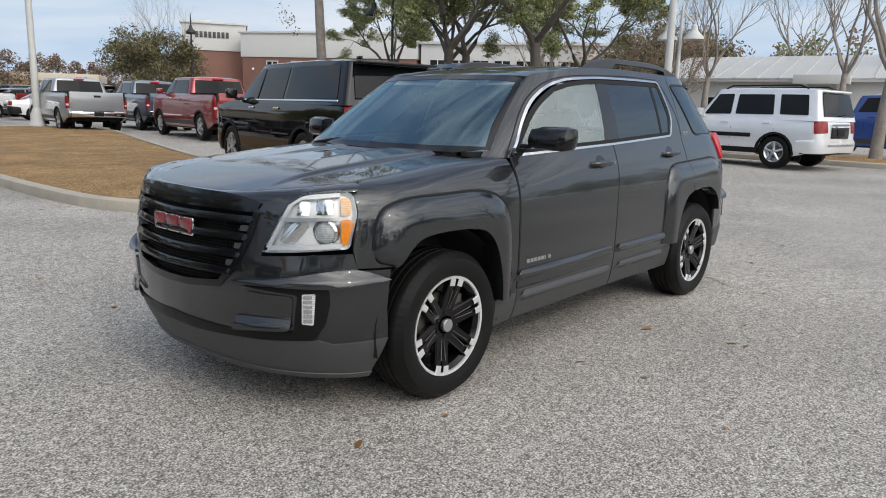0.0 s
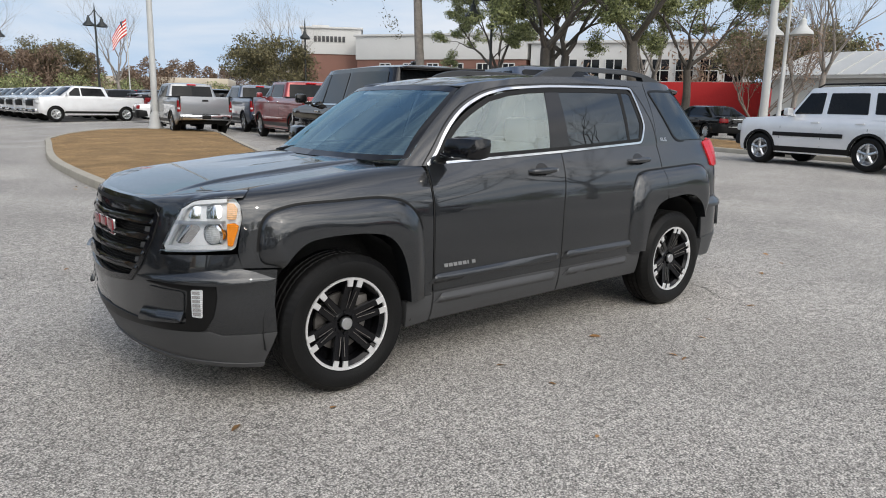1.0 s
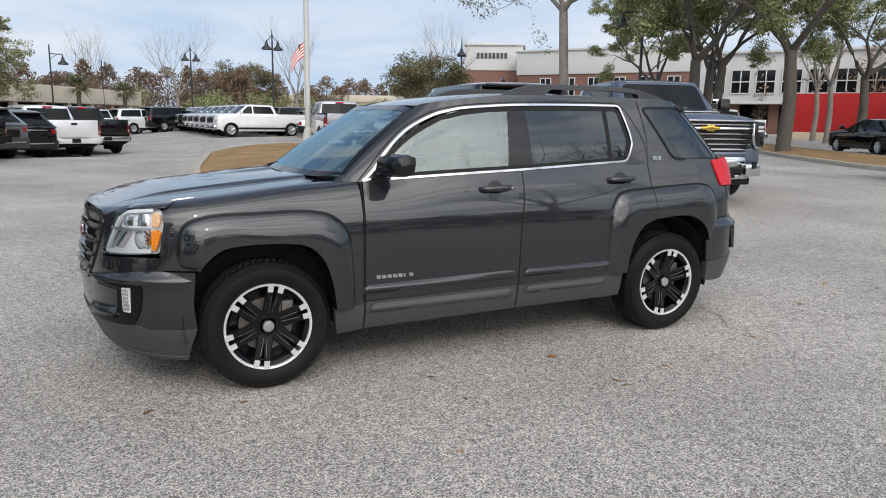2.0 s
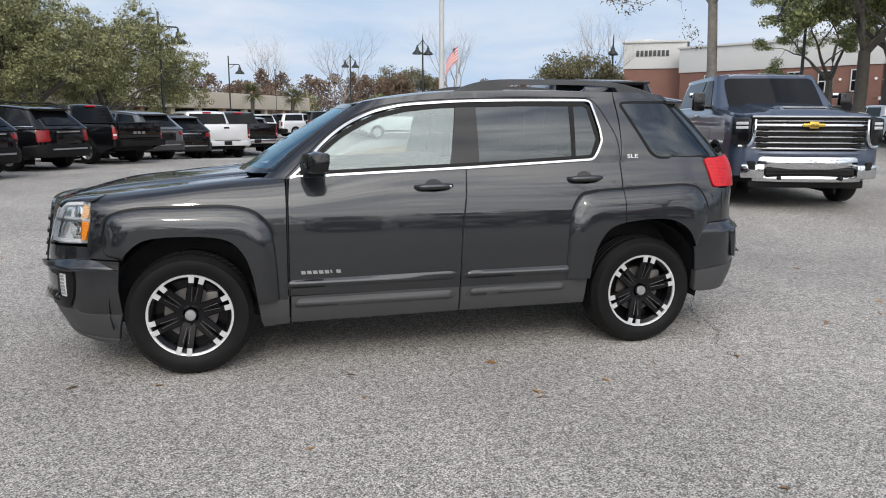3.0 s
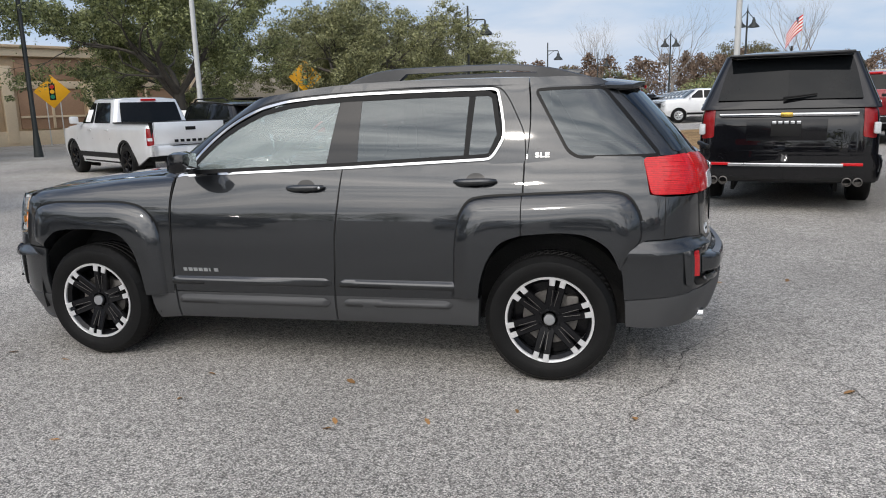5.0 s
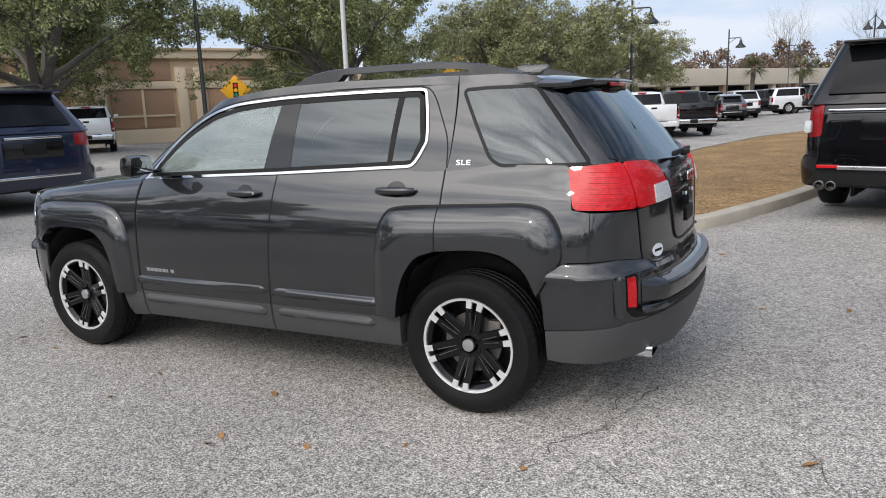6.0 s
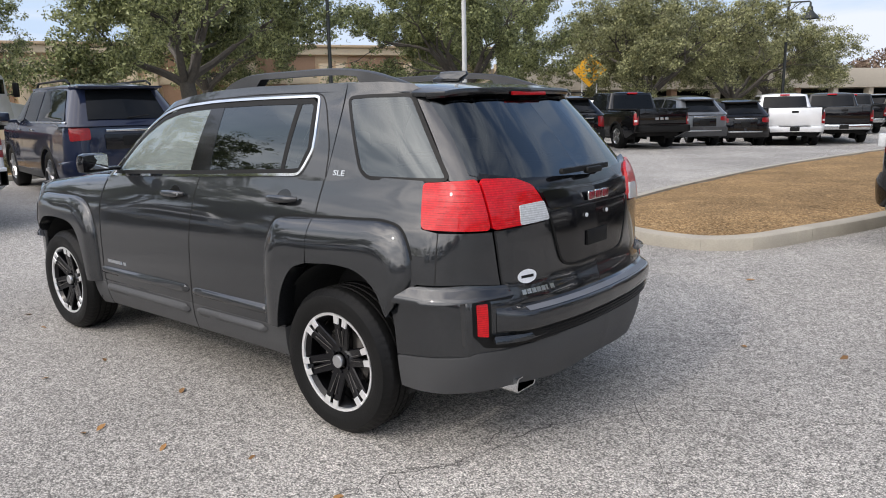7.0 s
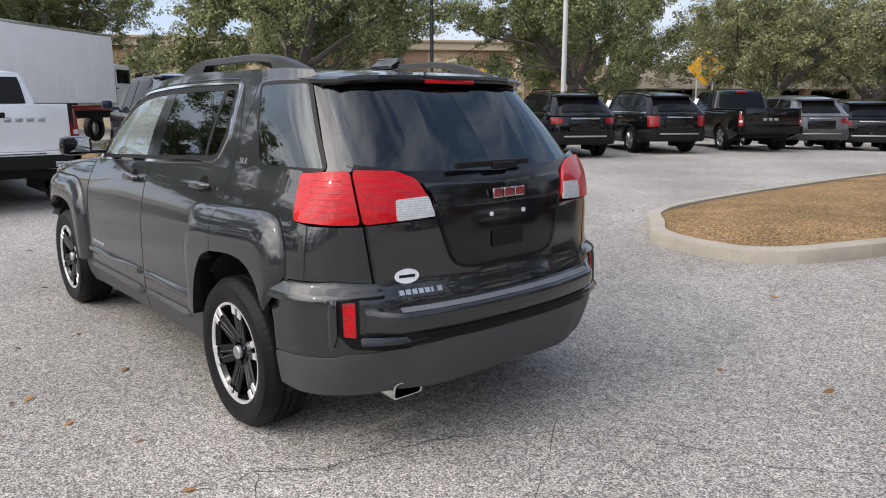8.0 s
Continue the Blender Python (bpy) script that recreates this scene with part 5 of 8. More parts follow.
    for s in (1, -1):
        half = [(1.07, s * .60), (1.10, s * .45), (1.15, s * .22), (1.165, 0), (1.02, 0), (1.0, s * .3), (.97, s * .5), (.9, s * .74), (1.05, s * .73)]
        sheet("cowl", half, lambda x, y: (x, y, 1.135 - .02 * (abs(y) / .7) ** 2), M_TRIM, car, step=0.08, thick=0.02, flip=False)
    roofh = [(.415, 0), (.405, .28), (.385, .45), (.345, .55), (.25, .60), (.05, .622), (-.4, .632), (-.9, .635), (-1.4, .628), (-1.66, .608), (-1.69, .59), (-1.70, .3), (-1.70, 0)]
    sheet("roof_panel", roofh + [(x, -y) for x, y in roofh[::-1][1:-1]], roof, P, car, step=0.05, thick=0.02)
    sp = [(-1.705, 0), (-1.705, .3), (-1.695, .59), (-1.70, .615), (-1.78, .60), (-1.85, .56), (-1.915, .40), (-1.94, 0)]
    sheet("rear_spoiler", sp + [(x, -y) for x, y in sp[::-1][1:-1]], raised(roof, lambda x, y: .004), P, car, "roof spoiler in body colour", step=0.04, thick=0.02)
    bm = bmesh.new()
    for s in (1,):
        ed = [(-1.94, 0, 0), (-1.915, .40, 0), (-1.85, .56, 0), (-1.78, .60, 0)]
        ed = [(x, -y, 0) for x, y, z in ed[::-1][:-1]] + ed
        A = [bm.verts.new((x, y, roof(x, y)[2] + .003)) for x, y, z in ed]
        B = [bm.verts.new((x + .012, y * .99, roof(x, y)[2] - .024)) for x, y, z in ed]
        C_ = [bm.verts.new((x + .10, y * .94, roof(x, y)[2] - .045)) for x, y, z in ed]
        for i in range(len(ed) - 1):
            bm.faces.new((A[i], A[i + 1], B[i + 1], B[i]))
            bm.faces.new((B[i], B[i + 1], C_[i + 1], C_[i]))
    bmesh.ops.recalc_face_normals(bm, faces=bm.faces)
    part("spoiler_edge", bm, M_BLACKGLOSS, car)
    block("brake_light", (-1.928, 0, 1.597), (.012, .30, .018), M_RED, car, "red high brake light", .004)
    ws = [(0, 1.15), (.35, 1.15), (.58, 1.152), (.72, 1.16), (.66, 1.30), (.60, 1.45), (.555, 1.555), (.45, 1.568), (0, 1.576)]
    for mir in (False, True):
        sheet("windscreen", on_face(ws, False), up, M_GLASS_SHIELD, car, "blue-tinted windscreen, reflected sky blue mixed into its film and gloss", step=0.1, thick=0.005, mirror=mir, flip=True)
        edge = band([(0, 1.163), (.35, 1.163), (.58, 1.165), (.70, 1.175), (.645, 1.30), (.588, 1.45), (.545, 1.545), (.45, 1.558), (0, 1.566)], .03)
        sheet("windscreen_border", on_face(edge, False), raised(up, .0015, True), M_BLACKGLOSS, car, step=0.1, thick=0.002, mirror=mir, flip=True)
        rg = [(0, 1.205), (.35, 1.212), (.62, 1.235), (.665, 1.255), (.62, 1.40), (.575, 1.585), (.4, 1.60), (0, 1.60)]
        sheet("rear_glass", on_face(rg, True), raised(up, .004, True), M_GLASS_DARK, car, "dark rear glass", step=0.1, thick=0.006, mirror=mir, flip=True)
    # bumper step with a pale strip on top, and the ribbed strip under it, across the tail
    def across(name, prof, reach, fade, mat, lift=0.0, n=48, lab=""):
        pr = catmull(prof, 5)
        bm = bmesh.new()
        ys_ = PLAN[:60, 1]
        prev = None
        for i in range(n + 1):
            y = -reach + 2 * reach * i / n
            u = float(np.interp(abs(y), ys_, PLAN_U[:60]))
            k = smooth((reach + .02 - abs(y)) / fade) if fade else 1.0
            col = []
            for z, h in pr:
                p = raised(low, lift + .004 + h * k, True)(u, z)
                col.append(bm.verts.new((p[0], p[1] if y >= 0 else -p[1], z)))
            if prev:
                for q in range(len(col) - 1):
                    bm.faces.new((prev[q], col[q], col[q + 1], prev[q + 1]))
            prev = col
        bmesh.ops.recalc_face_normals(bm, faces=bm.faces)
        if sum(f.normal.x for f in bm.faces) > 0:
            bmesh.ops.reverse_faces(bm, faces=bm.faces)
        return part(name, bm, mat, car, lab)
    across("bumper_step", [(.708, -.01), (.701, .012), (.691, .042), (.681, .054), (.660, .058), (.632, .056), (.608, .048), (.600, .02)], .70, .16, P)
    # paler strip paints the sky's reflection onto the step's upper face
    across("step_pad", [(.702, .012), (.6905, .044)], .575, 0, M_STEPSKY, .0035, 32, "top of the bumper step, sky reflection put into its grey")
    across("bumper_grid", [(.604, .036), (.548, .036), (.540, .01)], .62, .10, M_BLACKSATIN, 0, 32, "black ribbed strip")
    for k in range(4):
        zk = .552 + k * .013
        across("grid_rib", [(zk + .006, .036), (zk + .003, .042), (zk, .036)], .60, .10, M_TRIM, 0, 24)
    # wipers
    for pts in (((1.10, -.05, 1.16), (1.02, .2, 1.185), (.93, .56, 1.185)), ((1.10, -.5, 1.15), (1.06, -.25, 1.185), (1.02, .02, 1.19))):
        bm = bmesh.new()
        tube(bm, catmull(pts, 5).tolist(), .011, 6)
        part("wiper", bm, M_TRIM, car)
    bm = bmesh.new()
    box(bm, -2.275, .06, 1.248, .022, .44, .026, .008)
    box(bm, -2.285, .0, 1.238, .03, .14, .03, .01)
    part("rear_wiper", bm, M_TRIM, car, "black rear wiper")
    # badges as plain shapes
    bm = bmesh.new()
    for k in range(3):
        box(bm, 2.318, .115 - .115 * k, .832, .018, .095, .072, .01)
    part("front_emblem", bm, M_EMBLEM, car, "red emblem with bright edges")
    bm = bmesh.new()
    for k in range(3):
        box(bm, 2.312, .115 - .115 * k, .832, .018, .107, .084, .01)
    part("emblem_edge", bm, M_CHROME, car)
    bm = bmesh.new()
    for k in range(3):
        box(bm, -2.318, -.066 + .066 * k, 1.124, .012, .054, .036, .006)
    part("rear_emblem", bm, M_EMBLEM, car, "red emblem with bright edges")
    bm = bmesh.new()
    for k in range(3):
        box(bm, -2.314, -.066 + .066 * k, 1.124, .012, .062, .044, .006)
    part("emblem_edge", bm, M_CHROME, car)
    for mir in (False, True):
        for k in range(7):
            u = .795 - k * .0345
            w = .026 if k != 5 else .010
            sheet("name_badge", [(u - .004, .570), (u, .590), (u - w, .590), (u - w - .004, .570)], raised(low, .004, True), M_SATIN, car, step=0.05, thick=0.004, mirror=mir, flip=True)
    for k in range(7):
        u = -2.425 - k * .029
        w = .022 if k != 5 else .009
        sheet("name_badge", [(u - .003, .744), (u, .764), (u - w, .764), (u - w - .003, .744)], raised(low, .004, True), M_SATIN, car, step=0.05, thick=0.004, mirror=False, flip=True)
    oval = [(-2.415 - .053 + .055 * math.cos(t), .818 + .030 * math.sin(t)) for t in np.linspace(0, 6.283, 29)[:-1]]
    ov = sheet("dealer_sticker", oval, raised(low, .003, True), M_PLATE, car, "white oval sticker with a dark line of print", step=0.03, thick=0.002, flip=True)
    sheet("print_bar", [(-2.432, .812), (-2.504, .812), (-2.504, .824), (-2.432, .824)], raised(low, .0045, True), M_TRIM, ov, step=0.05, thick=0.001, flip=True)
    me_m = Matrix.Translation((-1.378, low(-1.378, 1.243)[1] + .004, 1.243)) @ Matrix.Rotation(radians(180), 4, "Z") @ Matrix.Rotation(radians(69), 4, "X")
    text_mesh("trim_badge", "SLE", .037, .002, M_SATIN, car, me_m @ Matrix.Diagonal((1.5, 1, 1, 1)), "bright trim letters")
    for yy in (.10, -.10):
        bm = bmesh.new()
        lathe(bm, [(.010, 0), (.010, -.006), (.0005, -.008)], 12, "x", Matrix.Translation((low(U_REAR, 1.035)[0] - .004, yy, 1.035)))
        part("plate_clip", bm, M_PLATE, car, "white plastic plate clip")
    block("plate_bracket", (low(U_REAR, .925)[0] - .006, 0, .925), (.012, .19, .07), M_TRIM, car, "", .004)
    # aerial fin on the roof
    bm = bmesh.new()
    box(bm, -1.42, 0, 1.695, .19, .055, .055, .018)
    for v in bm.verts:
        if v.co.z > 1.70:
            v.co.x -= .035
            v.co.y *= .45
    part("aerial_fin", bm, M_PAINT_GREY, car, "small fin aerial")
    # interior
    for s in (1, -1):
        bm = bmesh.new()
        box(bm, .10, s * .36, .62, .52, .50, .16, .06)
        box(bm, -.20, s * .36, .93, .16, .48, .60, .07, Matrix.Rotation(radians(-14), 4, "Y"))
        box(bm, -.30, s * .36, 1.30, .09, .25, .17, .04)
        part("front_seat", bm, M_SEAT, car)
    bm = bmesh.new()
    box(bm, -.80, 0, .64, .40, 1.00, .16, .06)
    box(bm, -1.12, 0, .93, .16, 1.00, .58, .07, Matrix.Rotation(radians(-14), 4, "Y"))
    for yy in (.38, -.38):
        box(bm, -1.24, yy, 1.28, .09, .25, .14, .04)
    part("rear_seat", bm, M_SEAT, car)
    bm = bmesh.new()
    box(bm, .88, 0, 1.02, .42, 1.42, .16, .06)
    box(bm, .76, 0, .80, .34, 1.40, .40, .05)
    part("dashboard", bm, M_DASH, car)
    bm = bmesh.new()
    mm = Matrix.Translation((.53, .36, 1.02)) @ Matrix.Rotation(radians(-65), 4, "Y")
    ring = [mm @ Vector((.185 * math.cos(t), .185 * math.sin(t), 0)) for t in np.linspace(0, 6.2832, 25)]
    tube(bm, ring, .015, 8, False)
    box(bm, .54, .36, 1.015, .05, .30, .05, .01, Matrix.Rotation(radians(-25), 4, "Y"))
    part("steering_wheel", bm, M_DASH, car)
    bm = bmesh.new()
    box(bm, .56, 0, 1.47, .03, .24, .065, .015)
    part("inside_mirror", bm, M_DASH, car)
    bm = bmesh.new()
    box(bm, -.02, 0, .42, 3.6, 1.00, .34, .03)
    box(bm, -.02, 0, .36, 1.8, 1.62, .16, .03)
    box(bm, 1.75, 0, .62, .9, 1.0, .60, .05)
    box(bm, -1.85, 0, .60, .6, 1.0, .50, .05)
    part("underbody", bm, M_DARK, car)
    for s in (1, -1):
        bm = bmesh.new()
        box(bm, -.03, s * .755, .80, 1.68, .05, .60, .02)
        part("door_lining", bm, M_LINING, car)
        block("sun_visor", (.33, s * .36, 1.545), (.14, .40, .02), M_SEAT, car, "", .01, Matrix.Rotation(radians(25), 4, "Y"))
    half_l = [(.30, 0), (.28, .40), (.10, .54), (-1.5, .56), (-1.62, .40), (-1.62, 0)]
    sheet("headliner", half_l + [(x, -y) for x, y in half_l[::-1][1:-1]], lambda x, y: (x, y, roof(x, y)[2] - .035), M_LINING, car, step=.15, thick=.01)
    block("window_sticker", (.475, .30, 1.535), (.002, .05, .05), M_PLATE, car, "", 0, Matrix.Rotation(radians(-50), 4, "Y"))
    for xc in (1.4285, -1.4285):
        for s in (1, -1):
            make_wheel(car, xc, s * .905, .358, .243, .225, s)
    return car


M_LAMPWHITE = plain("lamp_reflector", (0.86, 0.87, 0.88), 0.30, 0.25, 0.06, 14, 60)
M_HEADGLASS = glass("head_lamp_glass", (1.0, 1.0, 1.0), 0.98, 0.006, 1.38)
M_AMBERPALE = lens("pale_amber_lens", (0.80, 0.50, 0.28))
M_RAIL = plain("satin_rail", (0.032, 0.033, 0.035), 0.38, 0, 0.1, 6, 120, 0.08)
M_EMBLEM = plain("emblem_red", (0.20, 0.012, 0.02), 0.25, 0, 0.08, 8, 60, 0, 0.8)
hero = build_hero()

# ---- parked vehicles ----
def plan_half(L, W, rf, rr, bow=0.05):
    """Half outline of a body in plan, tail middle to nose middle."""
    p = [(-L / 2, 0), (-L / 2 + .01, W / 4), (-L / 2 + .02, W / 2 - rr)]
    for k in range(1, 6):
        a = radians(180 - 90 * k / 5)
        p.append((-L / 2 + .02 + rr + rr * math.cos(a), W / 2 - rr + rr * math.sin(a)))
    for t in (.25, .5, .75):
        x0, x1 = -L / 2 + rr, L / 2 - rf - bow
        p.append((x0 + (x1 - x0) * t, W / 2 + .004))
    for k in range(0, 6):
        a = radians(90 - 80 * k / 5)
        p.append((L / 2 - bow - rf + rf * math.cos(a), W / 2 - rf + rf * math.sin(a)))
    p += [(L / 2 - bow * .25, W / 4 * .8), (L / 2, 0)]
    c = catmull(p, 4)
    u = np.concatenate(([0], np.cumsum(np.linalg.norm(np.diff(c, axis=0), axis=1))))
    k = int(np.argmin(np.abs(c[:, 0])))
    return c, u - u[k] + c[k, 0]


def make_vehicle(name, label, category, m, kind, paint_mat, d, lamp=None, wheel_mat=None, bumper_mat=None, bumper_trim=None, style="five", fine=0.10, extras=(), group="", lite=False):
    """A parked vehicle on its four wheels. d: length, width, height, wheelbase, front overhang, wheel radius, belt, bonnet height."""
    L, W, H, wb, fo, wr, belt, hz = d
    car = thing(name, label, category, m, group)
    wheel_mat = wheel_mat or M_SATIN
    bumper_mat = bumper_mat or M_TRIM
    xo = (wb / 2 + fo) - L / 2                     # body centre from the middle of the wheelbase
    soft_form = "round" in extras
    c, cu = plan_half(L, W, .42 if soft_form else (.34 if kind != "truck" else .26), .16 if kind in ("pickup", "truck") else (.36 if soft_form else .22), .10 if soft_form else .05)
    u0, u1 = float(cu[0]), float(cu[-1])
    zc = .24 if kind == "sedan" else (.30 if kind == "suv" else .42)
    prof = curve_fn([(zc - .15, -.09), (zc, -.05), (zc + .15, -.01), (.65, 0), (.85, -.005), (belt - .08, -.03), (belt, -.06), (belt + .25, -.15)])

    def body(u, z):
        uu = min(max(u, u0), u1)
        x, y = float(np.interp(uu, cu, c[:, 0])), float(np.interp(uu, cu, c[:, 1]))
        a, b = max(uu - .05, u0), min(uu + .05, u1)
        tx, ty = np.interp(b, cu, c[:, 0]) - np.interp(a, cu, c[:, 0]), np.interp(b, cu, c[:, 1]) - np.interp(a, cu, c[:, 1])
        if uu > u1 - .05:
            tx, ty = 0, -1
        if uu < u0 + .05:
            tx, ty = 0, 1
        n = math.hypot(tx, ty)
        k = prof(z)
        y *= 1 - (.045 if kind in ('suv', 'sedan') else .012) * smooth((-x - L / 2 + 1.3) / 1.3)
        return (xo + x - ty / n * k, y + tx / n * k, z)
    nose, tail = L / 2 + xo, -L / 2 + xo
    cowl = nose - (1.25 if kind in ("pickup", "truck") else 1.15) - (.12 if kind == "truck" else 0)
    if "upright" in extras:
        cowl = nose - 1.32
    uc = cowl - xo
    bedtop = belt + (.05 if kind in ("pickup", "truck") else 0)
    if kind in ("pickup", "truck"):
        cab_r = cowl - (2.60 if wb > 3.5 else 2.30)
    else:
        cab_r = tail + .03
    ra = wr * 1.13

    def archpts(xw):
        return [(xw - xo + ra * math.cos(radians(a)), wr * .98 + ra * math.sin(radians(a))) for a in range(190, -11, -20)]
    bot = [(u0, zc + .12), (-L / 2 + .1, zc + .10)] + archpts(-wb / 2) + archpts(wb / 2) + [(L / 2 - .25, zc + .02), (u1, zc + .05)]
    top = [(u1, hz - .16), (L / 2 + .02, hz - .12), (L / 2 - .15, hz - .05), (uc + .3, belt - .03), (uc, belt), (cab_r - xo, bedtop), (-L / 2 + .1, bedtop), (u0, bedtop)]
    for mir in (False, True):
        kw = dict(mirror=mir, flip=True)
        sheet("body_side", bot + top, body, paint_mat, car, step=fine, thick=0.06, **kw)
        sheet("sill", [(-wb / 2 + ra - xo - .02, zc + .02), (-wb / 2 + ra - xo, zc + .14), (wb / 2 - ra - xo, zc + .14), (wb / 2 - ra - xo + .02, zc + .02)], raised(body, .006, True), M_CLAD if paint_mat is not M_P_WHITE else M_TRIM, car, step=.3, thick=0.05, **kw)
        for xw in () if lite else (-wb / 2, wb / 2):
            arc = [(xw - xo + (ra + .015) * math.cos(radians(a)), wr * .98 + (ra + .015) * math.sin(radians(a))) for a in range(186, -7, -16)]
            sheet("arch_trim", band(arc, .05), raised(body, .012, True), M_TRIM if kind != "sedan" else paint_mat, car, step=.12, thick=0.04, **kw)
        # door shut lines and handles
        n_doors = 2
        dx0 = cowl - .02
        dl = 1.05
        for k in range(n_doors + 1):
            uu = dx0 - xo - k * dl
            if lite:
                break
            sheet("shut_line", [(uu, zc + .16), (uu, belt - .01), (uu - .008, belt - .01), (uu - .008, zc + .16)], raised(body, .0015, True), M_DARK, car, step=.3, thick=0.001, **kw)
            if k < n_doors:
                yy = body(uu - dl + .17, belt - .10)[1] + .02
                block("door_handle", (uu - dl + .17 + xo, -yy if mir else yy, belt - .10), (.20, .028, .032), M_CHROME if "chrome" in extras else paint_mat, car, "", .01)
    # bonnet
    hh = [(nose - .03, 0), (nose - .08, W * .28), (nose - .22, W * .42), (nose - .5, W / 2 - .10), (cowl - .05, W / 2 - .09), (cowl - .05, 0)]

    def bonnet(x, y):
        t = min(1, max(0, (x - cowl) / (nose - cowl)))
        z = belt + .02 + (hz - .05 - belt) * t - .09 * smooth((t - .82) / .2)
        z += (.035 if kind != "truck" else .06) * (1 - (abs(y) / (W / 2)) ** 2) + (.03 * smooth((W * .27 - abs(y)) / .08) if kind in ("pickup", "truck") else 0)
        return (x, y, z)
    sheet("bonnet", hh + [(x, -y) for x, y in hh[::-1][1:-1]], bonnet, paint_mat, car, step=fine, thick=0.08)
    # cabin
    rake_f = .85 if kind == "sedan" else (.72 if kind in ("suv", "pickup") else .62)
    rake_r = {"sedan": .75, "suv": .30, "pickup": .18, "truck": .14}[kind]
    if "upright" in extras:
        rake_f, rake_r = .50, .16
    if soft_form:
        rake_f, rake_r = .86, .52
    xb0, xb1 = cab_r, cowl + .05
    if kind == "sedan":
        xb0 = tail + .65
    Bc, _ = plan_half(xb1 - xb0, W - .12, .26 if soft_form else .22, .28 if soft_form else .12, .08)
    Tc, _ = plan_half(xb1 - xb0 - rake_f - rake_r, W - (.66 if soft_form else (.60 if kind in ('suv', 'sedan') and 'upright' not in extras else .46)), .16, .20 if soft_form else .10, .06)
    Bc = Bc + np.array(((xb0 + xb1) / 2, 0))
    Tc = Tc + np.array(((xb0 + rake_r + xb1 - rake_f) / 2, 0))
    N = len(Bc) - 1
    zr = H - .05

    def sag(x):
        return ((.10 if H < 1.8 else .035) if kind == 'suv' and 'upright' not in extras else .02) * smooth((xb0 + 1.7 - x) / 1.7)

    def cabin(u, z):
        s = (z - belt) / (zr - belt)
        i = u * N
        k = np.arange(N + 1)
        bx, by, tx, ty = np.interp(i, k, Bc[:, 0]), np.interp(i, k, Bc[:, 1]), np.interp(i, k, Tc[:, 0]), np.interp(i, k, Tc[:, 1])
        x = float(bx + (tx - bx) * s)
        return (x, float(by + (ty - by) * s), z - sag(x) * s)
    uu_ = np.linspace(0.15, .85, 120)

    def cu_x(x, z):
        return float(np.interp(x, [cabin(q, z)[0] for q in uu_], uu_))
    zb, zt = belt + .05, zr - .07
    xf_b, xf_t = xb1 - .33, xb1 - rake_f - .12

    def xfront(z):
        return xf_b + (xf_t - xf_b) * (z - zb) / (zt - zb)
    b1 = dx0 - dl
    xr_b, xr_t = xb0 + .16, xb0 + rake_r + .14
    if kind == "suv":
        b2 = b1 - dl + .02
    else:
        b2 = xr_b - .03
    for mir in (False, True):
        kw = dict(mirror=mir, flip=True)
        cfine = fine * .28
        sheet("cabin_side", [(0, belt - .03), (.25, belt - .03), (.5, belt - .03), (.75, belt - .03), (1, belt - .03), (1, zr), (.75, zr), (.5, zr), (.25, zr), (0, zr)], cabin, paint_mat, car, step=.10, thick=0.02, **kw)

        def pane(nm, quad, lab=""):
            q = rounded(inset(quad, .045) if "upright" in extras else quad, .03, 3)
            sheet(nm, [(cu_x(x, z), z) for x, z in dense(q, .12)], raised(cabin, .008, True), M_GLASS_BG, car, lab, step=.2, thick=0.006, **kw)
        pane("front_window", [(xfront(zb), zb), (xfront(zt), zt), (b1 + .05, zt), (b1 + .04, zb)])
        if kind == "suv":
            pane("rear_window", [(b1 - .03, zb), (b1 - .02, zt), (b2 + .10, zt), (b2 + .02, zb)])
            pane("quarter_window", [(b2 - .08, zb + .01), (b2 + .0, zt), (xr_t + .06, zt), (xr_b + .10, zb + .01)])
        else:
            pane("rear_window", [(b1 - .03, zb), (b1 - .02, zt), (max(xr_t, b2) + .10, zt), (xr_b + .08, zb)])
        if "chrome" in extras:
            line = [(xfront(zb) + .03, zb - .02), (b1, zb - .02), (xr_b + .05, zb - .02)]
            sheet("window_chrome", [(cu_x(x, z), z) for x, z in band(dense(line, .15, False), .022)], raised(cabin, .012, True), M_CHROME, car, step=.2, thick=0.008, **kw)
        # windscreen and back light halves
        uw = [(1, zb - .02), (.90, zb - .02), (.885, zt - .02), (.90, zt + .01), (1, zt + .01)]
        sheet("windscreen", uw, raised(cabin, .020, True), M_GLASS_BG, car, step=.12, thick=0.006, **kw)
        uw = [(0, zb + (.02 if kind == "suv" else .0)), (.10, zb + .02), (.115, zt), (0, zt)]
        sheet("back_window", uw, raised(cabin, .018, True), M_GLASS_BG, car, step=.12, thick=0.006, **kw)
    # roof
    rx0, rx1 = xb0 + rake_r, xb1 - rake_f
    tp = .07 if kind in ('suv', 'sedan') and 'upright' not in extras else 0.0
    rh = [(rx1, 0), (rx1 - .03, W / 2 - .42 - tp), (rx1 - .16, W / 2 - .235 - tp), (rx0 + .12, W / 2 - .225 - tp), (rx0 + .01, W / 2 - .36 - tp), (rx0, 0)]
    if kind == "suv":
        rh[-1], rh[-2] = (rx0 - .10, 0), (rx0 - .07, W / 2 - .36 - tp)

    def rooff(x, y):
        t = (x - rx0) / (rx1 - rx0)
        return (x, y, zr - sag(x) - .005 + .055 * (1 - (abs(y) / (W / 2 - .2 - tp)) ** 4) * smooth(min(t, 1 - t) * 5 + .35))
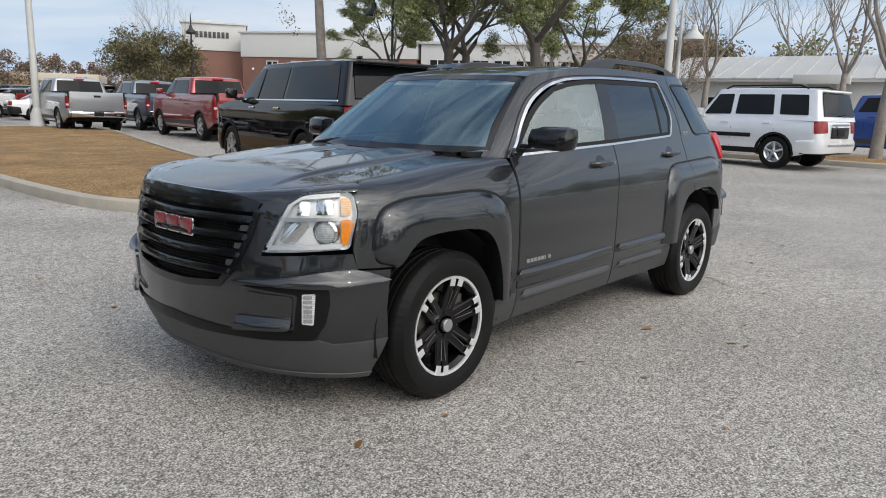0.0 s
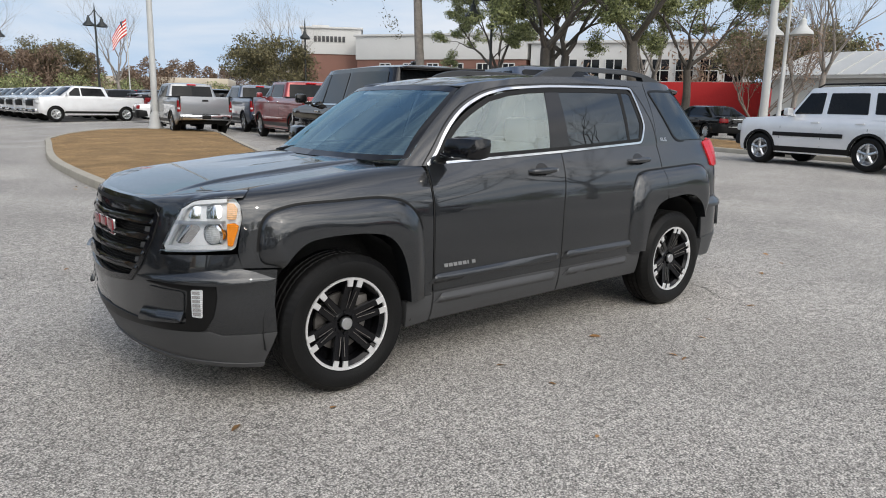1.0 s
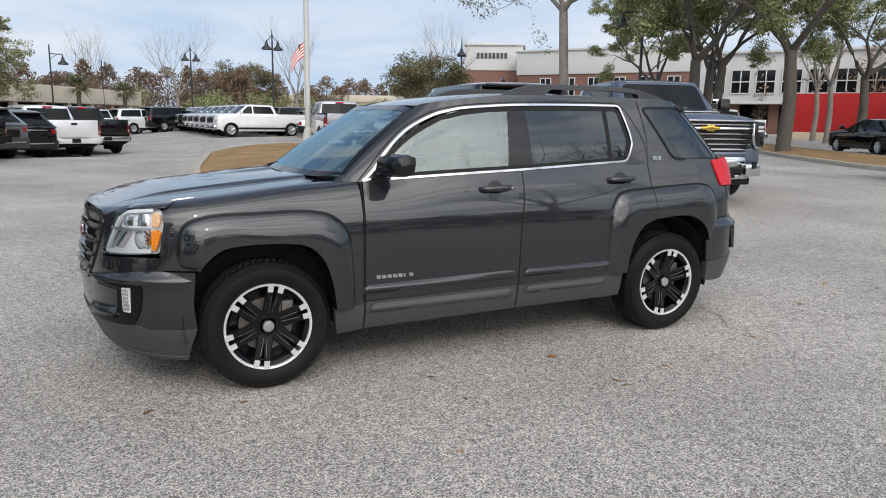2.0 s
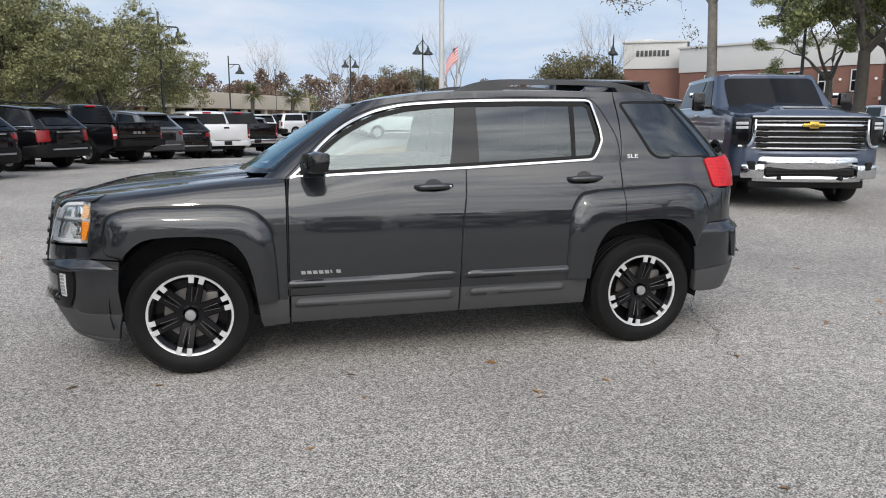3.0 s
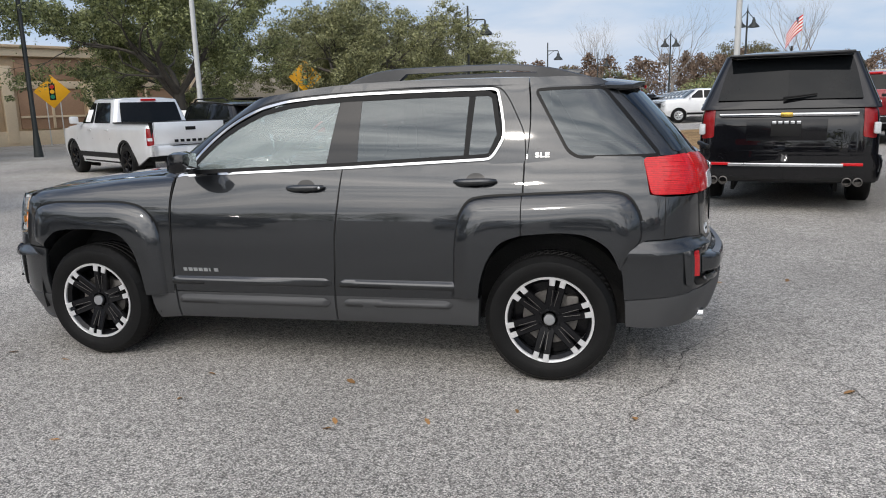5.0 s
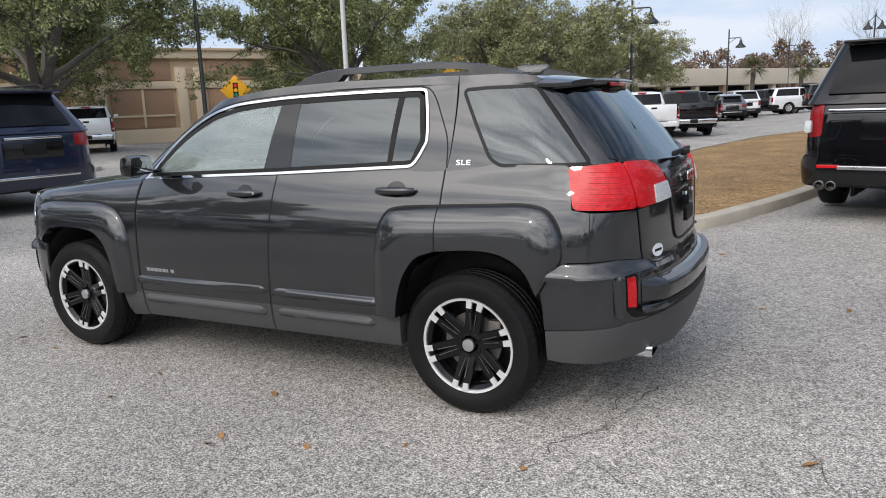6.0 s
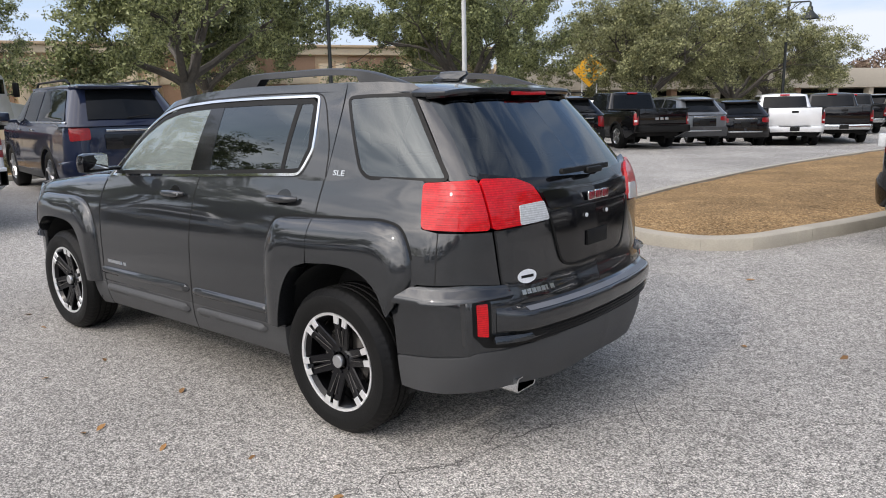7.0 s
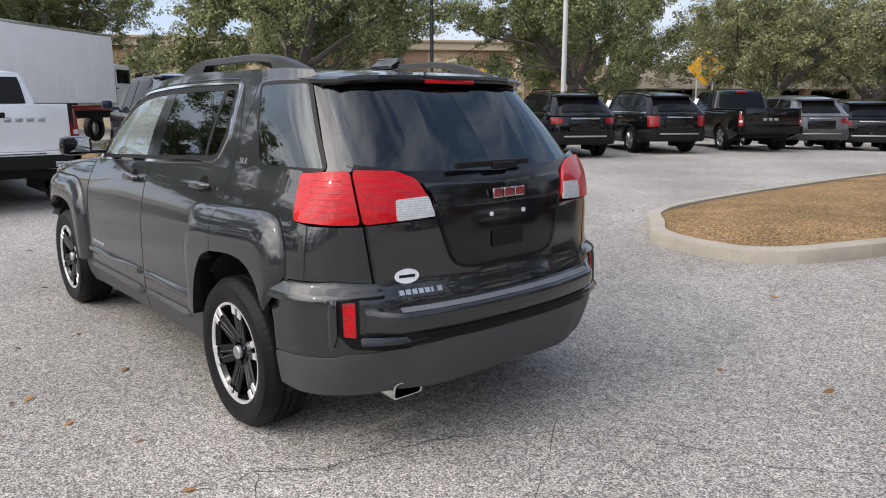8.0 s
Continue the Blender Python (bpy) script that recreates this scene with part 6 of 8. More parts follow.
    sheet("roof_panel", rh + [(x, -y) for x, y in rh[::-1][1:-1]], rooff, paint_mat, car, step=fine * 1.5, thick=0.04)
    if "rails" in extras:
        for s in (1, -1):
            bm = bmesh.new()
            yy = s * (W / 2 - .30 - tp)
            tube(bm, [(rx1 - .25, yy, zr + .02), (rx1 - .4, yy, zr + .09), (rx0 + .5, yy, zr + .09), (rx0 + .3, yy, zr + .02)], .02, 6)
            part("roof_rail", bm, M_TRIM, car)
    # lamps at the tail
    lz0, lz1 = lamp or ((belt - .42, belt - .04) if kind in ("pickup", "truck") else (belt - .28, belt - .02))
    for mir in (False, True):
        kw = dict(mirror=mir, flip=True)
        ue = -L / 2 + .02
        big = kind in ("pickup", "truck") or (H > 1.85 and not soft_form)
        reach = .17 if big else .32
        inner_ = u0 + W / 2 - (.14 if kind in ("pickup", "truck") else (.19 if big else .36))
        t = sheet("tail_lamp", rounded([(ue + reach * .5, lz1), (inner_, lz1 - .02), (inner_ + .0, lz0 + .02), (ue + reach * .4, lz0)], .03), raised(body, .012, True), M_REDDARK, car, "red tail lamp", step=.08, thick=0.04, **kw)
        if kind in ("pickup", "truck"):
            sheet("reversing_lens", [(ue + .05, lz0 + .10), (inner_ + .03, lz0 + .10), (inner_ + .03, lz0 + .16), (ue + .05, lz0 + .16)], raised(body, .016, True), M_WHITELENS, t, step=.1, thick=0.004, **kw)
    # tail furniture
    if kind in ("pickup", "truck"):
        block("tailgate", (tail + .01, 0, (bedtop + .74) / 2 + .02), (.045, W - .34, bedtop - .76), paint_mat, car, "", .015)
        block("tailgate_handle", (tail - .018, 0, bedtop - .13), (.02, .22, .07), M_TRIM, car, "", .01)
        bm = bmesh.new()
        box(bm, tail - .04, 0, .64, .16, W - .16, .20, .03)
        box(bm, tail + .05, W / 2 - .14, .64, .34, .12, .20, .03)
        box(bm, tail + .05, -W / 2 + .14, .64, .34, .12, .20, .03)
        part("rear_bumper", bm, bumper_mat, car)
        block("bumper_step", (tail - .08, 0, .745), (.14, W * .5, .012), M_TRIM, car, "", .004)
        block("number_plate", (tail - .123, 0, .645), (.008, .31, .15), M_PLATE if "plate" in extras else M_TRIM, car, "", .003)
        bm = bmesh.new()
        bl = cab_r - tail
        box(bm, tail + bl / 2, 0, bedtop - .42, bl - .08, W - .30, .02)
        for s in (1, -1):
            box(bm, tail + bl / 2, s * (W / 2 - .13), bedtop - .2, bl - .06, .05, .42)
            box(bm, tail + bl / 2, s * (W / 2 - .09), bedtop + .006, bl - .04, .13, .03, .01)
        box(bm, cab_r - .03, 0, bedtop - .2, .04, W - .3, .42)
        part("cargo_bed", bm, M_TRIM, car)
        block("high_brake_light", (cab_r + rake_r * .88 - .02, 0, zr - .03), (.04, .34, .05), M_RED, car, "", .01)
    else:
        zb_ = .50
        for mir in (False, True):
            kw = dict(mirror=mir, flip=True)
            sheet("rear_bumper", rounded([(-L / 2 + .55, zc + .12), (-L / 2 + .50, .64), (-L / 2 + .1, .68), (u0, .68), (u0, zc + .10), (-L / 2 + .3, zc + .08)], .03), raised(body, lambda u, z: .012 + .035 * smooth((.68 - z) / .05), True), bumper_mat, car, step=.09, thick=0.05, **kw)
            sheet("rear_valance", [(-L / 2 + .4, zc + .06), (-L / 2 + .4, zc + .17), (u0, zc + .20), (u0, zc + .06)], raised(body, .03, True), M_TRIM, car, step=.12, thick=0.05, **kw)
        block("bumper_trim", (tail - .052, 0, zb_ + .06), (.02, W * .60, .04), bumper_trim or M_SATIN, car, "", .008)
        block("plate_recess", (tail - .006, 0, belt - .28), (.02, W * .42, .24), M_BLACKGLOSS, car, "", .02)
        block("number_plate", (tail - .018, 0, belt - .27), (.02, .32, .16), M_TRIM, car, "", .004)
        block("tailgate_strip", (tail - .018, 0, belt - .10), (.025, W * (.40 if soft_form else (.72 if H > 1.85 else .45)), .04), M_CHROME, car, "bright strip across the tailgate", .01)
        bm = bmesh.new()
        tube(bm, [(xb0 - .02, .05, belt + .09), (xb0 + .02, -.3, belt + .13)], [.015, .01], 6)
        part("rear_wiper", bm, M_TRIM, car)
        if kind == "suv" and "upright" not in extras:
            block("roof_spoiler", (rx0 - .10, 0, zr - sag(rx0) - .01), (.26, W - .72, .035), paint_mat, car, "", .012)
    # nose
    for s in (1, -1):
        if kind != "truck":
            block("head_lamp", (nose - .14, s * (W / 2 - .27), hz - .24), (.20, .36, .17), M_WHITELENS, car, "", .04)
        mb = bmesh.new()
        tw = kind == "truck"
        box(mb, cowl - .30, s * (W / 2 + .12), belt + .13, .13, .20, .30 if tw else .17, .045)
        box(mb, cowl - .28, s * (W / 2 - .03), belt + .05, .09, .16, .06, .02)
        part("door_mirror", mb, M_BLACKGLOSS if "black_mirror" in extras or paint_mat in (M_P_BLACK, M_P_BLUE) else paint_mat, car)
    if kind != "truck":
        block("front_grille", (nose - .03, 0, hz - .30), (.10, W * .50, .30), M_TRIM, car, "", .03)
    if kind != "truck":
        block("front_bumper", (nose - .08, 0, .55), (.24, W - .30, .26), M_TRIM if kind == "suv" else bumper_mat, car, "", .06)
    bm = bmesh.new()
    box(bm, xo, 0, .55, L - .5, W - .50, .30)
    box(bm, xo, 0, .45, wb - 2.3 * wr, W - .12, .24)
    part("underbody", bm, M_DARK, car)
    for xw in (-wb / 2, wb / 2):
        for s in (1, -1):
            bm = bmesh.new()
            box(bm, xw, s * (W / 2 - .42), wr + .12, ra * 2.1, .04, ra * 1.6)
            for k in range(12):
                a0, a1 = radians(-10 + 200 * k / 12), radians(-10 + 200 * (k + 1) / 12)
                q = [bm.verts.new((xw + (ra + .02) * math.cos(a), s * yy, wr * .98 + (ra + .02) * math.sin(a))) for a, yy in ((a0, W / 2 - .04), (a1, W / 2 - .04), (a1, W / 2 - .42), (a0, W / 2 - .42))]
                bm.faces.new(q)
            part("wheel_liner", bm, M_LINER, car)
            make_wheel(car, xw, s * (W / 2 - .03), wr, wr * .64, .24, s, "plain" if lite else style, 16 if lite else 24, wheel_mat, detail=False)
    return car


def spot(x, y, heading):
    return pose(x, y, ground_z(x, y), 0, 0, heading)


def ahead(x, y, heading, along, left=0.0):
    h = radians(heading)
    return (x + along * math.cos(h) - left * math.sin(h), y + along * math.sin(h) + left * math.cos(h))


M_P_WHITE = paint("white_paint", (0.78, 0.79, 0.80), 0.03, 0.35, 0.12)
M_P_BLACK = paint("black_paint", (0.004, 0.004, 0.005), 0.2, 0.3, 0.006, 0.0, 0.0)
M_P_RED = paint("red_paint", (0.22, 0.008, 0.012), 0.25, 0.3, 0.012)
M_P_SILVER = paint("silver_paint", (0.24, 0.255, 0.275), 0.3, 0.3, 0.012)
M_P_BLUE = paint("slate_blue_paint", (0.055, 0.075, 0.115), 0.3, 0.3, 0.012)
M_P_NAVY = paint("navy_paint", (0.010, 0.015, 0.035), 0.25, 0.28, 0.008, 0.0, 0.1)
M_P_ROYAL = paint("royal_blue_paint", (0.015, 0.06, 0.26), 0.2, 0.3, 0.012)
M_P_GREY = paint("mid_grey_paint", (0.12, 0.13, 0.14), 0.3, 0.3, 0.012)

TRUCK = (5.89, 2.04, 1.92, 3.75, .96, .405, 1.32, 1.26)
HEAVY = (6.35, 2.06, 2.01, 4.04, 1.0, .425, 1.40, 1.32)
MIDPICK = (5.40, 1.88, 1.79, 3.26, .93, .385, 1.16, 1.12)
BIGSUV = (5.35, 2.04, 1.92, 3.07, .98, .405, 1.24, 1.20)
MIDSUV = (4.78, 1.90, 1.70, 2.80, .92, .365, 1.10, 1.05)
BOXSUV = (4.49, 1.83, 1.80, 2.69, .80, .365, 1.10, 1.08)
SEDAN = (4.95, 1.90, 1.47, 2.95, .90, .345, 0.98, 0.92)

# the row behind the grey car
suv_b = make_vehicle("black_suv", "large glossy black sport utility vehicle parked beside the planted island", "car", spot(*ahead(-3.97, -5.77, -102, 1.53), -102), "suv", M_P_BLACK, BIGSUV, (.86, 1.26), style="six", extras=("chrome",), fine=.08, bumper_mat=M_P_BLACK, bumper_trim=M_SATIN)
red_t = make_vehicle("red_pickup_truck", "dark red pickup truck with a chrome bumper, parked nose in", "truck", spot(*ahead(-8.47, -16.6, -100, 1.87), -100), "pickup", M_P_RED, TRUCK, (.82, 1.24), wheel_mat=M_SATIN, bumper_mat=M_CHROME, style="six", extras=("chrome",))
silver_t = make_vehicle("silver_pickup_truck", "silver grey pickup truck with chrome bumper and open bed", "truck", spot(*ahead(-7.1, -23.6, -98, 1.87), -98), "pickup", M_P_SILVER, TRUCK, (.82, 1.24), bumper_mat=M_CHROME, style="six")
make_vehicle("blue_pickup_truck", "slate blue pickup truck parked between two others", "truck", spot(*ahead(-10.1, -23.9, -100, 1.87), -100), "pickup", M_P_BLUE, TRUCK, (.82, 1.24), bumper_mat=M_CHROME, style="six")

# ---- the heavy-duty pickup with its big chrome face ----
HT = spot(-7.40, -6.52, 72)
heavy = make_vehicle("heavy_pickup_truck", "slate blue heavy-duty pickup truck with a wide chrome grille", "truck", HT, "truck", M_P_BLUE, HEAVY, (.95, 1.40), wheel_mat=M_CHROME, bumper_mat=M_CHROME, style="many", fine=.07, extras=("chrome", "black_mirror"))


def bowed(bm, nose, w, z, h, dep, out=.05, back=.03, n=13):
    """A bar bowed along the nose: middle proud, ends swept back."""
    prev = None
    for i in range(n):
        q = -1 + 2 * i / (n - 1)
        x = nose + out - (out + back) * abs(q) ** 2.6
        ring = [bm.verts.new((x + dx, q * w / 2, z + dz)) for dx, dz in ((-.01, -h / 2), (.0, -h * .36), (.004, 0), (-.004, h * .36), (-.016, h / 2), (-dep, h / 2), (-dep, -h / 2))]
        if prev:
            for k in range(7):
                bm.faces.new((prev[k], prev[(k + 1) % 7], ring[(k + 1) % 7], ring[k]))
        else:
            bm.faces.new(ring)
        prev = ring
    bm.faces.new(prev[::-1])
    bmesh.ops.recalc_face_normals(bm, faces=bm.faces)


def dress_heavy(car):
    nose = 4.04 / 2 + 1.0
    # well coloured near-black to paint the shade behind the chrome bars
    bm = bmesh.new()
    bowed(bm, nose, 1.62, 1.03, .52, .10, .02, .07)
    part("grille_well", bm, M_DARK, car)
    for z, h, w in ((1.290, .034, 1.60), (1.228, .026, 1.52), (1.170, .048, 1.50), (1.085, .028, 1.50), (1.005, .028, 1.50), (.925, .028, 1.52), (.845, .036, 1.58)):
        bm = bmesh.new()
        bowed(bm, nose, w, z, h, .07, .055, .05)
        part("grille_bar", bm, M_CHROME, car, "polished chrome grille bar")
    for k in range(7):
        for z in (1.125, 1.045, .965, .885):
            block("grille_mesh", (nose - .005, -.66 + .22 * k, z), (.02, .16, .026), M_TRIM, car, "", .006)
    bm = bmesh.new()
    box(bm, nose + .07, 0, 1.170, .02, .30, .050, .008)
    box(bm, nose + .07, 0, 1.170, .02, .13, .092, .008)
    part("front_emblem", bm, M_GOLD, car, "gold emblem")
    for s in (1, -1):
        rot = Matrix.Rotation(radians(s * 30), 4, "Z")
        lm = block("head_lamp_unit", (nose - .150, s * .895, 1.075), (.17, .27, .40), M_BLACKGLOSS, car, "tall dark head lamp unit", .045, rot)
        for k in range(2):
            block("lamp_element", (nose - .072, s * .930, 1.195 - k * .060), (.02, .17, .042), M_WHITELENS, lm, "", .01, rot)
        block("lamp_element", (nose - .075, s * .900, 1.00), (.02, .10, .10), M_DARK, lm, "", .01, rot)
        bm = bmesh.new()
        c = [(nose - .02, s * .765, 1.25), (nose - .012, s * .775, 1.02), (nose - .03, s * .83, .885), (nose - .10, s * .955, .875)]
        tube(bm, catmull(c, 4).tolist(), .022, 6)
        part("lamp_surround", bm, M_CHROME, lm, "chrome lamp surround")
        block("side_marker", (nose - .20, s * .992, 1.20), (.10, .02, .05), M_AMBER, lm, "", .008)
        block("fog_lamp", (nose + .035, s * .80, .60), (.05, .12, .12), M_DARK, car, "", .02, rot)
        block("tow_hook", (nose + .07, s * .42, .430), (.10, .05, .06), M_DARK, car, "", .02)
    bm = bmesh.new()
    bowed(bm, nose, 2.02, .770, .075, .14, .085, .24)
    part("grille_sill", bm, M_P_BLUE, car)
    bm = bmesh.new()
    bowed(bm, nose, 2.00, .640, .170, .18, .100, .26)
    bowed(bm, nose, 1.50, .420, .090, .16, .095, .05)
    for s in (1, -1):
        box(bm, nose - .03, s * .76, .520, .18, .32, .20, .03, Matrix.Rotation(radians(s * 16), 4, "Z"))
    part("chrome_bumper", bm, M_CHROME, car, "deep polished chrome bumper")
    # flat near-black block, the intake's inner shade is painted on
    block("bumper_intake", (nose + .03, 0, .512), (.10, 1.20, .100), M_DARK, car, "", .02)
    for z in (.492, .532):
        block("intake_bar", (nose + .082, 0, z), (.02, 1.14, .012), M_TRIM, car, "", .004)
    block("air_dam", (nose - .10, 0, .34), (.10, 1.60, .12), M_TRIM, car, "", .03)
    bm = bmesh.new()
    box(bm, nose - .62, 0, 1.405, .60, .70, .10, .035, Matrix.Rotation(radians(4), 4, "Y"))
    part("bonnet_scoop", bm, M_P_BLUE, car)
    # near-black plate paints the shade inside the scoop
    block("scoop_mouth", (nose - .318, 0, 1.400), (.02, .58, .040), M_DARK, car, "", .008)
    block("scoop_trim", (nose - .314, 0, 1.425), (.02, .62, .012), M_CHROME, car, "", .004)
    for s in (1, -1):
        block("mirror_chrome", (1.05 + .02, s * 1.15, 1.64), (.05, .17, .09), M_CHROME, car, "", .02)
        bm = bmesh.new()
        tube(bm, [(1.35, s * .98, .50), (-1.2, s * .98, .50)], .05, 8)
        part("side_step", bm, M_TRIM, car)


dress_heavy(heavy)


def dress_black_suv(car):
    tail = -(5.35 - 3.07 / 2 - .98)
    for s in (1, -1):
        for k in (0, 1):
            bm = bmesh.new()
            lathe(bm, [(.05, .06), (.05, -.04), (.042, -.045), (.040, .05), (.0005, .05)], 18, "x", Matrix.Translation((tail - .03, s * (.66 + k * .11), .37)))
            part("exhaust_tip", bm, M_BRAKE, car)
        block("reversing_lens", (tail + .035, s * .925, .98), (.09, .07, .13), M_WHITELENS, car, "clear lens low in the tail lamp", .02)
        block("reflector", (tail - .045, s * .70, .57), (.02, .22, .035), M_RED, car, "", .008)
    for k in range(5):
        block("badge_bar", (tail - .03, .13 - .065 * k, 1.05), (.01, .045, .035), M_SATIN, car, "", .004)
    block("rear_emblem", (tail - .036, 0, 1.14), (.02, .13, .05), M_GOLD, car, "", .008)
    block("bumper_valance", (tail + .06, 0, .44), (.16, 1.5, .16), M_TRIM, car, "", .04)
    block("aerial_fin", (tail + 1.3, 0, 1.96), (.16, .03, .06), M_P_BLACK, car, "", .012)


dress_black_suv(suv_b)

# ---- white boxy off-roader by the far kerb, and what stands near it ----
jeep = make_vehicle("white_off_roader", "white boxy off-roader with black side strip, parked at the kerb", "car", spot(-14.35, -3.3, -102), "suv", M_P_WHITE, BOXSUV, (.80, 1.08), wheel_mat=M_SATIN, extras=("upright", "rails"), fine=.08, bumper_mat=M_P_WHITE)
for s in (1, -1):
    bm = bmesh.new()
    box(bm, .1, s * .925, .72, 1.75, .03, .09, .012)
    part("side_strip", bm, M_TRIM, jeep, "black rubbing strip")
block("licence_plate", (-2.345, 0, .90), (.02, .31, .16), M_PLATE, jeep, "", .004)
make_vehicle("royal_blue_pickup_truck", "royal blue pickup truck behind the boxy off-roader", "truck", spot(-21.5, -1.2, 78), "pickup", M_P_ROYAL, TRUCK, (.82, 1.24), bumper_mat=M_CHROME)
make_vehicle("black_sedan", "black sedan with a paper notice in its window", "car", spot(-27.6, -14.6, -115), "sedan", M_P_BLACK, SEDAN, (.72, .92), wheel_mat=M_SATIN, style="many")
make_vehicle("maroon_sedan", "dark maroon sedan behind the light pole", "car", spot(-31.5, -12.0, -115), "sedan", M_P_RED, SEDAN, (.72, .92))
make_vehicle("white_pickup_truck", "white pickup truck parked under the trees", "truck", spot(-27.0, -23.0, -105), "pickup", M_P_WHITE, TRUCK, (.82, 1.24), bumper_mat=M_CHROME)

# ---- the row under the oaks, tails to the drive ----
ROW = -30.0


def by_left_rear(x, y, heading, d):
    """The spot of a vehicle from the ground under its left rear wheel."""
    return spot(*ahead(x, y, heading, d[3] / 2, -(d[1] / 2 - .15)), heading)


def paper(car, d, kind):
    """A white price sheet inside the left front window."""
    L, W, H, wb, fo, wr, belt, hz = d
    x = wb / 2 + fo - (1.27 if kind == "pickup" else 1.17) - .75
    block("price_sheet", (x, W / 2 - (.098 if kind == "pickup" else .125), belt + .22), (.30, .012, .30), M_WHITEPAPER, car, "white paper sheet in the window", .002, Matrix.Rotation(radians(22), 4, "X"))


tac = make_vehicle("white_midsize_pickup", "white midsize pickup truck with a black bumper", "truck", by_left_rear(8.45, -9.0, -32, MIDPICK), "pickup", M_P_WHITE, MIDPICK, (.74, 1.10), wheel_mat=M_RIMBLACK, bumper_mat=M_P_WHITE, style="six", extras=("plate",), fine=.08)
paper(tac, MIDPICK, "pickup")
for k in range(6):
    block("badge_bar", (-(5.40 - 3.26 / 2 - .93) - .018, .33 - .13 * k, .83), (.012, .085, .055), M_TRIM, tac, "", .006)
for nm, lab, col, dims, x, y, mats, lampz in (
        ("dark_crossover", "black crossover with wide tail lamps, second in the row", M_P_BLACK, MIDSUV, 8.2, -12.15, M_SATIN, (.86, 1.02)),
        ("black_crossover", "black crossover with bright wheels and tall tail lamps", M_P_BLACK, MIDSUV, 7.45, -15.25, M_SATIN, (.74, 1.08))):
    v = make_vehicle(nm, lab, "car", by_left_rear(x, y, ROW, dims), "suv", col, dims, lampz, wheel_mat=mats, extras=("chrome", "rails", "round"), style="many", bumper_mat=M_TRIM)
    paper(v, dims, "suv")
gp = make_vehicle("black_midsize_pickup", "black midsize pickup truck with dark alloy wheels", "truck", by_left_rear(6.25, -18.1, ROW - 8, MIDPICK), "pickup", M_P_BLACK, MIDPICK, (.74, 1.10), wheel_mat=M_SATIN, bumper_mat=M_TRIM, style="six")
paper(gp, MIDPICK, "pickup")
for k in range(3):
    block("badge_bar", (-(5.40 - 3.26 / 2 - .93) - .018, .20 - .16 * k, .93), (.012, .11, .07), M_SATIN, gp, "", .006)
v = make_vehicle("grey_crossover", "dark grey crossover with a silver lower bumper", "car", by_left_rear(5.75, -20.6, ROW - 14, MIDSUV), "suv", M_P_GREY, MIDSUV, (.86, 1.02), extras=("chrome", "round"), bumper_mat=M_CLAD)
paper(v, MIDSUV, "suv")
make_vehicle("black_wagon", "black family crossover with wide red tail lamps", "car", by_left_rear(5.1, -23.1, ROW - 24, MIDSUV), "suv", M_P_BLACK, MIDSUV, (.86, 1.04), extras=("chrome", "round"), bumper_mat=M_P_BLACK)
w_t = make_vehicle("white_stock_pickup", "white full-size pickup truck in the row under the oaks", "truck", by_left_rear(4.0, -25.3, ROW - 36, TRUCK), "pickup", M_P_WHITE, TRUCK, (.82, 1.24), bumper_mat=M_P_WHITE, style="six")
b_t = make_vehicle("black_pickup_truck", "black full-size pickup truck with a chrome bumper", "truck", by_left_rear(2.9, -27.8, ROW - 37, TRUCK), "pickup", M_P_BLACK, TRUCK, (.82, 1.24), bumper_mat=M_CHROME, style="six")

# ---- the bays in front of the grey car ----
inf = make_vehicle("navy_suv", "large navy sport utility vehicle with chrome tail trim", "car", spot(10.3, -3.35, -10), "suv", M_P_NAVY, BIGSUV, (.98, 1.20), wheel_mat=M_SATIN, extras=("chrome", "rails", "round"), fine=.08, bumper_mat=M_P_NAVY, bumper_trim=M_CHROME)
lt = make_vehicle("white_work_pickup", "white full-size pickup truck with a black lower bumper", "truck", spot(9.25, .50, 0), "pickup", M_P_WHITE, TRUCK, (.88, 1.33), wheel_mat=M_RIMBLACK, bumper_mat=M_TRIM, style="six", fine=.08)
for k in range(9):
    block("badge_bar", (-(5.89 - 3.75 / 2 - .96) - .018, .52 - .13 * k, 1.18), (.012, .09, .06), M_SATIN, lt, "", .006)
block("bumper_cap", (-(5.89 - 3.75 / 2 - .96) - .06, 0, .745), (.15, 1.86, .05), M_P_WHITE, lt, "white painted top of the bumper", .015)
for yy in (.72, -.72):
    block("tow_step", (-(5.89 - 3.75 / 2 - .96) - .13, yy, .60), (.02, .22, .07), M_SATIN, lt, "bright corner step", .01)
make_vehicle("white_utility_pickup", "white pickup truck on the road by the tan wall", "truck", pose(25.0, -16.8, .12, 0, 0, -38), "pickup", M_P_WHITE, TRUCK, (.82, 1.24), bumper_mat=M_CHROME)


M_BOXWHITE = plain("cargo_box_white", (0.84, 0.84, 0.83), 0.45, 0, 0.06, 1.5, 40, 0.05)


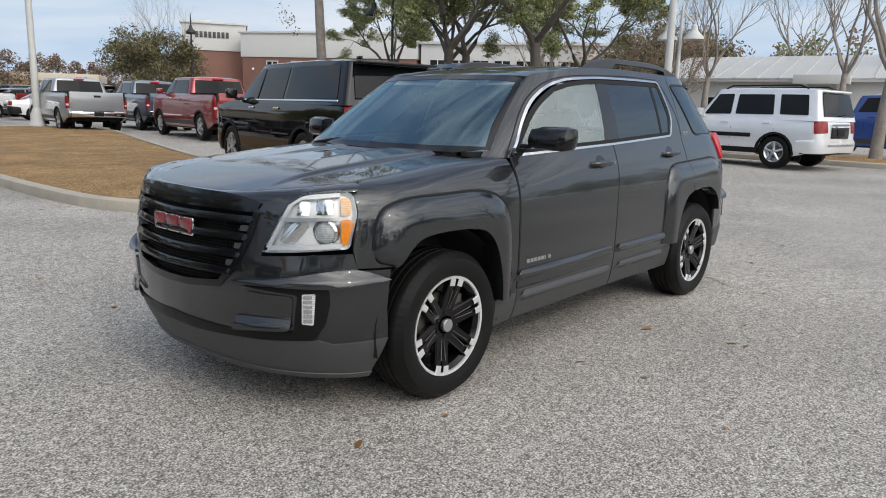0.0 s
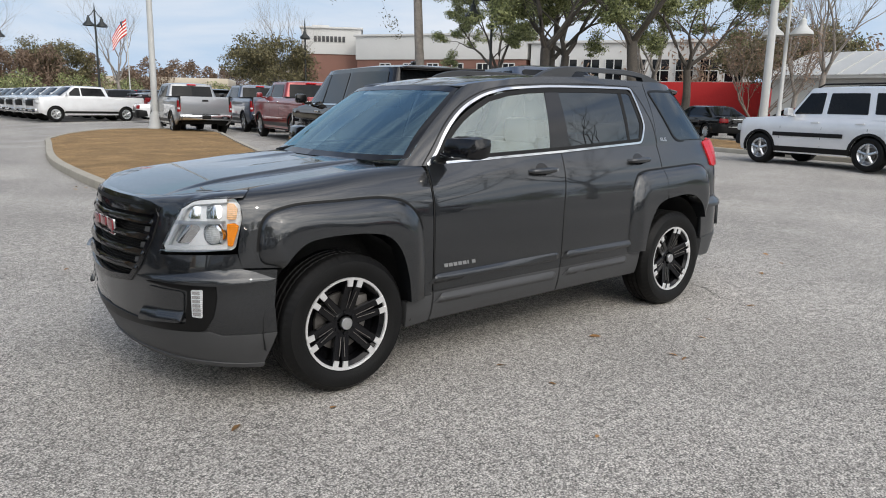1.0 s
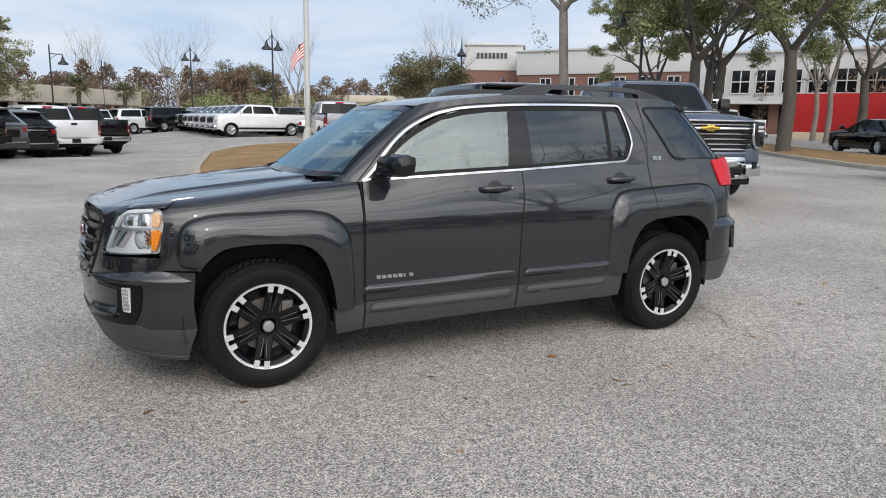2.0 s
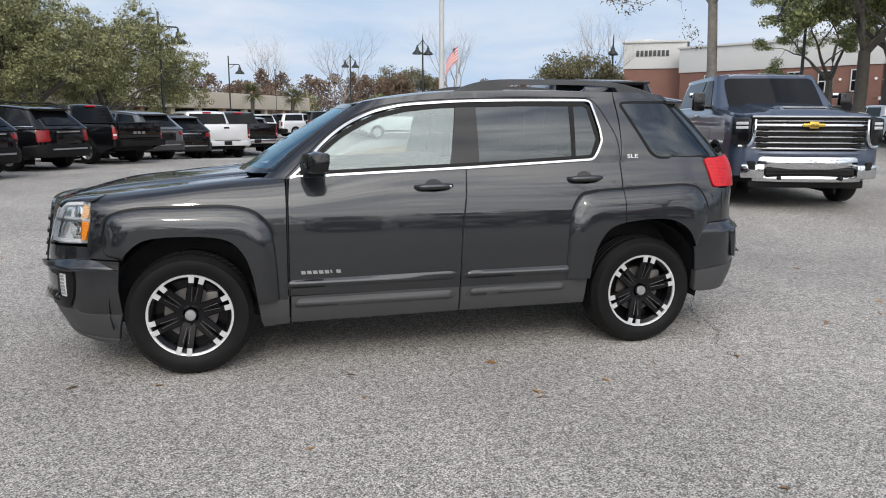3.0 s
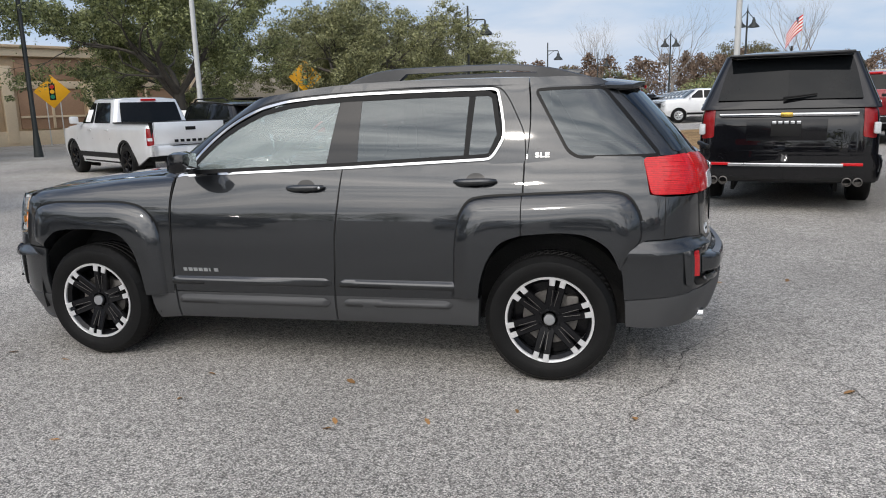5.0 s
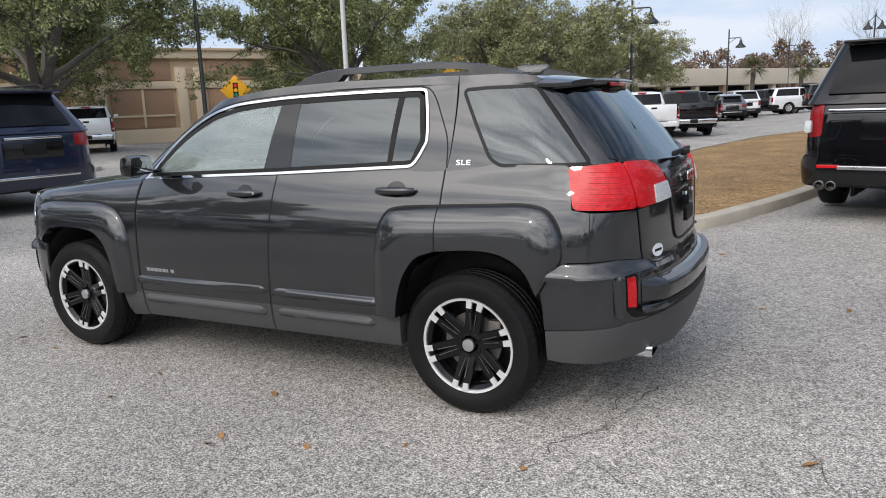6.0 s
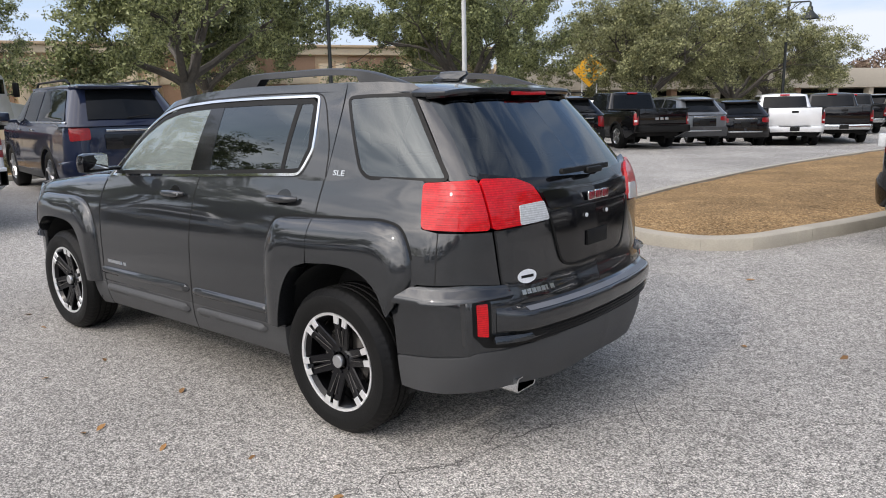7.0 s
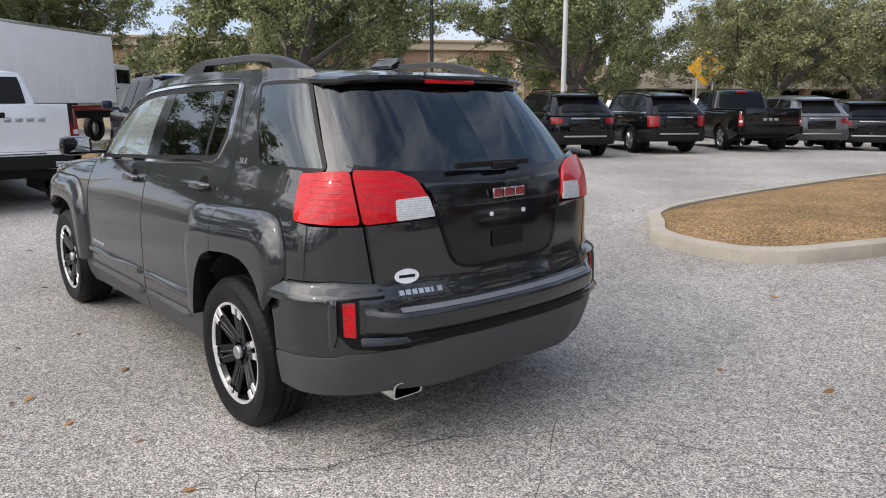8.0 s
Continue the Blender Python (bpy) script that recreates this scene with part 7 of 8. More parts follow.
def build_box_truck():
    t = thing("box_truck", "white box truck with a tall plain cargo body", "truck", pose(22.5, -4.28, .12, 0, 0, -50.5))
    bm = bmesh.new()
    box(bm, -1.6, 0, 2.52, 5.4, 2.4, 2.30, .03)
    part("cargo_box", bm, M_BOXWHITE, t)
    for k in range(12):
        for s in (1, -1):
            block("panel_seam", (-4.1 + k * .45, s * 1.203, 2.52), (.012, .008, 2.20), M_BOXWHITE, t, "", .002)
    for z in (1.38, 3.66):
        bm = bmesh.new()
        box(bm, -1.6, 0, z, 5.46, 2.44, .08, .02)
        part("box_rail", bm, M_SATIN, t)
    for s in (1, -1):
        block("under_rail", (-1.6, s * .95, 1.24), (5.2, .12, .16), M_REDDARK, t, "dark red frame rail", .02)
    bm = bmesh.new()
    box(bm, 1.95, 0, 1.95, 1.5, 2.05, 1.60, .14)
    for v in bm.verts:
        if v.co.z > 2.0 and v.co.x > 1.9:
            v.co.x -= (v.co.z - 2.0) * .55
    box(bm, 3.05, 0, 1.45, 1.2, 1.95, .80, .16)
    for v in bm.verts:
        if v.co.x > 3.1 and v.co.z > 1.5:
            v.co.z -= (v.co.x - 3.1) * .22
    part("cab", bm, M_P_WHITE, t)
    for s in (1, -1):
        block("side_window", (1.85, s * 1.022, 2.33), (.78, .02, .48), M_GLASS_BG, t, "", .03)
        block("door_handle", (1.45, s * 1.03, 1.92), (.16, .03, .04), M_TRIM, t, "", .01)
        block("door_line", (1.36, s * 1.026, 1.9), (.012, .01, 1.3), M_TRIM, t, "", .002)
        mb = bmesh.new()
        box(mb, 2.45, s * 1.30, 2.22, .10, .20, .48, .04)
        tube(mb, [(2.40, s * 1.0, 2.05), (2.45, s * 1.28, 2.10)], .02, 6)
        part("door_mirror", mb, M_TRIM, t)
    block("windscreen", (2.47, 0, 2.36), (.03, 1.7, .55), M_GLASS_BG, t, "", .02, Matrix.Rotation(radians(-29), 4, "Y"))
    block("chassis", (-.4, 0, 1.02), (7.2, .9, .25), M_DARK, t)
    for x in (2.75, -2.7):
        for s in (1, -1):
            make_wheel(t, x, s * 1.08, .48, .29, .26, s, "six", 24, M_SATIN, detail=False)


build_box_truck()


# ---- long far rows of stock ----
def far_rows():
    lt_ = dict(lite=True, fine=.16, group="far row of stock cars")
    pw = make_vehicle("white_stock_pickup", "white stock pickup truck in a far row", "truck", spot(-7.0, -40.3, 8), "pickup", M_P_WHITE, TRUCK, (.82, 1.24), bumper_mat=M_CHROME, **lt_)
    pb = make_vehicle("black_stock_pickup", "black stock pickup truck in a far row", "truck", spot(3.6, -38.5, ROW - 38), "pickup", M_P_BLACK, TRUCK, (.82, 1.24), bumper_mat=M_CHROME, **lt_)
    pr = make_vehicle("red_stock_pickup", "dark red stock pickup truck in a far row", "truck", spot(5.2, -47.0, ROW - 45), "pickup", M_P_RED, TRUCK, (.82, 1.24), bumper_mat=M_CHROME, **lt_)
    sg = make_vehicle("grey_stock_suv", "mid grey stock utility vehicle in a far row", "car", spot(2.6, -47.5, ROW - 45), "suv", M_P_GREY, MIDSUV, (.86, 1.02), extras=("round",), **lt_)
    sw = make_vehicle("white_stock_suv", "white stock utility vehicle in a far row", "car", spot(-1.7, -57.8, -150), "suv", M_P_WHITE, BIGSUV, (.86, 1.2), **lt_)
    sb = make_vehicle("black_stock_suv", "black stock utility vehicle in a far row", "car", spot(.6, -57.0, -150), "suv", M_P_BLACK, BIGSUV, (.86, 1.2), **lt_)
    rnd = random.Random(4)
    pool = [pw, pb, pw, pr, sg, sw, sb, pw, pb, sg]
    # a nose-on row of pickups across the lot, and two more rows behind it
    for k in range(1, 9):
        x, y = -7.0 + .03 * k, -40.3 - 2.85 * k
        c = copy_thing(pw if k != 5 else pb, pose(x, y, ground_z(x, y), 0, 0, 8))
        tagged(c, c["label"], c["category"], "far row of stock cars")
    for k in range(5):
        x, y = -4.0 - 2.5 * k, -58.4 - .5 * k
        c = copy_thing([sb, sg, pw, sb, pr][k], pose(x, y, ground_z(x, y), 0, 0, -150 + 6 * k))
        tagged(c, c["label"], c["category"], "far row of stock cars")
    for k in range(6):
        x, y = -13.5 + .05 * k, -44.0 - 2.9 * k
        c = copy_thing(rnd.choice(pool), pose(x, y, ground_z(x, y), 0, 0, 190))
        tagged(c, c["label"], c["category"], "far row of stock cars")
    for x, y, h, o in ((2.3, -52.5, -75, sw), (4.6, -53.5, -75, sb)):
        c = copy_thing(o, pose(x, y, ground_z(x, y), 0, 0, h))
        tagged(c, c["label"], c["category"], "far row of stock cars")
    for k in range(7):
        xx = -13.0 + 2.9 * k - 18
        c = copy_thing(rnd.choice(pool), pose(xx, -92 + .3 * k, .27, 0, 0, 95))
        tagged(c, c["label"], c["category"], "far row of stock cars")
    # stock across the aisle, on the side away from the grey car
    for x, y, h, o in ((10.2, 6.6, 205, pw), (9.6, 9.8, 205, pw), (8.4, 13.0, 205, sg), (-4.0, 17.5, 268, pw), (-7.2, 17.3, 268, sb), (-10.4, 17.0, 268, pr), (-1.0, 17.6, 268, sg), (2.1, 17.8, 268, pw)):
        c = copy_thing(o, pose(x, y, ground_z(x, y), 0, 0, h))
        tagged(c, c["label"].replace("in a far row", "across the aisle"), c["category"], "stock across the aisle")
    for k in range(5):
        c = copy_thing([sb, pr, pb, sg, pb][k], pose(-14.0 - 2.9 * k, -39 + .8 * k, .27, 0, 0, -107))
        tagged(c, c["label"], c["category"], "far row of stock cars")


far_rows()
make_vehicle("white_sedan", "white sedan parked across the end of the far row", "car", spot(-11.2, -36.5, 170), "sedan", M_P_WHITE, SEDAN, (.72, .92))

# ---- planted islands and kerbs ----
def island(name, outline, label, top=.13, kerb_w=.16, mulch_rise=.05):
    """A kerbed bed: kerb stones end to end round it, mulch mounded inside."""
    P = [tuple(p) for p in catmull(outline + [outline[0]], 6)][:-1]
    inner = inset(P, kerb_w)
    bed = thing(name, label, "planting bed", kind="structure")
    # mulch
    O = dense(inner, .5)
    arr = np.array(O)
    pts = [Vector(p) for p in O]
    lo, hi = arr.min(0), arr.max(0)
    rnd = random.Random(3)
    for x in np.arange(lo[0], hi[0], .45):
        for y in np.arange(lo[1], hi[1], .45):
            q = (x + rnd.uniform(-.1, .1), y + rnd.uniform(-.1, .1))
            if in_poly(q, O) and np.min((arr[:, 0] - q[0]) ** 2 + (arr[:, 1] - q[1]) ** 2) > .04:
                pts.append(Vector(q))
    vs, _, fs, *_ = delaunay_2d_cdt(pts, [], [list(range(len(O)))], 1, 1e-5)
    co = []
    for q in vs:
        dd = math.sqrt(float(np.min((arr[:, 0] - q.x) ** 2 + (arr[:, 1] - q.y) ** 2)))
        co.append((q.x, q.y, ground_z(q.x, q.y) + top - .03 + mulch_rise * smooth(dd / .8) + .025 * noise.noise((q.x * .9, q.y * .9, 0))))
    me = bpy.data.meshes.new("mulch")
    me.from_pydata(co, [], [list(t) for t in fs])
    for p in me.polygons:
        p.use_smooth = True
    finish("mulch", me, M_MULCH, bed, "dry tan pine straw mulch")
    # kerb stones
    line = dense(P, .3)
    n = len(line)
    inn = inset(line, kerb_w)
    seg = 6
    for i in range(0, n, seg):
        bm = bmesh.new()
        idx = [(i + k) % n for k in range(min(seg, n - i) + 1)]
        rings = []
        for q, k in enumerate(idx):
            o, w = np.array(line[k]), np.array(inn[k])
            if q == 0:
                nx = np.array(line[(k + 1) % n])
                o, w = o + (nx - o) * .02, w + (np.array(inn[(k + 1) % n]) - w) * .02
            g = ground_z(*o)
            r = []
            for t, z in ((0, -.05), (.0, top - .05), (.07, top - .012), (.22, top), (1, top), (1, -.05)):
                p = o + (w - o) * t
                r.append(bm.verts.new((p[0], p[1], g + z)))
            rings.append(r)
        for a in range(len(rings) - 1):
            for k in range(5):
                bm.faces.new((rings[a][k], rings[a + 1][k], rings[a + 1][k + 1], rings[a][k + 1]))
        bm.faces.new(rings[0])
        bm.faces.new(rings[-1][::-1])
        bmesh.ops.recalc_face_normals(bm, faces=bm.faces)
        part("kerb_stone", bm, M_KERB, bed)
    return bed


island("planted_island", [(-.10, -4.55), (-.42, -4.1), (-.80, -3.92), (-1.45, -3.88), (-1.88, -4.12), (-2.25, -4.80), (-2.75, -6.15), (-3.3, -8.2), (-4.2, -11.5), (-5.6, -16.3), (-6.9, -20.5), (-7.3, -22.0), (-7.0, -25.5), (-5.5, -27.0), (-3.4, -26.2), (-1.9, -23.4), (-.8, -18.2), (.15, -12.8), (.42, -9.6), (.50, -7.0), (.42, -5.6), (.2, -4.95)], "long kerbed island covered in dry pine straw")
island("kerbed_bed", [(-16.0, 2.5), (-15.6, -.4), (-15.75, -1.6), (-17.0, -7.6), (-18.6, -10.5), (-19.6, -12.2), (-24.8, -19.6), (-28, -24.5), (-31, -23.5), (-27, -17), (-23, -10), (-20.0, -5), (-19.0, 2.5)], "kerbed verge with pine straw under the trees")
island("front_bed", [(13.2, 3.0), (12.9, -1.0), (13.6, -5.0), (14.2, -9.0), (16.2, -9.4), (17.0, -6.0), (16.6, 2.6)], "mulched bed between the bays and the road", top=.12)


def shrubs():
    rnd = random.Random(8)
    for x, y, s in ((14.2, -3.2, .34), (15.0, -4.6, .42), (14.4, -6.2, .38), (15.4, -7.6, .4), (14.0, -1.4, .36)):
        sh = thing("shrub", "small clipped brownish green shrub in the bed", "shrub", pose(x, y, ground_z(x, y) + .13), "shrubs in the bed")
        vs, fs = [], []
        for k in range(900):
            d = Vector((rnd.gauss(0, 1), rnd.gauss(0, 1), rnd.gauss(0, 1))).normalized() * s * rnd.uniform(.75, 1.05)
            d.z = abs(d.z) * 1.0
            a = Vector((rnd.gauss(0, 1), rnd.gauss(0, 1), rnd.gauss(0, 1))).normalized() * .035
            b = a.cross(d).normalized() * .02
            i = len(vs)
            vs += [tuple(d - a), tuple(d + b), tuple(d + a), tuple(d - b)]
            fs.append((i, i + 1, i + 2, i + 3))
        me = bpy.data.meshes.new("foliage")
        me.from_pydata(vs, [], fs)
        finish("foliage", me, M_LEAFDRY, sh)


shrubs()


# ---- lamps and poles ----
def bell(bm, x, y, z, s=1.0):
    lathe(bm, [(.03 * s, .42 * s), (.035 * s, .34 * s), (.075 * s, .30 * s), (.085 * s, .20 * s), (.13 * s, .13 * s), (.24 * s, .03 * s), (.265 * s, -.04 * s), (.25 * s, -.045 * s), (.20 * s, .02 * s)], 16, "z", Matrix.Translation((x, y, z)))


def lamp_single(x, y, h, turn, label="black street lamp with one bell shade on an arm"):
    t = thing("street_lamp", label, "street lamp", pose(x, y, ground_z(x, y), 0, 0, turn), "black street lamps")
    bm = bmesh.new()
    tube(bm, [(0, 0, 0), (0, 0, .25), (0, 0, .9), (0, 0, h)], [.16, .14, .085, .06], 10)
    part("pole", bm, M_LAMPBLACK, t)
    bm = bmesh.new()
    tube(bm, [(0, 0, h - .80), (.98, 0, h - .80), (1.05, 0, h - .86), (1.05, 0, h - 1.0)], .045, 8)
    tube(bm, [(0, 0, h - 1.25), (.30, 0, h - 1.05), (.62, 0, h - .82)], .022, 6)
    part("arm", bm, M_LAMPBLACK, t)
    bm = bmesh.new()
    bell(bm, 1.05, 0, h - 1.62, 1.75)
    part("shade", bm, M_LAMPBLACK, t)
    return t


def lamp_twin(x, y, h, turn, mat=None):
    mat = mat or M_LAMPBLACK
    t = thing("street_lamp", "black street lamp with two bell shades under a pointed finial", "street lamp", pose(x, y, ground_z(x, y), 0, 0, turn), "twin black street lamps")
    bm = bmesh.new()
    tube(bm, [(0, 0, 0), (0, 0, .25), (0, 0, .9), (0, 0, h), (0, 0, h + .5), (0, 0, h + .95)], [.17, .15, .085, .06, .05, .01], 10)
    part("pole", bm, mat, t)
    for s in (1, -1):
        bm = bmesh.new()
        tube(bm, catmull([(0, 0, h + .55), (s * .16, 0, h + .30), (s * .36, 0, h + .10), (s * .50, 0, h - .05)], 4).tolist(), .028, 6)
        part("arm", bm, mat, t)
        bm = bmesh.new()
        bell(bm, s * .50, 0, h - .55, 1.5)
        part("shade", bm, mat, t)
    return t


def light_pole(x, y, h, r, label, head=True, turn=0):
    t = thing("light_pole", label, "light pole", pose(x, y, ground_z(x, y), 0, 0, turn), "pale light poles")
    bm = bmesh.new()
    tube(bm, [(0, 0, 0), (0, 0, h)], [r, r * .72], 14)
    part("pole", bm, M_POLEGREY, t)
    bm = bmesh.new()
    lathe(bm, [(r * 2.4, 0), (r * 2.4, .16), (r * 2.0, .22), (r * 1.7, .55), (r * 1.15, .75), (r * 1.0, .8)], 16, "z")
    part("base_cover", bm, M_POLEGREY, t)
    if head:
        bm = bmesh.new()
        lathe(bm, [(.06, .25), (.10, .15), (.50, .06), (.52, -.02), (.40, -.06), (.05, -.08)], 20, "z", Matrix.Translation((0, 0, h + .05)))
        part("lamp_head", bm, M_POLEGREY, t)
    return t


light_pole(-6.35, -26.3, 9.4, .13, "tall pale grey light pole with a round head, on the island")
light_pole(12.0, -17.6, 9.0, .095, "tall pale grey light pole among the parked cars")
light_pole(-19.9, -7.9, 9.0, .14, "tall pale grey light pole by the verge")
lamp_twin(-10.64, -51.4, 6.75, 20)
lamp_twin(-25.7, -49.2, 6.9, 60)
lamp_twin(-6.5, -66.0, 6.7, 10)
lamp_twin(-23.6, -9.2, 4.6, 100, M_POLEGREY)
lamp_single(-24.1, -25.6, 7.6, -25)
lamp_single(7.1, -39.8, 7.55, 195)
lamp_single(5.0, -70.0, 7.6, 190)
lamp_single(0.5, -88.0, 7.6, 190)
lamp_single(17.9, -16.6, 8.0, 20)


def yellow_sign(x, y, z, face, s=1.2):
    t = thing("warning_sign", "yellow diamond warning sign with a traffic light symbol, on two posts", "sign", pose(x, y, ground_z(x, y), 0, 0, face), "yellow warning signs")
    for dx in (-.35, .35):
        block("post", (dx, .05, z / 2), (.06, .04, z), M_POLEGREY, t)
    bm = bmesh.new()
    box(bm, 0, 0, z, s, .02, s, .01, Matrix.Rotation(radians(45), 4, "Y"))
    plate = part("plate", bm, M_YELLOW, t)
    bm = bmesh.new()
    box(bm, 0, -.013, z, s * .24, .012, s * .70, .006)
    part("symbol_body", bm, M_TRIM, plate)
    for dz, mt in ((.26, M_SIGNRED), (0, M_YELLOW), (-.26, M_GREEN)):
        bm = bmesh.new()
        lathe(bm, [(s * .09, -.020), (s * .09, -.026), (.0005, -.027)], 18, "y", Matrix.Translation((0, 0, z + dz * s * .82)))
        part("symbol_lamp", bm, mt, plate)
    return t


yellow_sign(13.3, -29.3, 3.25, 208, 1.15)
yellow_sign(29.0, -30.2, 3.0, 220, 1.3)


def flag_pole(x, y, h):
    t = thing("flag_pole", "white flag pole with a striped flag hanging", "flag", pose(x, y, ground_z(x, y)))
    bm = bmesh.new()
    tube(bm, [(0, 0, 0), (0, 0, h)], [.07, .04], 10)
    part("pole", bm, M_POLEGREY, t)
    for k in range(9):
        bm = bmesh.new()
        prev = None
        for i in range(7):
            a = i / 6
            w = 1.9 * a
            yy = .10 * math.sin(a * 9 + .5)
            top_ = h - .1 - .9 * a * a - k * .17 * (1 - .15 * a)
            r = [bm.verts.new((w * .75, yy, top_ - 1.0 * a)), bm.verts.new((w * .75, yy, top_ - .165 - 1.0 * a))]
            if prev:
                bm.faces.new((prev[0], r[0], r[1], prev[1]))
            prev = r
        part("flag_stripe", bm, M_SIGNRED if k % 2 == 0 else M_WHITEPAPER, t)
    bm = bmesh.new()
    box(bm, .28, .0, h - .75, .45, .03, .85, .01, Matrix.Rotation(radians(18), 4, "Y"))
    part("flag_canton", bm, M_P_NAVY, t)


flag_pole(-19.5, -75.0, 9.3)


# ---- buildings ----
def rot_frame(a, b):
    """A pose whose x runs along the ground from a to b; also the length."""
    d = math.hypot(b[0] - a[0], b[1] - a[1])
    return pose(a[0], a[1], 0, 0, 0, math.degrees(math.atan2(b[1] - a[1], b[0] - a[0]))), d


def tan_wall():
    m, d = rot_frame((58.0, 15.8), (27.0, -40.2))
    b = thing("tan_retail_building", "long tan and brown rendered building with cream pilasters", "building", m)
    block("wall", (d / 2, 3.0, 2.5), (d, 6.0, 5.8), M_TAN, b)
    block("cornice", (d / 2, -.12, 5.2), (d, .45, .5), M_CREAM, b, "", .05)
    block("cornice", (d / 2, -.22, 5.5), (d, .6, .16), M_TAN, b, "", .03)
    block("string_course", (d / 2, -.07, 3.35), (d, .2, .45), M_CREAM, b, "", .03)
    block("plinth", (d / 2, -.10, .15), (d, .3, 1.1), M_CREAM, b, "", .03)
    n = 11
    for k in range(n + 1):
        x = d * k / n
        for dx in (-.55, .55):
            block("pilaster", (x + dx, -.13, 2.2), (.62, .34, 4.4), M_CREAM, b, "", .03)
        if k < n:
            block("panel", (x + d / n / 2, -.04, 1.95), (d / n - 2.2, .12, 2.3), M_TANDARK, b, "", .02)
            block("panel", (x + d / n / 2, -.04, 4.25), (d / n - 2.2, .12, 1.2), M_TANDARK, b, "", .02)
            block("mullion", (x + d / n / 2, -.12, 1.95), (.14, .12, 2.3), M_CREAM, b)
            block("mullion", (x + d / n / 2, -.12, 1.5), (d / n - 2.2, .12, .12), M_CREAM, b)


tan_wall()


def garage():
    m, d = rot_frame((26.6, -41.0), (-4.0, -96.0))
    b = thing("parking_garage", "low concrete parking garage with a long dark opening", "building", m)
    block("deck_fascia", (d / 2, 5.0, 3.35), (d, 10.0, 1.7), M_CONCRETE, b, "", .04)
    # back wall coloured near-black: the opening's shade is painted in
    block("opening_shade_back", (d / 2, 7.0, 1.3), (d, .3, 2.6), M_DARK, b)
    block("floor_slab", (d / 2, 4.0, -.05), (d, 8.0, .8), M_CONCRETE, b)
    for k in range(14):
        block("column", (d * (k + .5) / 14, .6, 1.4), (.6, .6, 2.5), M_TANDARK if k % 3 == 0 else M_CONCRETE, b, "", .04)
    for z in (.7, .95, 1.2, 1.45):
        block("guard_rail", (d / 2, .25, z), (d, .06, .08), M_TRIM, b)


garage()


def windows(parent, x0, x1, n, z0, z1, y, w):
    for k in range(n):
        x = x0 + (x1 - x0) * (k + .5) / n
        f = block("window", (x, y, (z0 + z1) / 2), (w, .16, z1 - z0), M_GLASS_BG, parent, "", .01)
        for dx in (-w / 2, 0, w / 2):
            block("frame", (x + dx, y - .06, (z0 + z1) / 2), (.12, .14, z1 - z0 + .12), M_WHITEWALL, f)
        for z in (z0, (z0 + z1) / 2, z1):
            block("frame", (x, y - .065, z), (w + .12, .13, .12), M_WHITEWALL, f)


def brick_building():
    # tower wall seen with its pale lettered parapet, and the returning side
    m, d = rot_frame((-46.0, -87.0), (-52.6, -82.8))
    b = thing("brick_office_building", "red brick building with a white upper storey and flat roof", "building", m)
    L = 7.8
    block("tower_wall", (L / 2, 8, 4.1), (L, 16.0, 8.2), M_BRICK, b)
    block("parapet", (L / 2, 8, 9.9), (L + .3, 16.3, 3.4), M_WHITEWALL, b, "", .03)
    block("coping", (L / 2, 8, 11.7), (L + .8, 16.8, .25), M_WHITEWALL, b, "", .03)
    for k in range(8):
        block("sign_bar", (1.7 + k * .55, -.22, 10.2), (.38, .08, .75), M_CLAD, b, "", .02)
    for x, y, w in ((2.2, 5, 2.4), (5.2, 8, 3.0), (3.0, 11, 2.0)):
        block("roof_unit", (x, y, 12.1), (w, 2.0, .7), M_ROOFGREY, b, "", .04)
    # lower wing towards the white block
    m2, d2 = rot_frame((-50.6, -80.5), (-62.5, -60.5))
    wgo = thing("brick_wing", "long brick wing with a white frieze and white-framed windows", "building", m2)
    block("wall", (d2 / 2, 7, 3.7), (d2, 14, 7.4), M_BRICK, wgo)
    block("frieze", (d2 / 2, 7, 8.9), (d2 + .3, 14.3, 3.0), M_WHITEWALL, wgo, "", .03)
    block("coping", (d2 / 2, 7, 10.5), (d2 + .8, 14.8, .25), M_WHITEWALL, wgo, "", .03)
    windows(wgo, 2.5, d2 - .5, 6, 4.6, 6.9, -.05, 1.5)
    windows(wgo, 2.5, d2 - .5, 6, 1.0, 3.3, -.05, 1.5)
    for k in range(7):
        bm = bmesh.new()
        lathe(bm, [(.15, 0), (.15, -.1), (.001, -.12)], 12, "y", Matrix.Translation((1.5 + (d2 - 2) * k / 6, -.05, 5.9)))
        part("wall_lamp", bm, M_PLATE, wgo)
    # white block with a window band
    m3, d3 = rot_frame((-62.8, -60.0), (-76.0, -38.0))
    wb_ = thing("white_office_building", "white office building with a band of white-framed windows", "building", m3)
    block("wall_upper", (d3 / 2, 7, 6.6), (d3, 14, 5.4), M_WHITEWALL, wb_)
    block("coping", (d3 / 2, 7, 9.4), (d3 + .8, 14.8, .3), M_WHITEWALL, wb_, "", .03)
    windows(wb_, .8, d3 - .8, 9, 4.8, 7.4, -.06, 2.0)
    block("undercroft", (d3 / 2, 8.5, 1.95), (d3, 11, 3.9), M_GLASS_BG, wb_)
    for k in range(7):
        block("brick_pier", (d3 * k / 6, .6, 1.95), (1.0, 1.2, 3.9), M_BRICK, wb_, "", .03)
    block("canopy", (d3 / 2, -.6, 3.75), (d3 + .4, 2.6, .35), M_WHITEWALL, wb_, "", .04)


brick_building()


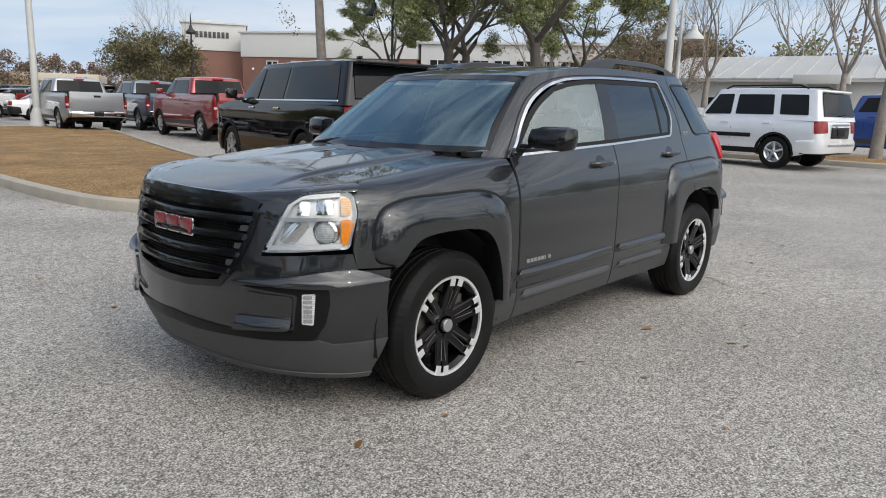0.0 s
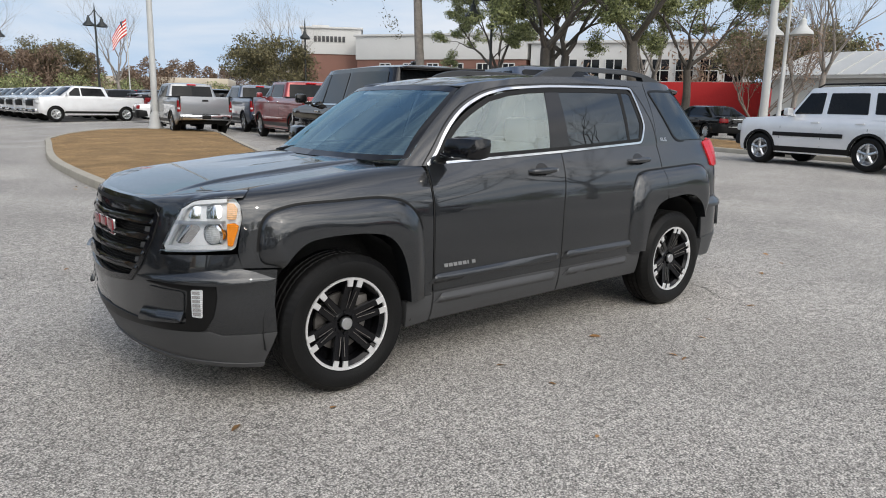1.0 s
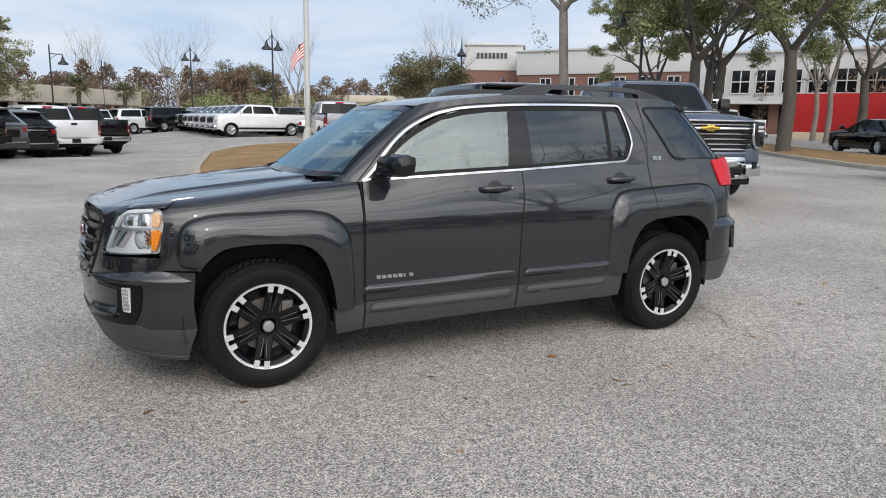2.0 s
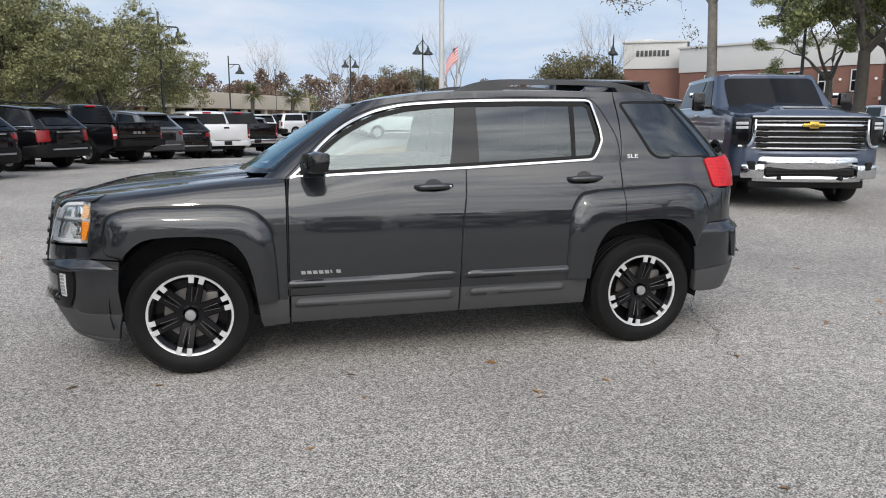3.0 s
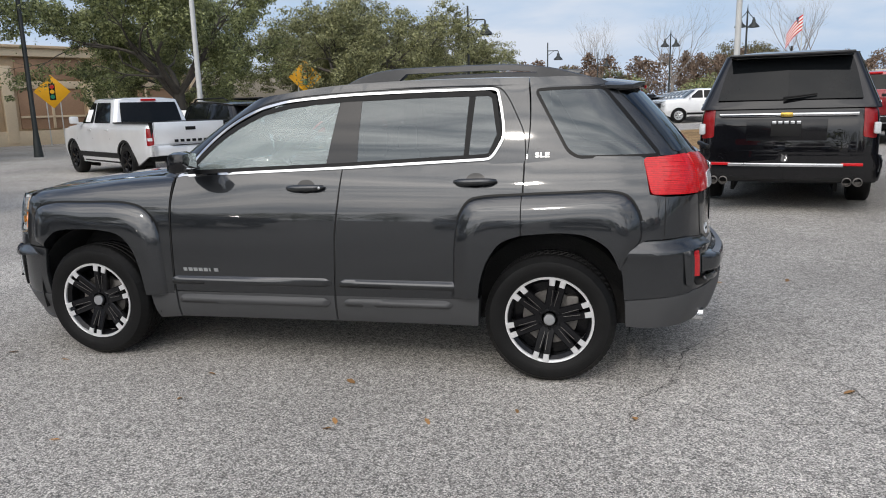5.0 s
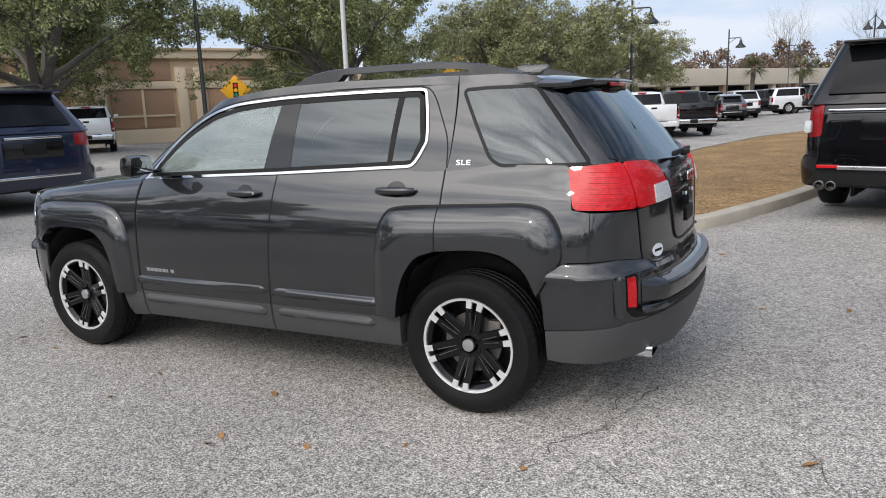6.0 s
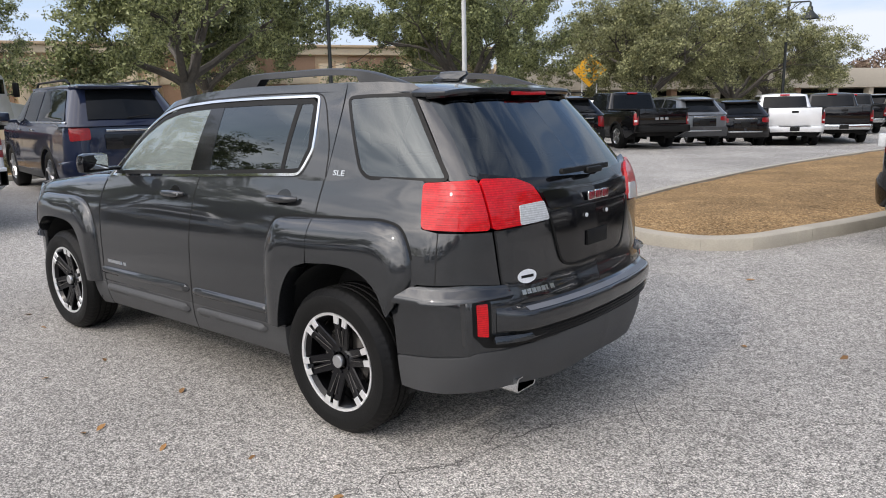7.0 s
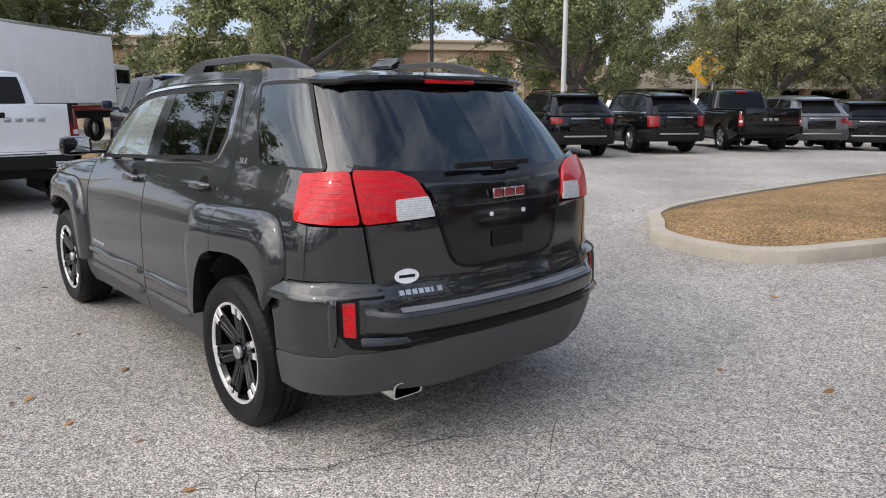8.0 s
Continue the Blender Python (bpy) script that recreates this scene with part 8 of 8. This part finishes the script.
def white_hall():
    m, d = rot_frame((-39.5, -17.5), (-44.0, 14.0))
    b = thing("white_hall", "low white panelled hall with a pale metal roof", "building", m)
    block("wall", (d / 2, 8, 1.75), (d, 16, 3.5), M_WHITEWALL, b)
    block("eaves", (d / 2, -.2, 3.55), (d + .6, .7, .22), M_WHITEWALL, b, "", .03)
    bm = bmesh.new()
    v = [bm.verts.new(p) for p in ((-.4, -.6, 3.62), (d + .4, -.6, 3.62), (d + .4, 8, 5.5), (-.4, 8, 5.5), (-.4, 16.6, 3.62), (d + .4, 16.6, 3.62))]
    bm.faces.new((v[0], v[1], v[2], v[3]))
    bm.faces.new((v[3], v[2], v[5], v[4]))
    bm.faces.new((v[0], v[3], v[4]))
    bm.faces.new((v[1], v[5], v[2]))
    part("roof", bm, M_ROOFGREY, b, shade=False)
    for k in range(28):
        block("roof_seam", (d * k / 27, 3.7, 4.59), (.05, 8.85, .06), M_ROOFGREY, b, "", 0, Matrix.Rotation(math.atan2(1.88, 8.6), 4, "X"))
    windows(b, 3.0, 8.0, 3, 1.2, 2.6, -.04, 1.4)
    block("door", (9.3, -.03, 1.05), (1.0, .1, 2.1), M_TRIM, b)
    for x in (8.4, 10.2):
        bm = bmesh.new()
        lathe(bm, [(.22, 0), (.22, .2), (.17, .3), (.15, 2.9), (.22, 3.0), (.24, 3.2)], 16, "z", Matrix.Translation((x, -.9, .2)))
        part("porch_column", bm, M_WHITEWALL, b)
    block("porch_roof", (9.3, -.6, 3.55), (2.8, 1.4, .5), M_WHITEWALL, b, "", .03)
    m, d = rot_frame((-47.5, -35.0), (-52.0, -24.0))
    r = thing("red_shop", "low red shop front with a cream base", "building", m)
    block("wall", (d / 2, 4, 2.3), (d, 8, 3.0), M_REDWALL, r)
    block("base", (d / 2, 4, .4), (d + .1, 8.1, .9), M_CREAM, r)
    m, d = rot_frame((-15.0, -150.0), (-52.0, -128.0))
    r = thing("low_beige_building", "distant low beige building with a shallow roof", "building", m)
    block("wall", (d / 2, 5, 2.2), (d, 10, 4.4), M_CREAM, r)
    block("roof", (d / 2, 5, 5.0), (d + 1, 11, 1.4), M_CONCRETE, r, "", .3)


white_hall()


# ---- cracks and litter on the asphalt ----
def crack(line, w, seed):
    rnd = random.Random(seed)
    c = [tuple(p) for p in catmull(line, 9)]
    c = [(x + rnd.gauss(0, .012), y + rnd.gauss(0, .012)) for x, y in c]
    ws = [w * rnd.uniform(.3, 1.2) for _ in c]
    P = band(c, ws)
    bm = bmesh.new()
    n = len(c)
    L, R = P[:n], P[n:][::-1]
    vl = [bm.verts.new((x, y, ground_z(x, y) + .0015)) for x, y in L]
    vr = [bm.verts.new((x, y, ground_z(x, y) + .0015)) for x, y in R]
    for i in range(n - 1):
        bm.faces.new((vl[i], vr[i], vr[i + 1], vl[i + 1]))
    bmesh.ops.recalc_face_normals(bm, faces=bm.faces)
    me = bpy.data.meshes.new("asphalt_crack")
    bm.to_mesh(me)
    bm.free()
    me.materials.append(M_CRACK)
    tagged(new("asphalt_crack", me), "thin dark crack in the asphalt", "crack", "asphalt cracks", "structure")


M_CRACK = plain("crack_dark", (0.055, 0.05, 0.045), 0.95, 0, 0.4, 20, 150, 0.2)
crack([(-2.25, .15), (-2.2, .3), (-2.13, .65), (-2.07, .83), (-1.93, 1.05), (-1.87, 1.35), (-1.82, 1.55)], .007, 1)
crack([(-1.86, 1.37), (-1.65, 1.92), (-1.54, 2.19), (-1.62, 2.6), (-1.5, 3.1)], .006, 2)
crack([(-2.2, .25), (-2.7, -.3), (-3.4, -.6), (-4.3, -1.4)], .005, 3)
crack([(-1.93, 1.05), (-2.4, 1.3), (-3.0, 1.25), (-3.5, 1.6)], .005, 4)
crack([(-4.2, -2.2), (-5.5, -2.6), (-7.0, -2.4), (-9, -2.9)], .010, 5)
crack([(2.2, 4.1), (1.2, 3.4), (.2, 3.5), (-.7, 3.2)], .004, 6)
crack([(-1.72, 1.62), (-1.79, 1.50), (-1.84, 1.34), (-1.88, 1.13), (-1.95, .98), (-2.08, .84), (-2.07, .66), (-2.09, .3)], .005, 7)
crack([(-1.89, 1.22), (-1.76, 1.66), (-1.57, 2.06), (-1.45, 2.35), (-1.42, 2.7)], .0045, 8)
crack([(-1.55, -1.6), (-1.59, -1.95), (-1.5, -2.67), (-1.55, -3.4)], .005, 9)
crack([(-2.38, -.29), (-2.9, .5), (-3.1, 1.2), (-3.6, 1.5)], .004, 10)


def litter():
    rnd = random.Random(9)
    for k in range(46):
        x, y = rnd.uniform(-4.5, 4.5), rnd.uniform(-3.4, 3.6)
        if abs(x) < 2.4 and abs(y) < .95:
            y = 1.0 + rnd.random() * .6
        if k > 34:
            x, y = rnd.uniform(.45, .9), rnd.uniform(-9, -4.8)
        s = rnd.uniform(.018, .034)
        bm = bmesh.new()
        m = pose(x, y, ground_z(x, y) + .004, rnd.uniform(-14, 14), rnd.uniform(-14, 14), rnd.uniform(0, 360))
        pts = [(-1.4, 0, 0), (-.6, .42, .12), (.4, .5, .2), (1.3, 0, .05), (.4, -.5, .18), (-.6, -.42, .1)]
        bm.faces.new([bm.verts.new(m @ (Vector(p) * s)) for p in pts])
        me = bpy.data.meshes.new("fallen_leaf")
        bm.to_mesh(me)
        bm.free()
        me.materials.append(M_FALLEN)
        tagged(new("fallen_leaf", me), "small dry tan leaf lying on the asphalt", "leaf", "fallen leaves")


M_FALLEN = plain("fallen_leaf", (0.33, 0.17, 0.06), 0.8, 0, 0.3, 30, 200, 0.2, each=0.4)
litter()

# ---- trees ----
def limb(bm, rnd, p, d, r, length, depth, tips, spread, gravity, sides=7):
    """Grow one limb and its forks; collects the outer points."""
    n = 4
    pts, rad = [p.copy()], [r]
    q, dd = p.copy(), d.copy()
    for i in range(n):
        dd = (dd + Vector((rnd.gauss(0, .13), rnd.gauss(0, .13), rnd.gauss(0, .10) + gravity))).normalized()
        q = q + dd * length / n
        pts.append(q.copy())
        rad.append(r * (1 - .42 * (i + 1) / n))
        if depth <= 1:
            tips.append((q.copy(), dd.copy()))
    tube(bm, pts, rad, max(3, sides), caps=False)
    if depth > 0:
        k = rnd.choice((2, 3, 3))
        for j in range(k):
            side = Vector((rnd.gauss(0, 1), rnd.gauss(0, 1), rnd.gauss(0, .55)))
            nd = (dd + side.normalized() * spread * rnd.uniform(.7, 1.2)).normalized()
            limb(bm, rnd, pts[-1] if j else pts[-1], nd, rad[-1] * rnd.uniform(.62, .82), length * rnd.uniform(.62, .85), depth - 1, tips, spread, gravity, sides - 1)
        if rnd.random() < .8:
            i = rnd.choice((2, 3))
            side = Vector((rnd.gauss(0, 1), rnd.gauss(0, 1), rnd.gauss(0, .5))).normalized()
            limb(bm, rnd, pts[i], (dd + side * spread * 1.3).normalized(), rad[i] * .55, length * .6, depth - 1, tips, spread, gravity, sides - 1)


def leaf_mesh(tips, rnd, count, size, blob, droop=0.0):
    """Leaves in rounded sprays at the twig ends, each leaf facing roughly outwards."""
    rs = np.random.RandomState(rnd.randrange(9999))
    T = np.array([p[:] for p, d in tips])
    sprays = rs.permutation(len(T))[:max(30, len(T) // 4)]
    k = sprays[rs.randint(0, len(sprays), count)]
    stray = rs.rand(count) < .12
    k[stray] = rs.randint(0, len(T), stray.sum())
    radius = rs.uniform(.6, 1.45, len(T)) * blob * 1.35
    low = -np.abs(rs.normal(size=len(T))) * droop
    u = rs.normal(size=(count, 3))
    u /= np.linalg.norm(u, axis=1)[:, None]
    shell = rs.uniform(.55, 1.08, (count, 1)) * radius[k][:, None]
    pos = T[k] + u * shell * (1.0, 1.0, .62)
    pos[:, 2] += low[k]
    n = u + rs.normal(size=(count, 3)) * .55 + (0, 0, .25)
    n /= np.linalg.norm(n, axis=1)[:, None]
    a = np.cross(n, rs.normal(size=(count, 3)))
    a /= np.linalg.norm(a, axis=1)[:, None]
    b = np.cross(n, a)
    s = size * rs.uniform(.6, 1.35, (count, 1))
    V = np.stack([pos - a * s, pos + b * s * .45, pos + a * s, pos - b * s * .45], 1).reshape(-1, 3)
    F = np.arange(count * 4).reshape(-1, 4)
    return V.tolist(), F.tolist()


def make_tree(name, label, seed, m, trunk_h, trunk_r, length, depth, spread, gravity, leaves, size, blob, leaf_mat, bark=None, first=4, lean=0.0, tilt=.75, droop=0.0, group=""):
    rnd = random.Random(seed)
    t = thing(name, label, "tree", m, group)
    bm = bmesh.new()
    tips = []
    pts = [Vector((0, 0, -.1)), Vector((lean * .1, 0, trunk_h * .12)), Vector((lean * .5 + rnd.gauss(0, .06), rnd.gauss(0, .06), trunk_h * .55)), Vector((lean, rnd.gauss(0, .1), trunk_h))]
    tube(bm, catmull(pts, 4).tolist(), [trunk_r * (1.5 if i == 0 else (1.15 - .35 * i / 12)) for i in range(13)], 12, caps=False)
    for k in range(first):
        a = 6.283 * (k + rnd.uniform(-.2, .2)) / first
        d = Vector((math.cos(a) * tilt, math.sin(a) * tilt, 1 - .4 * tilt + rnd.uniform(-.15, .15))).normalized()
        limb(bm, rnd, pts[-1] - Vector((0, 0, trunk_h * .05 * (k % 2))), d, trunk_r * .5, length * rnd.uniform(.8, 1.15), depth, tips, spread, gravity)
    part("trunk", bm, bark or M_BARK, t)
    if leaves:
        V, F = leaf_mesh(tips, rnd, leaves, size, blob, droop)
        me = bpy.data.meshes.new("crown")
        me.from_pydata(V, [], F)
        finish("crown", me, leaf_mat, t)
    return t


def again(ob, x, y, turn, s=1.0, z=None, label=""):
    c = copy_thing(ob, Matrix.Identity(4))
    c.matrix_basis = pose(x, y, ground_z(x, y) if z is None else z, 0, 0, turn) @ Matrix.Diagonal((s, s, s, 1))
    if label:
        tagged(c, label)
    return c


# live oaks between the stock row and the tan building
OAK = "broad evergreen oak with dense dark leaves and low limbs"
oak_a = make_tree("oak_tree", OAK, 11, pose(22.0, -12.9, .12), 2.5, .36, 2.6, 4, .72, .03, 90000, .072, .27, M_LEAF, first=6, tilt=.76, droop=.42, group="row of evergreen oaks")
oak_b = make_tree("oak_tree", OAK, 23, pose(18.0, -25.6, ground_z(18.0, -25.6)), 2.5, .33, 2.5, 4, .72, .03, 84000, .072, .27, M_LEAF, first=6, tilt=.76, droop=.42, group="row of evergreen oaks")
oak_c = make_tree("oak_tree", "evergreen oak with olive leaves and forked trunk", 35, pose(13.0, -35.6, ground_z(13.0, -35.6)), 1.9, .36, 2.4, 4, .70, .02, 80000, .072, .27, M_LEAFOLIVE, first=6, tilt=.72, droop=.55, group="row of evergreen oaks")
again(oak_c, 11.2, -44.5, 100, .88)
again(oak_c, 12.6, -58.0, 220, .95)
again(oak_a, 35.0, 1.0, 160, 1.0)
again(oak_b, 36.5, -7.5, 20, .95)
again(oak_b, 31.0, -19.5, 250, 1.0)
again(oak_a, 22.5, -33.0, 80, .85)
again(oak_c, 17.0, -44.0, 300, 1.0)

# trees beyond the verge, in front of the brick building
PALE = "tall oak with pale trunk, high limbs and thin brownish leaves"
tall_a = make_tree("tall_oak_tree", PALE, 5, pose(-19.1, -25.2, .27), 6.7, .25, 3.4, 4, .7, .03, 15000, .075, .34, M_LEAFDRY, M_BARKPALE, first=4, tilt=.85, lean=.4, group="tall oaks by the brick building")
tall_b = make_tree("tall_oak_tree", "oak with dark leaning limbs and dense leaves", 17, pose(-22.5, -20.2, .27), 4.0, .27, 3.2, 4, .65, .03, 48000, .075, .28, M_LEAF, M_BARK, first=4, tilt=.6, group="tall oaks by the brick building")
again(tall_b, -27.0, -22.8, 130, 1.0)
again(tall_b, -22.6, -15.2, 250, 1.0)
again(tall_b, -32.0, -28.5, 30, 1.1)
again(tall_b, -37.0, -38.5, 200, 1.0)
again(tall_b, -33.5, -19.5, 300, .9)

# bare trees
BARE = "bare winter tree with fine branching twigs"
bare_a = make_tree("bare_tree", BARE, 41, pose(-17.3, -.9, .3), 2.2, .15, 2.3, 4, .5, .06, 0, 0, 0, None, M_BARKPALE, first=5, tilt=.55, group="bare winter trees")
bare_b = make_tree("bare_tree", BARE, 43, pose(-31.0, -11.0, .27), 3.0, .15, 2.6, 4, .42, .08, 0, 0, 0, None, M_BARKPALE, first=5, tilt=.45, group="bare winter trees")
for x, y, a, s in ((-35, -6, 10, 1.1), (-36, -14.5, 80, 1.0), (-40, -26, 190, 1.2), (-46, -2, 40, 1.2), (-50, -12, 70, 1.3), (-44, -30, 150, 1.2), (-38, -78, 140, 1.6), (-24, -95, 260, 1.6), (-10, -112, 20, 1.7), (2, -118, 120, 1.7)):
    again(bare_b if int(a) % 20 else bare_a, x, y, a, s)
crape = make_tree("crape_myrtle", "many-stemmed bare shrub tree with tan twigs", 51, pose(-26.0, -11.4, .3), .5, .10, 1.7, 4, .35, .1, 2500, .05, .25, M_LEAFRUST, M_TWIG, first=7, tilt=.45)
brown = make_tree("brown_oak_tree", "round oak with rusty brown winter leaves", 61, pose(-24.5, -52.0, .27), 2.0, .22, 1.9, 4, .7, .02, 16000, .11, .5, M_LEAFDRY, M_BARK, first=5, tilt=.8, group="oaks across the lot")
again(brown, -24.0, -130.0, 30, 1.6)
again(brown, -60.0, -120.0, 160, 1.5)
again(brown, -50.0, -22.0, 60, 1.2)
again(brown, -46.0, 3.0, 200, 1.1)


def palm(x, y, h, seed):
    rnd = random.Random(seed)
    t = thing("palm_tree", "cabbage palm with a ragged round crown", "tree", pose(x, y, ground_z(x, y)), "palms at the far end")
    bm = bmesh.new()
    tube(bm, [(0, 0, 0), (.05, 0, h * .5), (0, .05, h)], [.22, .19, .21], 10)
    part("trunk", bm, M_BARK, t)
    vs, fs = [], []
    for k in range(44):
        a, e = rnd.uniform(0, 6.283), rnd.uniform(-.7, 1.2)
        d = Vector((math.cos(a) * math.cos(e), math.sin(a) * math.cos(e), math.sin(e)))
        for j in range(16):
            w = Vector((rnd.gauss(0, 1), rnd.gauss(0, 1), rnd.gauss(0, 1))).normalized() * .28
            p0 = Vector((0, 0, h)) + d * .45
            p1 = Vector((0, 0, h)) + d * 1.55 + w * 1.5 - Vector((0, 0, .25))
            sd = (p1 - p0).cross(Vector((.3, .2, 1))).normalized() * .025
            i = len(vs)
            vs += [tuple(p0 - sd), tuple(p0 + sd), tuple(p1)]
            fs.append((i, i + 1, i + 2))
    me = bpy.data.meshes.new("crown")
    me.from_pydata(vs, [], fs)
    finish("crown", me, M_PALM, t)


palm(2.9, -72.0, 4.0, 1)
palm(-1.2, -75.0, 3.8, 2)
palm(-2.2, -102.0, 4.6, 3)
palm(34.0, -8.5, 5.8, 4)
palm(32.0, -4.0, 6.2, 5)
palm(33.5, -1.2, 5.9, 6)
palm(32.6, -6.2, 5.4, 7)


def woods(name, label, pts, height, n, mats, seed, size):
    """A far belt of scrub and trees: many leaf-sized flecks and stems in one object."""
    rnd = random.Random(seed)
    vs, fs = [], []
    L = [np.array(p, float) for p in pts]
    seg = [np.linalg.norm(L[i + 1] - L[i]) for i in range(len(L) - 1)]
    tot = sum(seg)
    heads = []
    s = 0.0
    while s < tot:
        k, r = 0, s
        while r > seg[k]:
            r -= seg[k]
            k += 1
        p = L[k] + (L[k + 1] - L[k]) * r / seg[k]
        heads.append((p[0] + rnd.gauss(0, 3), p[1] + rnd.gauss(0, 3), height * rnd.uniform(.55, 1.1), rnd.uniform(1.6, 3.2)))
        s += rnd.uniform(1.2, 2.4)
    for x, y, h, w in heads:
        # stem and forks
        for q in range(14):
            a, l = rnd.uniform(0, 6.283), rnd.uniform(.4, 1.0)
            z0 = h * rnd.uniform(.1, .55)
            tip = (x + math.cos(a) * w * l, y + math.sin(a) * w * l, min(h, z0 + h * .5 * rnd.uniform(.5, 1.0)))
            i = len(vs)
            vs += [(x - .05, y, z0), (x + .05, y, z0), tip]
            fs.append((i, i + 1, i + 2))
        i = len(vs)
        vs += [(x - .12, y, 0), (x + .12, y, 0), (x + .05, y, h * .7), (x - .05, y, h * .7)]
        fs.append((i, i + 1, i + 2, i + 3))
        for q in range(n):
            a, e, rr = rnd.uniform(0, 6.283), rnd.uniform(-1.2, 1.5), rnd.uniform(.55, 1.0)
            c = Vector((x + math.cos(a) * math.cos(e) * w * rr, y + math.sin(a) * math.cos(e) * w * rr, h * .58 + math.sin(e) * h * .42 * rr))
            u = Vector((rnd.gauss(0, 1), rnd.gauss(0, 1), rnd.gauss(0, 1))).normalized() * size * rnd.uniform(.5, 1.4)
            v_ = u.cross(Vector((rnd.gauss(0, 1), rnd.gauss(0, 1), rnd.gauss(0, 1)))).normalized() * size * .4
            i = len(vs)
            vs += [tuple(c - u), tuple(c + v_), tuple(c + u), tuple(c - v_)]
            fs.append((i, i + 1, i + 2, i + 3))
    me = bpy.data.meshes.new(name)
    me.from_pydata(vs, [], fs)
    me.materials.append(mats)
    ob = new(name, me)
    tagged(ob, label, "woods", kind="stuff")


woods("far_woods", "distant belt of brown leafless trees", [(40, -92), (8, -110), (-30, -132), (-70, -150)], 9.0, 800, M_WOODS, 71, .30)
woods("far_scrub", "distant belt of green scrub and cedars", [(-8, -108), (-30, -118), (-55, -112)], 5.0, 260, M_LEAF, 72, .22)
woods("side_woods", "belt of winter trees behind the low halls", [(-60, -75), (-80, -30), (-72, 20), (-60, 60)], 10.5, 240, M_LEAFRUST, 73, .28)
woods("side_greens", "belt of dark pines behind the low halls", [(-70, -30), (-66, 10), (-55, 45)], 9.0, 240, M_LEAF, 75, .25)
woods("near_woods", "belt of low trees across the street, seen in paint and glass", [(-45, 44), (-12, 46), (14, 42), (32, 34)], 5.0, 260, M_LEAF, 74, .22)
# trees near the walk, on the side away from the grey car
again(oak_a, 20.5, 10.6, 40, 1.0)
again(oak_b, 16.3, 14.6, 130, .84)
again(bare_a, -8.4, 12.6, 75, 1.15)
again(bare_b, -14.5, 12.5, 200, 1.1)
